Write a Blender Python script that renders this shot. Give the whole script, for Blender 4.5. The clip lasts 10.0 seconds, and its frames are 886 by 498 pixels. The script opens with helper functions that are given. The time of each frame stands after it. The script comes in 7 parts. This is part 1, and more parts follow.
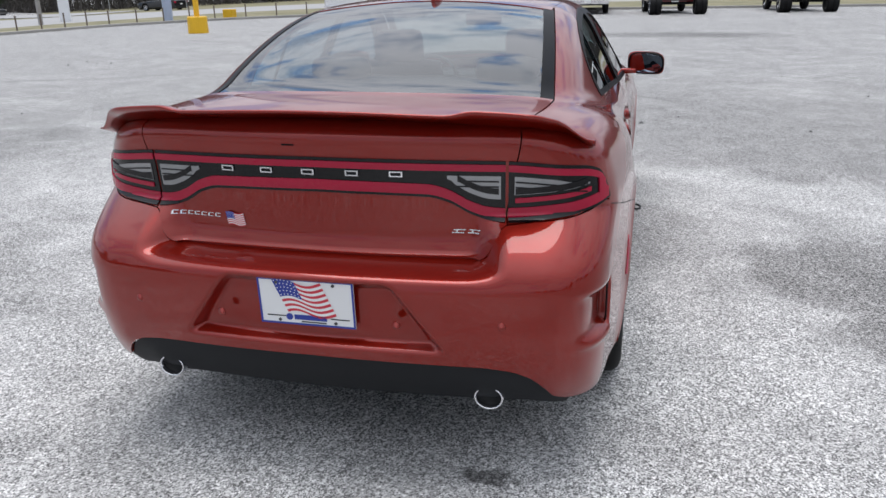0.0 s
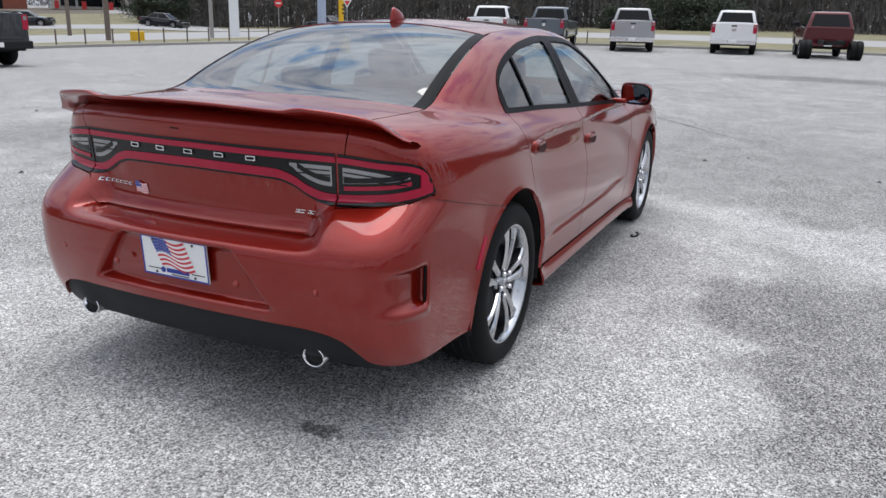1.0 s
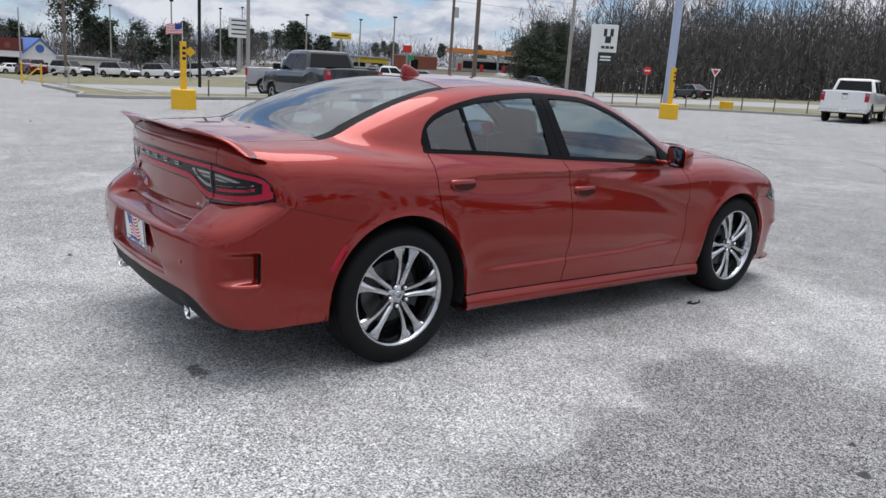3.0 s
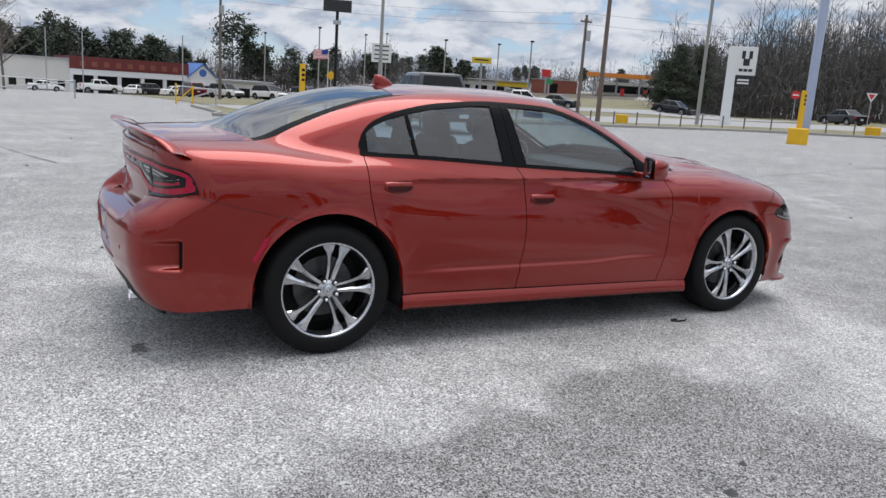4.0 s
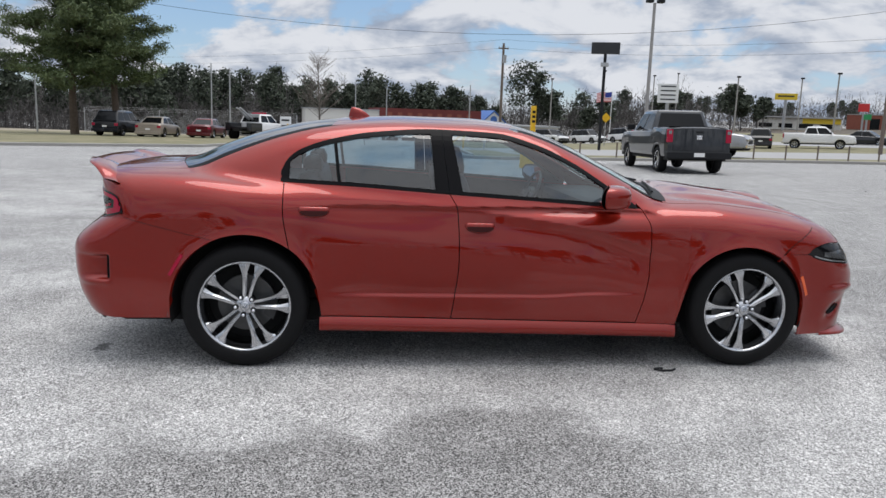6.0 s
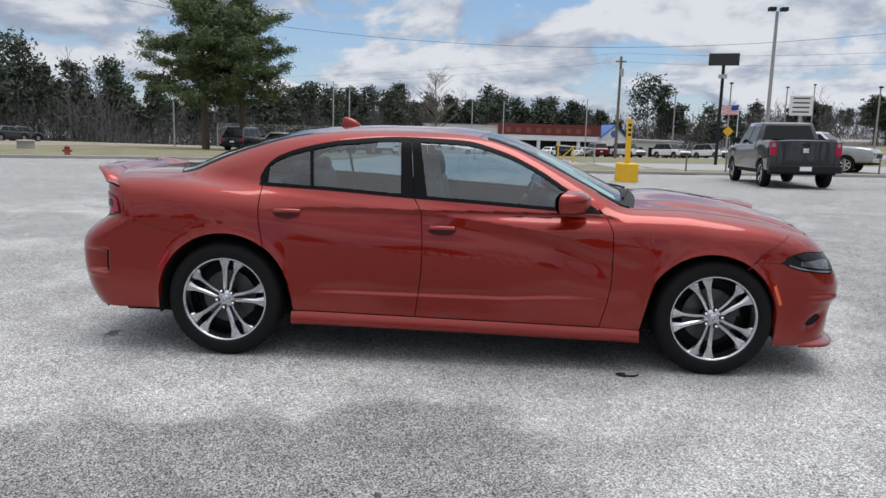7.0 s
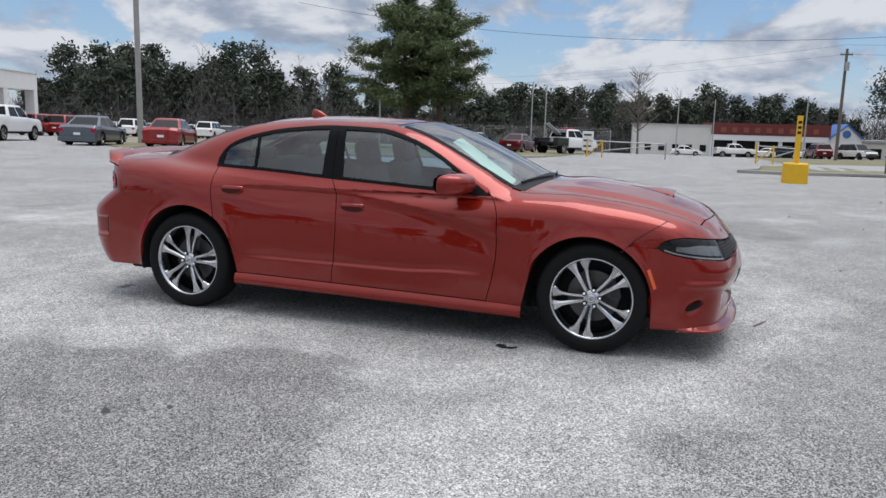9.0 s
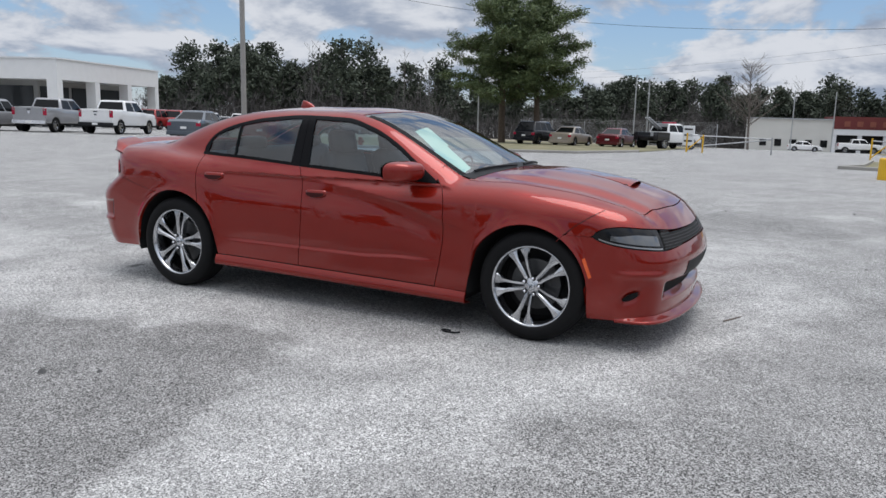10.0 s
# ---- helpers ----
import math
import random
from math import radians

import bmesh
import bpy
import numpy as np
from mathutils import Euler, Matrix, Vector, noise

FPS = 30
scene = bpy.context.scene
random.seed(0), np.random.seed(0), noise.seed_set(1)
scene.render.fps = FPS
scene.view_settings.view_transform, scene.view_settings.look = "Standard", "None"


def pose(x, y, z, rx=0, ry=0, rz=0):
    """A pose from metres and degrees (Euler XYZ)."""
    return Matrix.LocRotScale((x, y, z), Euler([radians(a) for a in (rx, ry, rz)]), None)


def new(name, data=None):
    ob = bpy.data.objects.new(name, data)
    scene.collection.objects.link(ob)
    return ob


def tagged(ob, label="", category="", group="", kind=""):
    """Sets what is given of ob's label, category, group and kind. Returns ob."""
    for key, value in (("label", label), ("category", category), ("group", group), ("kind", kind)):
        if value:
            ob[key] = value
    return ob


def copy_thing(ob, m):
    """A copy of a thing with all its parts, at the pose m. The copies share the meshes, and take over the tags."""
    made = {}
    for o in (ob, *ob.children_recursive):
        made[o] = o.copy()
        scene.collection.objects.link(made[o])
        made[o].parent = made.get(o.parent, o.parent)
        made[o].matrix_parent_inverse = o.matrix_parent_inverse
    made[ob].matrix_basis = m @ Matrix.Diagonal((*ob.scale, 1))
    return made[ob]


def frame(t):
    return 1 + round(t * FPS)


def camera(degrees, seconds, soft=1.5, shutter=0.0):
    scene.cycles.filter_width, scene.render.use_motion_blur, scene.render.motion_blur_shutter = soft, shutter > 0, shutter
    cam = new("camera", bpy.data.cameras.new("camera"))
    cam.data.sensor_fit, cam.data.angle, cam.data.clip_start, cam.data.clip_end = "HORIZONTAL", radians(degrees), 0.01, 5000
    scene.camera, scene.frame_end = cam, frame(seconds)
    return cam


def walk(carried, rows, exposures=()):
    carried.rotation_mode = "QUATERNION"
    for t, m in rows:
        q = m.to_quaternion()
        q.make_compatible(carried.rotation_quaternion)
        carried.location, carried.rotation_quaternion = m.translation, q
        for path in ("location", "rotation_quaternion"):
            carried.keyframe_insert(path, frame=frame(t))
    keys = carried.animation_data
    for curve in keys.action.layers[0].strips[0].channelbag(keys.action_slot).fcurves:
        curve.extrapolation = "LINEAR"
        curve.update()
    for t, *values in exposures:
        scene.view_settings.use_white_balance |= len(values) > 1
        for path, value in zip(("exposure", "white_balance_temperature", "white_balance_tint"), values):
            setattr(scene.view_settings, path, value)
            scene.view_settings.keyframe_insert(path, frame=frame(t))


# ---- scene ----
cam = camera(59.5, 10.0)
METRES, EYE, TILT, LEAN, TURN = 10.757, 1.484, 0.0, 0.0, 13.7
START_X, START_Y = 0.910, -4.570
ROWS = [
    (0.0, 0.0, 0.0, 0.0, -0.29, -18.2, 0.87),
    (0.5, 0.0459, -0.0145, -0.0027, 2.71, -16.47, 0.21),
    (1.0, 0.0961, -0.0273, -0.0024, 11.09, -16.23, -1.69),
    (1.5, 0.1476, -0.0278, 0.0002, 18.19, -14.1, -2.98),
    (2.0, 0.1978, -0.0203, 0.0008, 25.28, -13.65, -3.24),
    (2.5, 0.2495, -0.0135, 0.0021, 32.25, -13.36, -3.42),
    (4.0, 0.3835, 0.063, -0.0003, 48.59, -11.84, -3.78),
    (4.5, 0.4181, 0.0986, -0.0002, 53.86, -11.41, -3.54),
    (5.0, 0.4464, 0.1392, 0.0002, 59.3, -10.99, -3.01),
    (5.5, 0.4645, 0.187, 0.0013, 64.71, -10.43, -2.45),
    (6.0, 0.4846, 0.2326, 0.0013, 70.0, -9.81, -2.05),
    (7.5, 0.5481, 0.355, -0.0003, 82.95, -8.84, -1.64),
    (8.0, 0.565, 0.4016, 0.0008, 86.72, -8.83, -1.58),
    (8.5, 0.5839, 0.4493, -0.0, 90.7, -9.0, -1.54),
    (9.0, 0.5916, 0.4983, -0.0018, 94.85, -9.4, -1.53),
    (9.5, 0.5941, 0.5478, -0.0023, 99.0, -9.77, -1.43),
    (10.0, 0.5895, 0.5985, -0.0028, 102.86, -9.97, -1.4),
]
walk(cam, [(t, pose(START_X, START_Y, EYE, TILT, LEAN, TURN) @ pose(METRES * x, METRES * y, METRES * z, 90 + pitch, roll, yaw)) for t, x, y, z, yaw, pitch, roll in ROWS],
     exposures=[(0.0, 0.16, 6250, 12), (2.5, 0.03, 6250, 12), (6.0, 0.02, 6350, 11), (10.0, -0.08, 6250, 11)])

# ---- sky and sun ----
SUN_ELEVATION, SUN_AZIMUTH = 82.0, 20.0   # azimuth: degrees from +y towards -x


def build_sky():
    world = bpy.data.worlds.new("sky")
    scene.world = world
    world.use_nodes = True
    nt = world.node_tree
    nt.nodes.clear()
    N, L = nt.nodes.new, nt.links.new
    out, bg = N("ShaderNodeOutputWorld"), N("ShaderNodeBackground")
    sky = N("ShaderNodeTexSky")
    sky.sky_type = "NISHITA"
    sky.sun_disc = False
    sky.sun_elevation = radians(SUN_ELEVATION)
    sky.sun_rotation = radians(-SUN_AZIMUTH)
    sky.air_density, sky.dust_density, sky.ozone_density = 1.0, 0.2, 2.5
    tc = N("ShaderNodeTexCoord")
    sep = N("ShaderNodeSeparateXYZ")
    L(tc.outputs["Generated"], sep.inputs[0])
    # clouds lie on a flat sheet: divide the direction by its height
    zc = N("ShaderNodeMath"); zc.operation = "MAXIMUM"; zc.inputs[1].default_value = 0.0
    L(sep.outputs["Z"], zc.inputs[0])
    za = N("ShaderNodeMath"); za.operation = "ADD"; za.inputs[1].default_value = 0.50
    L(zc.outputs[0], za.inputs[0])
    dv = N("ShaderNodeVectorMath"); dv.operation = "DIVIDE"
    cz = N("ShaderNodeCombineXYZ")
    for k in range(3):
        L(za.outputs[0], cz.inputs[k])
    L(tc.outputs["Generated"], dv.inputs[0]); L(cz.outputs[0], dv.inputs[1])

    def cloud_noise(scale, detail, offset):
        mp = N("ShaderNodeMapping")
        mp.inputs["Location"].default_value = offset
        mp.inputs["Scale"].default_value = (1.0, 1.0, 1.7)
        L(dv.outputs[0], mp.inputs[0])
        n = N("ShaderNodeTexNoise")
        n.inputs["Scale"].default_value, n.inputs["Detail"].default_value = scale, detail
        n.inputs["Roughness"].default_value, n.inputs["Distortion"].default_value = 0.56, 0.25
        L(mp.outputs[0], n.inputs["Vector"])
        return n.outputs["Fac"]
    body = cloud_noise(4.2, 10, (3.1, 1.7, 0.0))
    above = cloud_noise(4.2, 7, (3.1, 1.7, 0.06))
    # the heaped tops catch the light, the flat undersides stay grey
    shade = N("ShaderNodeMath"); shade.operation = "SUBTRACT"
    L(body, shade.inputs[0]); L(above, shade.inputs[1])
    bright = N("ShaderNodeMath"); bright.operation = "MULTIPLY_ADD"; bright.inputs[1].default_value = 0.13
    L(zc.outputs[0], bright.inputs[0]); L(shade.outputs[0], bright.inputs[2])
    shade = bright.outputs[0]
    # the cover closes up overhead
    lift = N("ShaderNodeMath"); lift.operation = "MULTIPLY_ADD"; lift.inputs[1].default_value = 0.10
    L(zc.outputs[0], lift.inputs[0]); L(body, lift.inputs[2])
    body = lift.outputs[0]
    cover = N("ShaderNodeMapRange"); cover.interpolation_type = "SMOOTHSTEP"
    cover.inputs["From Min"].default_value, cover.inputs["From Max"].default_value = 0.405, 0.505
    L(body, cover.inputs["Value"])
    ramp = N("ShaderNodeMapRange"); ramp.interpolation_type = "SMOOTHSTEP"
    ramp.inputs["From Min"].default_value, ramp.inputs["From Max"].default_value = -0.13, 0.12
    L(shade, ramp.inputs["Value"])
    tone = N("ShaderNodeMix"); tone.data_type = "RGBA"
    tone.inputs[6].default_value, tone.inputs[7].default_value = (2.9, 3.4, 4.25, 1), (6.45, 6.6, 6.85, 1)
    L(ramp.outputs[0], tone.inputs[0])
    blend = N("ShaderNodeMix"); blend.data_type = "RGBA"
    veil = N("ShaderNodeMix"); veil.data_type = "RGBA"
    veil.inputs[0].default_value, veil.inputs[7].default_value = 0.45, (2.5, 4.0, 6.3, 1)
    L(sky.outputs[0], veil.inputs[6])
    L(cover.outputs[0], blend.inputs[0]); L(veil.outputs[2], blend.inputs[6]); L(tone.outputs[2], blend.inputs[7])
    L(blend.outputs[2], bg.inputs["Color"])
    # the thin cloud brightens towards the veiled sun
    e, a = radians(SUN_ELEVATION), radians(SUN_AZIMUTH)
    dot = N("ShaderNodeVectorMath"); dot.operation = "DOT_PRODUCT"
    dot.inputs[1].default_value = (-math.sin(a) * math.cos(e), math.cos(a) * math.cos(e), math.sin(e))
    L(tc.outputs["Generated"], dot.inputs[0])
    glow = N("ShaderNodeMapRange"); glow.interpolation_type = "SMOOTHSTEP"
    for k, w in zip(("From Min", "From Max", "To Min", "To Max"), (0.35, 1.0, 0.112, 0.23)):
        glow.inputs[k].default_value = w
    L(dot.outputs["Value"], glow.inputs["Value"]); L(glow.outputs[0], bg.inputs["Strength"])
    L(bg.outputs[0], out.inputs[0])


build_sky()
sun_data = bpy.data.lights.new("sun", "SUN")
sun_data.energy, sun_data.angle, sun_data.color = 1.75, radians(42), (1.0, 0.95, 0.88)
sun = new("sun", sun_data)
sun.rotation_euler = (radians(90 - SUN_ELEVATION), 0, radians(180 + SUN_AZIMUTH))
sun.location = (0, 0, 30)

# ---- materials ----
MATS = {}


def material(name, color, rough=0.5, metal=0.0, coat=0.0, spec=0.5, grain=0.0, grain_scale=40.0, bump=0.0, wear=0.0, wear_scale=2.0, alpha=1.0, trans=0.0):
    """A principled material with variation at two scales: fine grain and broad wear."""
    if name in MATS:
        return MATS[name]
    m = bpy.data.materials.new(name)
    m.use_nodes = True
    nt = m.node_tree
    N, L = nt.nodes.new, nt.links.new
    b = nt.nodes["Principled BSDF"]
    b.inputs["Base Color"].default_value = (*color, 1)
    b.inputs["Roughness"].default_value, b.inputs["Metallic"].default_value = rough, metal
    b.inputs["Coat Weight"].default_value, b.inputs["Coat Roughness"].default_value = coat, 0.03
    b.inputs["Specular IOR Level"].default_value = spec
    b.inputs["Transmission Weight"].default_value, b.inputs["Alpha"].default_value = trans, alpha
    if grain or wear or bump:
        tc = N("ShaderNodeTexCoord")
        fine, broad = N("ShaderNodeTexNoise"), N("ShaderNodeTexNoise")
        for n, s in ((fine, grain_scale), (broad, wear_scale)):
            n.inputs["Scale"].default_value, n.inputs["Detail"].default_value = s, 6
            L(tc.outputs["Object"], n.inputs["Vector"])
        add = N("ShaderNodeMath"); add.operation = "MULTIPLY_ADD"
        add.inputs[1].default_value, add.inputs[2].default_value = 2 * grain, 1 - grain
        L(fine.outputs["Fac"], add.inputs[0])
        add2 = N("ShaderNodeMath"); add2.operation = "MULTIPLY_ADD"
        add2.inputs[1].default_value, add2.inputs[2].default_value = 2 * wear, 1 - wear
        L(broad.outputs["Fac"], add2.inputs[0])
        mul = N("ShaderNodeMath"); mul.operation = "MULTIPLY"
        L(add.outputs[0], mul.inputs[0]); L(add2.outputs[0], mul.inputs[1])
        vm = N("ShaderNodeVectorMath"); vm.operation = "SCALE"
        vm.inputs[0].default_value = color
        L(mul.outputs[0], vm.inputs["Scale"]); L(vm.outputs[0], b.inputs["Base Color"])
        if bump:
            bp = N("ShaderNodeBump")
            bp.inputs["Strength"].default_value, bp.inputs["Distance"].default_value = bump, 0.01
            L(fine.outputs["Fac"], bp.inputs["Height"]); L(bp.outputs[0], b.inputs["Normal"])
    MATS[name] = m
    return m


def paint_material(name, color, flake=0.5):
    """Metallic car paint under clear coat: flakes vary the base, faint orange peel in the coat."""
    if name in MATS:
        return MATS[name]
    m = material(name, color, rough=0.30, metal=flake, coat=1.0, spec=0.12)
    m.node_tree.nodes["Principled BSDF"].inputs["Coat IOR"].default_value = 1.51
    nt = m.node_tree
    N, L = nt.nodes.new, nt.links.new
    b = nt.nodes["Principled BSDF"]
    tc = N("ShaderNodeTexCoord")
    v = N("ShaderNodeTexVoronoi"); v.inputs["Scale"].default_value = 900
    L(tc.outputs["Object"], v.inputs["Vector"])
    hsv = N("ShaderNodeHueSaturation"); hsv.inputs["Color"].default_value = (*color, 1)
    mr = N("ShaderNodeMapRange"); mr.inputs["To Min"].default_value, mr.inputs["To Max"].default_value = 0.75, 1.3
    L(v.outputs["Distance"], mr.inputs["Value"]); L(mr.outputs[0], hsv.inputs["Value"]); L(hsv.outputs[0], b.inputs["Base Color"])
    dust = N("ShaderNodeTexNoise"); dust.inputs["Scale"].default_value, dust.inputs["Detail"].default_value = 2.5, 8
    L(tc.outputs["Object"], dust.inputs["Vector"])
    mr2 = N("ShaderNodeMapRange"); mr2.inputs["To Min"].default_value, mr2.inputs["To Max"].default_value = 0.005, 0.03
    L(dust.outputs["Fac"], mr2.inputs["Value"]); L(mr2.outputs[0], b.inputs["Coat Roughness"])
    return m


def glass_material(name, tint, rough=0.0, face=0.08, power=4.0):
    """Thin automotive glass: a mirror that grows towards grazing angles over a tinted clear pane."""
    if name in MATS:
        return MATS[name]
    m = bpy.data.materials.new(name)
    m.use_nodes = True
    nt = m.node_tree
    nt.nodes.clear()
    N, L = nt.nodes.new, nt.links.new
    out, mix = N("ShaderNodeOutputMaterial"), N("ShaderNodeMixShader")
    tr, gl, lw = N("ShaderNodeBsdfTransparent"), N("ShaderNodeBsdfGlossy"), N("ShaderNodeLayerWeight")
    pw, fr = N("ShaderNodeMath"), N("ShaderNodeMath")
    pw.operation, fr.operation = "POWER", "MULTIPLY_ADD"
    lw.inputs["Blend"].default_value, pw.inputs[1].default_value = 0.5, power
    fr.inputs[1].default_value, fr.inputs[2].default_value = 1 - face, face
    L(lw.outputs["Facing"], pw.inputs[0]); L(pw.outputs[0], fr.inputs[0])
    tr.inputs["Color"].default_value = (*tint, 1)
    gl.inputs["Roughness"].default_value = rough
    L(fr.outputs[0], mix.inputs[0]); L(tr.outputs[0], mix.inputs[1]); L(gl.outputs[0], mix.inputs[2]); L(mix.outputs[0], out.inputs[0])
    MATS[name] = m
    return m


RED = paint_material("copper_red_paint", (0.228, 0.0094, 0.0034), 0.5)
BLACK_TRIM = material("black_trim", (0.004, 0.004, 0.005), rough=0.4, spec=0.08)
BLACK_PLASTIC = material("black_plastic", (0.009, 0.010, 0.012), rough=0.6, spec=0.3, grain=0.15, grain_scale=300, bump=0.05)
DARK = material("dark_inner", (0.008, 0.008, 0.008), rough=0.9)
RUBBER = material("tyre_rubber", (0.0055, 0.0055, 0.006), spec=0.22, rough=0.7, grain=0.3, grain_scale=60, wear=0.2, wear_scale=6)
ALLOY = material("polished_alloy", (0.56, 0.57, 0.59), rough=0.16, metal=1.0, wear=0.12, wear_scale=12)
ALLOY_DARK = material("dark_alloy_pocket", (0.06, 0.062, 0.068), rough=0.4, metal=0.7)
STEEL = material("brake_steel", (0.10, 0.10, 0.10), rough=0.45, metal=0.9, wear=0.3, wear_scale=20)
CHROME = material("chrome", (0.8, 0.8, 0.82), rough=0.08, metal=1.0)
SIDE_GLASS = glass_material("tinted_side_glass", (0.54, 0.66, 0.72), face=0.10, power=3.2)
WIND_GLASS = glass_material("windscreen_glass", (0.74, 0.84, 0.80), face=0.14, power=3.0)
REAR_GLASS = glass_material("tinted_rear_glass", (0.40, 0.47, 0.48), face=0.11, power=3.0)
RED_LENS = material("red_lens", (0.36, 0.006, 0.034), rough=0.22, spec=0.3, coat=0.25)
SMOKE_LENS = material("smoked_lens", (0.004, 0.004, 0.005), rough=0.12, spec=0.3, coat=0.15)
CLEAR_LENS = material("clear_lens", (0.27, 0.275, 0.28), rough=0.12, metal=0.5, coat=1.0)
LEATHER = material("black_leather", (0.009, 0.010, 0.012), rough=0.5, grain=0.2, grain_scale=120, bump=0.1)
WHITE = material("white_paint", (0.78, 0.78, 0.77), rough=0.45, wear=0.06)
PAPER = material("sticker_paper", (0.62, 0.82, 0.78), rough=0.7, wear=0.1, wear_scale=6)
FLAG_RED = material("flag_red", (0.55, 0.03, 0.05), rough=0.5)
FLAG_BLUE = material("flag_blue", (0.02, 0.04, 0.28), rough=0.5)
YELLOW = material("safety_yellow", (0.72, 0.42, 0.01), rough=0.5, grain=0.1, grain_scale=30, wear=0.15, wear_scale=3)
GALV = material("galvanised_steel", (0.42, 0.43, 0.44), rough=0.5, metal=0.6, wear=0.15)
POLE_GREY = material("weathered_pole", (0.30, 0.29, 0.28), rough=0.7, wear=0.2, grain=0.1)
WOOD_POLE = material("creosote_wood", (0.15, 0.12, 0.10), rough=0.9, wear=0.25, grain=0.2)
CONCRETE = material("concrete", (0.31, 0.30, 0.28), rough=0.9, grain=0.15, grain_scale=25, wear=0.2, wear_scale=0.8, bump=0.1)
BARK = material("pine_bark", (0.10, 0.075, 0.055), rough=0.95, grain=0.4, grain_scale=6, bump=0.4)
BARE = material("bare_branches", (0.14, 0.12, 0.105), rough=0.95, grain=0.2, grain_scale=3)


def noise_colour(name, stops, scale, detail=8, rough=0.9, bump=0.0, island=False, bump_dist=0.02):
    """A material whose colour runs through stops by noise, with an optional shift per loose part."""
    if name in MATS:
        return MATS[name]
    m = bpy.data.materials.new(name)
    m.use_nodes = True
    nt = m.node_tree
    N, L = nt.nodes.new, nt.links.new
    b = nt.nodes["Principled BSDF"]
    b.inputs["Roughness"].default_value = rough
    tc, n, r = N("ShaderNodeTexCoord"), N("ShaderNodeTexNoise"), N("ShaderNodeValToRGB")
    n.inputs["Scale"].default_value, n.inputs["Detail"].default_value, n.inputs["Roughness"].default_value = scale, detail, 0.6
    L(tc.outputs["Object"], n.inputs["Vector"])
    while len(r.color_ramp.elements) < len(stops):
        r.color_ramp.elements.new(0.5)
    for e, (p, c) in zip(r.color_ramp.elements, stops):
        e.position, e.color = p, (*c, 1)
    fac = n.outputs["Fac"]
    if island:
        g = N("ShaderNodeNewGeometry")
        mx = N("ShaderNodeMath"); mx.operation = "MULTIPLY_ADD"; mx.inputs[1].default_value, mx.inputs[2].default_value = 0.5, 0.0
        L(g.outputs["Random Per Island"], mx.inputs[0])
        ad = N("ShaderNodeMath"); ad.operation = "MULTIPLY_ADD"; ad.inputs[1].default_value = 0.5
        L(fac, ad.inputs[0]); L(mx.outputs[0], ad.inputs[2])
        fac = ad.outputs[0]
    L(fac, r.inputs[0]); L(r.outputs[0], b.inputs["Base Color"])
    if bump:
        bp = N("ShaderNodeBump"); bp.inputs["Strength"].default_value, bp.inputs["Distance"].default_value = bump, bump_dist
        L(n.outputs["Fac"], bp.inputs["Height"]); L(bp.outputs[0], b.inputs["Normal"])
    MATS[name] = m
    return m


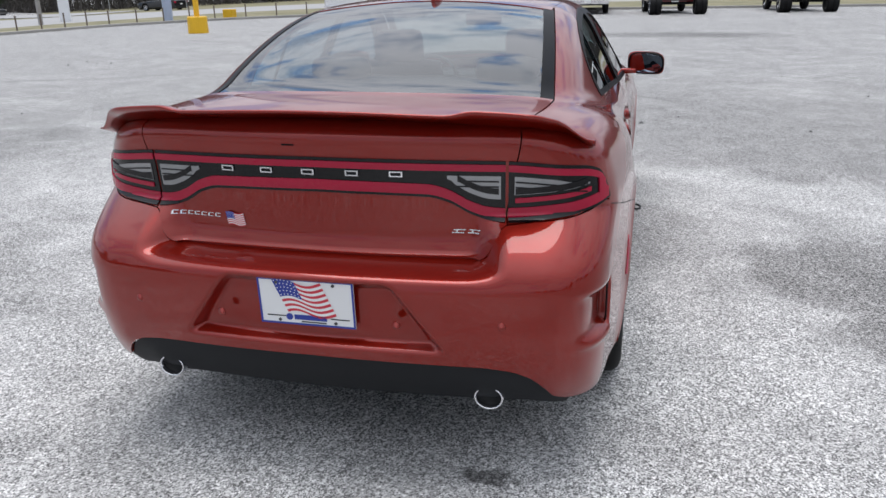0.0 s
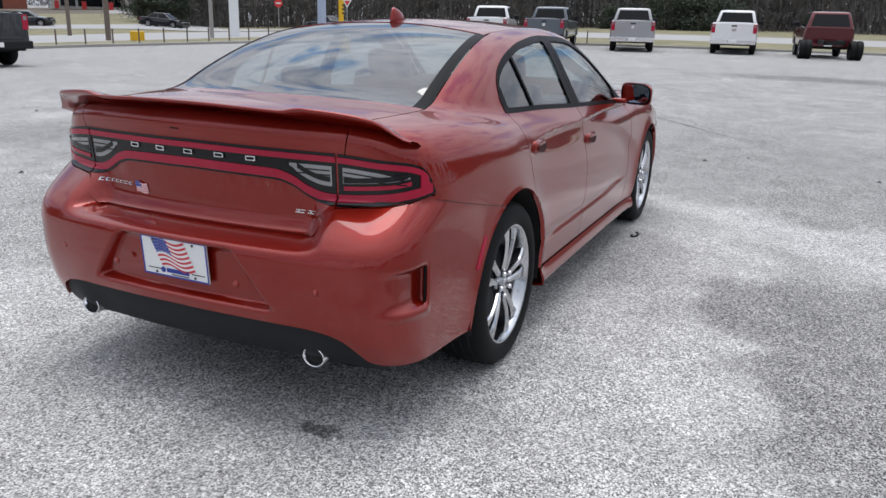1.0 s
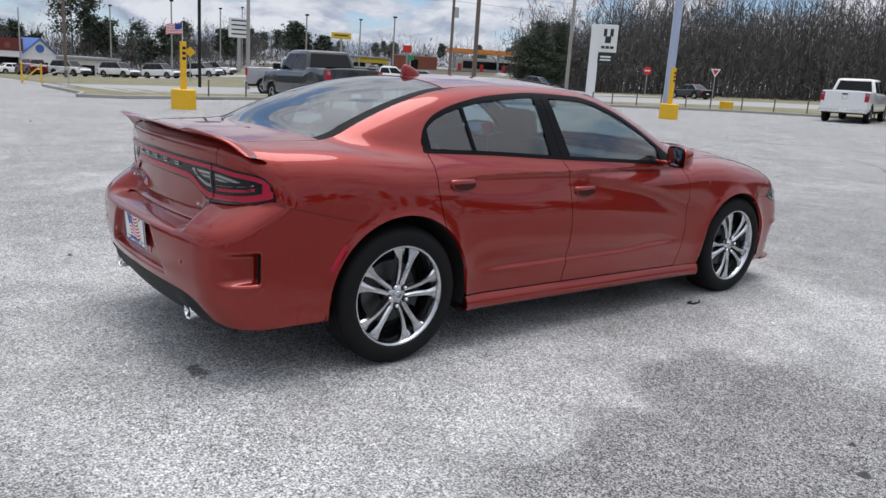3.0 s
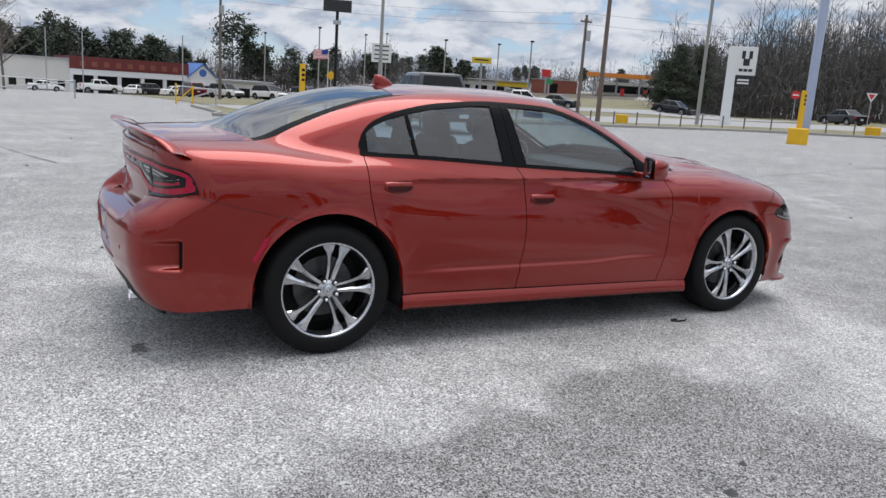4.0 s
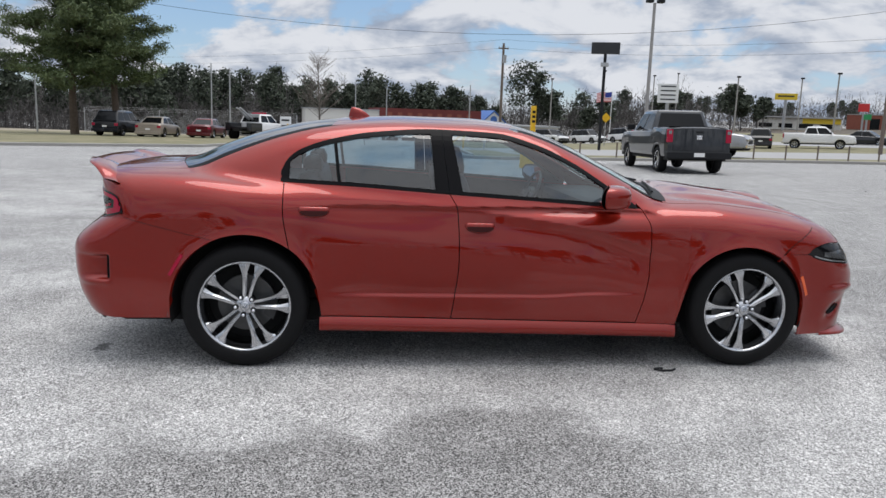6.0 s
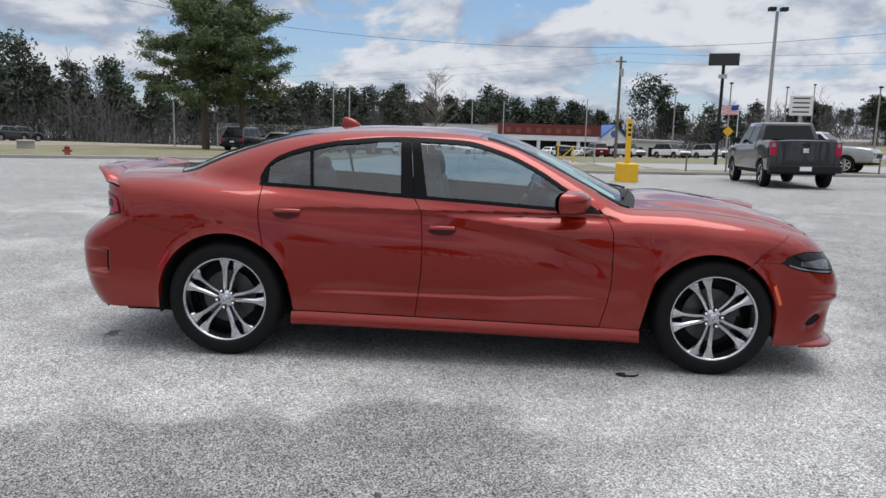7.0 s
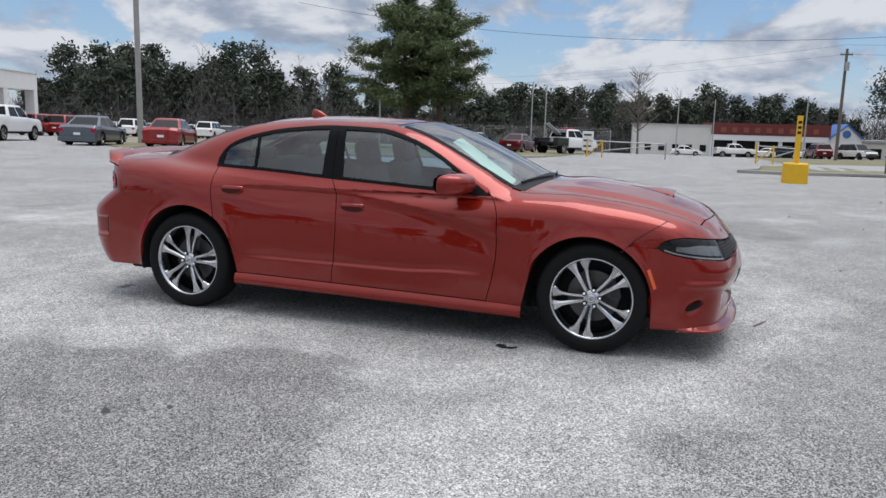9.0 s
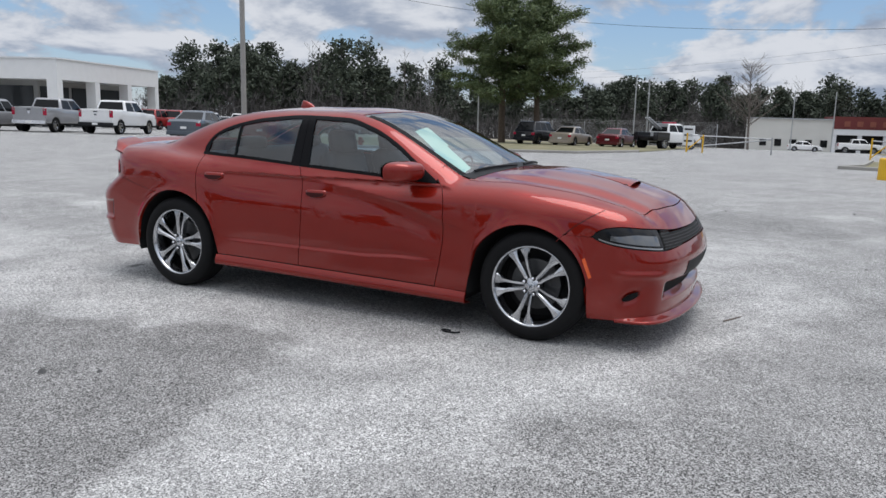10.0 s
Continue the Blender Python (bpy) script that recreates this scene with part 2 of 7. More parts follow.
def asphalt_material():
    m = bpy.data.materials.new("weathered_asphalt")
    m.use_nodes = True
    nt = m.node_tree
    N, L = nt.nodes.new, nt.links.new
    b = nt.nodes["Principled BSDF"]
    b.inputs["Roughness"].default_value = 0.85
    tc = N("ShaderNodeTexCoord")

    def tex(scale, detail, rough=0.55, dist=0.0):
        n = N("ShaderNodeTexNoise")
        n.inputs["Scale"].default_value, n.inputs["Detail"].default_value = scale, detail
        n.inputs["Roughness"].default_value, n.inputs["Distortion"].default_value = rough, dist
        L(tc.outputs["Object"], n.inputs["Vector"])
        return n.outputs["Fac"]

    def maprange(v, a, c, lo, hi):
        r = N("ShaderNodeMapRange"); r.interpolation_type = "SMOOTHSTEP"
        for k, w in zip(("From Min", "From Max", "To Min", "To Max"), (a, c, lo, hi)):
            r.inputs[k].default_value = w
        L(v, r.inputs["Value"])
        return r.outputs[0]

    def math2(op, p, q):
        n = N("ShaderNodeMath"); n.operation = op
        for k, w in enumerate((p, q)):
            if isinstance(w, (int, float)):
                n.inputs[k].default_value = w
            else:
                L(w, n.inputs[k])
        return n.outputs[0]
    # worn pale patches against the darker exposed aggregate
    sep = N("ShaderNodeSeparateXYZ"); L(tc.outputs["Object"], sep.inputs[0])
    wobble = math2("MULTIPLY_ADD", tex(1.6, 7, 0.65), 1.15)
    wobble.node.inputs[2].default_value = -0.575

    def away(x, y, nx, ny):
        """Signed distance from a wandering line through (x, y) with normal (nx, ny)."""
        a = math2("MULTIPLY", math2("SUBTRACT", sep.outputs[0], x), nx)
        c = math2("MULTIPLY", math2("SUBTRACT", sep.outputs[1], y), ny)
        return math2("ADD", math2("ADD", a, c), wobble)

    def spot(x, y, rx, ry):
        a = math2("DIVIDE", math2("SUBTRACT", sep.outputs[0], x), rx)
        c = math2("DIVIDE", math2("SUBTRACT", sep.outputs[1], y), ry)
        r = math2("SQRT", math2("ADD", math2("MULTIPLY", a, a), math2("MULTIPLY", c, c)), 0)
        return math2("ADD", r, wobble)
    # one stretch beside the kerb side has lost its pale film and shows dark stones
    worn = maprange(math2("MINIMUM", away(1.5, -0.1, .94, .34), away(1.5, 0.25, .29, -.957)), -0.10, 0.28, 0.0, 1.0)
    ahead = math2("MULTIPLY", maprange(away(2.0, 1.95, .35, .94), -0.1, 0.5, 0.0, 0.6), maprange(spot(2.0, 2.5, 1.0, 1.0), 3.0, 8.0, 1.0, 0.3))
    worn = math2("MAXIMUM", worn, ahead)
    near_car = maprange(spot(0.6, -0.6, 3.4, 4.6), 0.6, 1.5, 0.15, 0.0)
    film = math2("ADD", tex(0.42, 6, 0.6, 0.6), near_car)
    # the film evens out over the wide lot
    even = maprange(spot(0.5, 0.0, 1.0, 1.0), 5.5, 14.0, 0.0, 0.72)
    far_film = N("ShaderNodeMix"); far_film.data_type = "FLOAT"; far_film.inputs[3].default_value = 0.545
    L(even, far_film.inputs[0]); L(film, far_film.inputs[2]); film = far_film.outputs[0]
    patches = math2("MULTIPLY", maprange(film, 0.42, 0.74, 0.0, 1.0), math2("SUBTRACT", 1.0, math2("MULTIPLY", worn, 0.92)))
    mottling = maprange(tex(2.2, 6, 0.65), 0.35, 0.68, 0.88, 1.12)
    stone = N("ShaderNodeTexVoronoi"); stone.inputs["Scale"].default_value = 185
    L(tc.outputs["Object"], stone.inputs["Vector"])
    chips = N("ShaderNodeSeparateColor"); L(stone.outputs["Color"], chips.inputs[0])
    speck = maprange(chips.outputs[0], 0.06, 0.94, 0.03, 2.35)
    pale = maprange(chips.outputs[1], 0.0, 1.0, 0.18, 1.82)
    mixs = N("ShaderNodeMix"); mixs.data_type = "FLOAT"
    L(patches, mixs.inputs[0]); L(speck, mixs.inputs[2]); L(pale, mixs.inputs[3])
    level = math2("MULTIPLY", maprange(patches, 0.0, 1.0, 0.225, 0.37), maprange(worn, 0.0, 1.0, 1.0, 0.74))
    rag = math2("MULTIPLY", math2("SUBTRACT", tex(14, 6, 0.7), 0.5), 3.2)
    a = math2("DIVIDE", math2("SUBTRACT", sep.outputs[0], 0.53), 0.13)
    c = math2("DIVIDE", math2("SUBTRACT", sep.outputs[1], -2.45), 0.055)
    oil = math2("ADD", math2("SQRT", math2("ADD", math2("MULTIPLY", a, a), math2("MULTIPLY", c, c)), 0), rag)
    stains = maprange(oil, 0.4, 1.0, 0.30, 1.0)
    stains = math2("MULTIPLY", stains, maprange(spot(2.2, 20.0, 3.0, 1.2), 0.5, 1.3, 0.62, 1.0))
    stains = math2("MULTIPLY", stains, maprange(spot(-6.0, 2.4, 1.6, 3.0), 0.4, 1.4, 0.80, 1.0))
    pebble = N("ShaderNodeTexVoronoi"); pebble.inputs["Scale"].default_value = 95
    L(tc.outputs["Object"], pebble.inputs["Vector"])
    pebbles_ = N("ShaderNodeSeparateColor"); L(pebble.outputs["Color"], pebbles_.inputs[0])
    mottling = math2("MULTIPLY", mottling, maprange(pebbles_.outputs[0], 0.0, 1.0, 0.74, 1.26))
    value = math2("MULTIPLY", math2("MULTIPLY", math2("MULTIPLY", level, mixs.outputs[0]), mottling), stains)
    tint = N("ShaderNodeCombineColor")
    L(math2("MULTIPLY", value, maprange(worn, 0.0, 1.0, 1.0, 1.01)), tint.inputs[0]); L(math2("MULTIPLY", value, 0.995), tint.inputs[1]); L(math2("MULTIPLY", value, 0.98), tint.inputs[2])
    L(tint.outputs[0], b.inputs["Base Color"])
    bp = N("ShaderNodeBump"); bp.inputs["Strength"].default_value, bp.inputs["Distance"].default_value = 0.5, 0.004
    L(stone.outputs["Distance"], bp.inputs["Height"]); L(bp.outputs[0], b.inputs["Normal"])
    return m


ASPHALT = asphalt_material()
GRASS = noise_colour("winter_grass", [(0.25, (0.085, 0.092, 0.042)), (0.5, (0.175, 0.162, 0.09)), (0.75, (0.26, 0.23, 0.145))], 0.6, bump=0.6)
ROAD = material("road_asphalt", (0.31, 0.31, 0.31), rough=0.9, grain=0.15, grain_scale=8, wear=0.1, wear_scale=0.2)
NEEDLES = noise_colour("pine_needles", [(0.15, (0.036, 0.058, 0.022)), (0.5, (0.080, 0.115, 0.042)), (0.85, (0.15, 0.185, 0.075))], 1.0, island=True, rough=0.7)
FAR_NEEDLES = noise_colour("far_pine_needles", [(0.2, (0.034, 0.046, 0.030)), (0.6, (0.055, 0.070, 0.046)), (0.9, (0.085, 0.102, 0.068))], 0.5, island=True, rough=0.8)
LITTER = noise_colour("leaf_litter", [(0.25, (0.055, 0.045, 0.034)), (0.5, (0.090, 0.074, 0.055)), (0.75, (0.13, 0.11, 0.08))], 0.7, bump=0.4)
DIRT = noise_colour("pale_dirt", [(0.25, (0.17, 0.145, 0.105)), (0.5, (0.24, 0.21, 0.155)), (0.75, (0.33, 0.295, 0.235))], 0.35, bump=0.4)
THICKET = noise_colour("bare_thicket", [(0.2, (0.080, 0.075, 0.073)), (0.6, (0.110, 0.102, 0.098)), (0.9, (0.150, 0.140, 0.130))], 0.8, island=True, rough=0.95)

# ---- mesh tools ----


def finish(name, me, mat, parent=None, label="", smooth=True):
    for p in me.polygons:
        p.use_smooth = smooth
    if mat:
        me.materials.append(mat)
    ob = new(name, me)
    if parent:
        ob.parent = parent
    return tagged(ob, label)


def part(name, bm, mat, parent=None, label="", smooth=False):
    me = bpy.data.meshes.new(name)
    bm.to_mesh(me)
    bm.free()
    return finish(name, me, mat, parent, label, smooth)


def raw(name, verts, faces, mat, parent=None, label="", smooth=True):
    me = bpy.data.meshes.new(name)
    me.from_pydata([tuple(v) for v in verts], [], faces)
    me.update()
    return finish(name, me, mat, parent, label, smooth)


def group_root(name, m, label, category, group="", kind=""):
    e = new(name)
    e.empty_display_size = 0.3
    e.matrix_basis = m
    return tagged(e, label, category, group, kind)


def box(bm, x0, x1, y0, y1, z0, z1, bevel=0.0, m=None):
    r = bmesh.ops.create_cube(bm, size=1)["verts"]
    mat = Matrix.Translation(((x0 + x1) / 2, (y0 + y1) / 2, (z0 + z1) / 2)) @ Matrix.Diagonal((x1 - x0, y1 - y0, z1 - z0, 1))
    bmesh.ops.transform(bm, matrix=(m or Matrix()) @ mat, verts=r)
    if bevel:
        es = list({e for v in r for e in v.link_edges})
        bmesh.ops.bevel(bm, geom=es, offset=bevel, segments=2, affect="EDGES", profile=0.6)
    return bm


def block(name, parent, mat, x0, x1, y0, y1, z0, z1, bevel=0.0, label=""):
    bm = bmesh.new()
    box(bm, x0, x1, y0, y1, z0, z1, bevel)
    return part(name, bm, mat, parent, label)


def tube(bm, a, b, r0, r1=None, n=10, caps=True):
    """A tapered round bar from a to b."""
    a, b = Vector(a), Vector(b)
    d = b - a
    q = d.to_track_quat("Z", "Y").to_matrix().to_4x4()
    bmesh.ops.create_cone(bm, cap_ends=caps, segments=n, radius1=r0, radius2=r0 if r1 is None else r1, depth=d.length,
                          matrix=Matrix.Translation((a + b) / 2) @ q)
    return bm


def lathe(profile, n, axis="x"):
    """Verts and faces of a closed profile [(radius, along)] turned round an axis."""
    vs, fs = [], []
    k = len(profile)
    for i in range(n):
        a = 2 * math.pi * i / n
        for r, h in profile:
            vs.append((h, r * math.cos(a), r * math.sin(a)) if axis == "x" else (r * math.cos(a), r * math.sin(a), h))
    for i in range(n):
        for j in range(k):
            p, q = i * k + j, i * k + (j + 1) % k
            p2, q2 = ((i + 1) % n) * k + j, ((i + 1) % n) * k + (j + 1) % k
            fs.append((p, q, q2, p2))
    return vs, fs


def curve1(points):
    """A smooth curve through (t, v) points, as a function of arrays; straight past its ends."""
    t = np.array([p[0] for p in points], float)
    v = np.array([p[1] for p in points], float)
    s = np.diff(v) / np.diff(t)
    g = np.concatenate([[s[0]], np.where(s[:-1] * s[1:] > 0, 2 * s[:-1] * s[1:] / (s[:-1] + s[1:] + 1e-12), 0), [s[-1]]])

    def f(x):
        x = np.asarray(x, float)
        i = np.clip(np.searchsorted(t, x) - 1, 0, len(t) - 2)
        h = t[i + 1] - t[i]
        u = np.clip((x - t[i]) / h, 0, 1)
        y = (2 * u**3 - 3 * u**2 + 1) * v[i] + (u**3 - 2 * u**2 + u) * h * g[i] + (3 * u**2 - 2 * u**3) * v[i + 1] + (u**3 - u**2) * h * g[i + 1]
        return y + np.where(x < t[0], (x - t[0]) * g[0], 0) + np.where(x > t[-1], (x - t[-1]) * g[-1], 0)
    return f


def smax(a, b, k):
    h = np.maximum(k - np.abs(a - b), 0) / k
    return np.maximum(a, b) + h * h * k / 4


def smin(a, b, k):
    return -smax(-a, -b, k)


def step(x, a, b):
    u = np.clip((x - a) / (b - a), 0, 1)
    return u * u * (3 - 2 * u)


def sheet_normals(P):
    du, dv = np.gradient(P, axis=0), np.gradient(P, axis=1)
    n = np.cross(du, dv)
    return n / (np.linalg.norm(n, axis=2, keepdims=True) + 1e-9)


def sheet(P, hem=0.012, flip=False, lift=0.0):
    """Verts and faces of a grid of points, with its rim turned inwards by hem."""
    n = sheet_normals(P)
    if flip:
        n = -n
    P = P + n * lift
    nu, nv = P.shape[:2]
    vs = [tuple(p) for p in P.reshape(-1, 3)]
    fs = [(i * nv + j, (i + 1) * nv + j, (i + 1) * nv + j + 1, i * nv + j + 1) for i in range(nu - 1) for j in range(nv - 1)]
    if hem:
        ring = [(i, 0) for i in range(nu)] + [(nu - 1, j) for j in range(1, nv)] + [(i, nv - 1) for i in range(nu - 2, -1, -1)] + [(0, j) for j in range(nv - 2, 0, -1)]
        base = len(vs)
        for i, j in ring:
            vs.append(tuple(P[i, j])); vs.append(tuple(P[i, j] - n[i, j] * hem))
        k = len(ring)
        for q in range(k):
            a, b = base + 2 * q, base + 2 * ((q + 1) % k)
            fs.append((a, a + 1, b + 1, b))
    if flip:
        fs = [f[::-1] for f in fs]
    return vs, fs


def joined(*pieces):
    vs, fs = [], []
    for v, f in pieces:
        k = len(vs)
        vs += list(v)
        fs += [tuple(i + k for i in q) for q in f]
    return vs, fs


def mirrored(v, f):
    return [(-p[0], p[1], p[2]) for p in v], [q[::-1] for q in f]


def both_sides(v, f):
    return joined((v, f), mirrored(v, f))

# ---- the red saloon: +y is its nose, +x its kerb side, the origin on the ground between the wheels ----
MATS["grille_plastic"] = material("grille_plastic", (.035, .035, .037), rough=.5)
REAR_AXLE, FRONT_AXLE, HUB_Z, TYRE_R = -1.529, 1.529, 0.362, 0.364
ARCH_R, ARCH_F = (-1.525, 0.365, 0.425), (1.492, 0.355, 0.412)

plan_half = curve1([(-2.7, .825), (-2.25, .893), (-1.9, .926), (-1.53, .94), (-1.1, .932), (-.3, .93), (.6, .93), (1.1, .935), (1.5, .943), (1.9, .92), (2.2, .88), (2.6, .80)])
tumble = curve1([(.12, .075), (.22, .035), (.35, .014), (.55, 0), (.72, .003), (.85, .014), (.95, .034), (1.05, .062), (1.15, .10), (1.4, .25)])
crease_z = curve1([(-1.5, 1.05), (-1.28, 1.04), (-.93, 1.005), (-.38, .965), (-.05, .93), (.33, .88), (.54, .84), (.95, .72)])
top_mid = curve1([(-2.6, 1.08), (-2.45, 1.125), (-2.2, 1.155), (-1.9, 1.165), (-1.5, 1.14), (-.9, 1.09), (-.3, 1.07), (.4, 1.04), (.8, 1.045), (1.05, 1.06), (1.3, 1.06), (1.55, 1.04), (1.8, 1.005), (2.0, .955), (2.2, .885), (2.32, .825), (2.42, .755), (2.5, .66)])
roof_mid = curve1([(-2.3, .98), (-2.1, 1.09), (-1.95, 1.17), (-1.74, 1.272), (-1.43, 1.38), (-1.15, 1.44), (-.87, 1.468), (-.57, 1.482), (-.2, 1.482), (.1, 1.462), (.3, 1.415), (.5, 1.34), (.75, 1.225), (1.0, 1.105), (1.3, .96)])
house_half = curve1([(-2.3, .60), (-2.0, .69), (-1.7, .765), (-1.3, .815), (-.8, .838), (-.2, .845), (.5, .838), (.85, .82), (1.05, .74), (1.3, .56)])
tail_y = curve1([(.12, -2.33), (.22, -2.43), (.32, -2.52), (.42, -2.565), (.55, -2.588), (.66, -2.592), (.695, -2.585), (.708, -2.568), (.720, -2.520), (.730, -2.462), (.745, -2.430), (.80, -2.424), (.85, -2.426), (.95, -2.434), (1.03, -2.442), (1.10, -2.458), (1.2, -2.47)])
nose_y = curve1([(.12, 2.33), (.20, 2.39), (.30, 2.402), (.42, 2.415), (.50, 2.445), (.56, 2.452), (.62, 2.435), (.70, 2.395), (.80, 2.325), (.9, 2.25)])


def hull(x, y, z):
    """Below zero inside the car's outer skin."""
    x = np.abs(x)
    side = plan_half(y) - tumble(z)
    # the sculpted scallop under the shoulder line of the doors
    d = crease_z(y) - z
    fade = step(y, -1.9, -.9) * (1 - step(y, .75, 1.15))
    side = side - 0.022 * fade * np.where(d > 0, (d / .07) * np.exp(1 - d / .07), 0) * (1 - .35 * step(d, .1, .4))
    # lower crease over the sill
    low = z - (.425 + .02 * step(y, .2, .6))
    side = side - 0.015 * step(y, -1.15, -.75) * (1 - step(y, .55, .95)) * step(low, .0, .030) * np.exp(-np.maximum(low - .030, 0) / .055)
    for cy, cz, r in (ARCH_R, ARCH_F):
        dist = np.hypot(y - cy, z - cz)
        side = side + 0.020 * np.exp(-np.maximum(dist - r, 0) / .055) - 0.003
    side = side + 0.022 * np.exp(-((y + 1.62) / .5) ** 2) * step(z, .72, .98)
    top = top_mid(y) - .035 * (x / .85) ** 2 - .055 * (x / .85) ** 6
    hood = step(y, 1.0, 1.4) * (1 - step(y, 2.15, 2.42))
    top = top - .030 * hood * (1 - step(np.abs(x - .60), .0, .11)) + .018 * hood * (1 - step(x, .20, .46))
    shelf = np.where((z > .695) & (z < .86), -2.585 + .157 * np.clip((z - .690) / .172, 0, 1) ** 1.6, tail_y(z))
    k = step(x, .46, .60)
    tail = tail_y(z) * (1 - k) + shelf * k + (.115 + .045 * step(z, .70, .86)) * x * x + .06 * x ** 6
    nose = nose_y(z) - .17 * x * x - .16 * x ** 6
    f = smax(x - side, tail - y, .16)
    f = smax(f, y - nose, .16)
    f = smax(f, z - top, .075)
    house = house_half(y) - .50 * (z - 1.03) - .10 * np.maximum(z - 1.15, 0) ** 2
    yy = y + .13 * x * x * step(y, -.1, .6) - .16 * x * x * step(-y, .8, 1.5)
    roof = roof_mid(yy) - .045 * (x / .6) ** 2
    g = np.maximum(smax(x - house, (z - roof) * .9, .10), .975 - z)
    return smin(f, g, .05)


def cast(o, d, reach=2.0, steps=70):
    """Where rays from o along d first meet the hull; o and d are arrays of points."""
    o, d = np.broadcast_arrays(np.asarray(o, float), np.asarray(d, float))
    lo, hi = np.zeros(o.shape[:-1]), np.full(o.shape[:-1], reach)
    found = np.zeros(lo.shape, bool)
    last = lo.copy()
    for k in range(1, steps + 1):
        s = np.full(lo.shape, reach * k / steps)
        p = o + d * s[..., None]
        inside = (hull(p[..., 0], p[..., 1], p[..., 2]) < 0) & ~found
        lo, hi = np.where(inside, last, lo), np.where(inside, s, hi)
        found |= inside
        last = s
    for _ in range(24):
        m = (lo + hi) / 2
        p = o + d * m[..., None]
        inside = hull(p[..., 0], p[..., 1], p[..., 2]) < 0
        hi, lo = np.where(inside, m, hi), np.where(inside, lo, m)
    return o + d * hi[..., None]


def hull_shading(ob, n):
    """Shade the first n points of a skin panel by the hull's own slope, so that slivers at its cut-outs don't show."""
    me = ob.data
    p = np.empty(len(me.vertices) * 3)
    me.vertices.foreach_get("co", p)
    p = p.reshape(-1, 3)
    e = .0025
    g = np.stack([hull(*(p + e * k).T) - hull(*(p - e * k).T) for k in np.eye(3)], -1)
    g /= np.linalg.norm(g, axis=1, keepdims=True) + 1e-9
    g[n:] = 0
    me.normals_split_custom_set_from_vertices([tuple(q) for q in g])
    return ob


def V3(x, y, z):
    x, y, z = np.broadcast_arrays(np.asarray(x, float), np.asarray(y, float), np.asarray(z, float))
    return np.stack([x, y, z], -1)


def from_side(y, z):
    return cast(V3(1.3, y, z), V3(-1, 0, 0), 1.4)


def from_top(x, y):
    return cast(V3(x, y, 1.8), V3(0, 0, -1), 1.6)


def from_rear(x, z):
    return cast(V3(x, -3.0, z), V3(0, 1, 0), 2.0)


def around(s, z, end):
    """Round the tail (end -1) or the nose (end 1): s runs from the middle, round the corner, along the side."""
    s, z = np.broadcast_arrays(np.asarray(s, float), np.asarray(z, float))
    cx, cy, r = .50, 1.95 * end, .45
    a = np.clip((s - cx) / r, 0, math.pi / 2)
    along = np.maximum(s - cx - r * math.pi / 2, 0)
    dx, dy = np.sin(a), end * np.cos(a)
    px, py = np.minimum(s, cx), cy - end * along
    o = np.stack([px + dx * 1.2, py + dy * 1.2, z], -1)
    return cast(o, np.stack([-dx, -dy, 0 * a], -1), 1.2)


def radial(y, p, q, n):
    """Columns at y from skin point p to skin point q, by rays turning round an inner axis; y may vary along a column."""
    ax, az = .30, .80
    t0, t1 = np.arctan2(p[..., 2] - az, p[..., 0] - ax), np.arctan2(q[..., 2] - az, q[..., 0] - ax)
    v = np.linspace(0, 1, n)
    th = t0[:, None] + (t1 - t0)[:, None] * v[None, :]
    yy = y if np.ndim(y) == 2 else np.repeat(np.asarray(y)[:, None], n, 1)
    dx, dz = np.cos(th), np.sin(th)
    return cast(np.stack([ax + dx * 1.3, yy, az + dz * 1.3], -1), np.stack([-dx, 0 * dx, -dz], -1), 1.3)


def fan(L, U, C, n):
    """Columns from skin points L to skin points U by rays turning round the inner points C."""
    a, b = L - C, U - C
    a /= np.linalg.norm(a, axis=-1, keepdims=True)
    b /= np.linalg.norm(b, axis=-1, keepdims=True)
    v = np.linspace(0, 1, n)[None, :, None]
    ang = np.arccos(np.clip((a * b).sum(-1), -1, 1))[:, None, None]
    d = (np.sin((1 - v) * ang) * a[:, None] + np.sin(v * ang) * b[:, None]) / np.sin(ang)
    return cast(C[:, None] + d * 1.3, -d, 1.3)


def arch_z(y, arch, base):
    cy, cz, r = arch
    inside = np.abs(y - cy) < r
    return np.where(inside, np.maximum(cz + np.sqrt(np.maximum(r * r - (y - cy) ** 2, 0)), base), base)


def dense(y0, y1, n, *arches):
    """Stations from y0 to y1, crowded where a wheel arch ends."""
    ys = list(np.linspace(y0, y1, n))
    for cy, cz, r in arches:
        ys += [cy + r * math.cos(a) for a in np.linspace(0, math.pi, 40)] + [cy + r + 1e-4, cy - r - 1e-4]
    ys = sorted(y for y in ys if y0 <= y <= y1)
    return np.array([y for i, y in enumerate(ys) if i == 0 or y - ys[i - 1] > 5e-5])


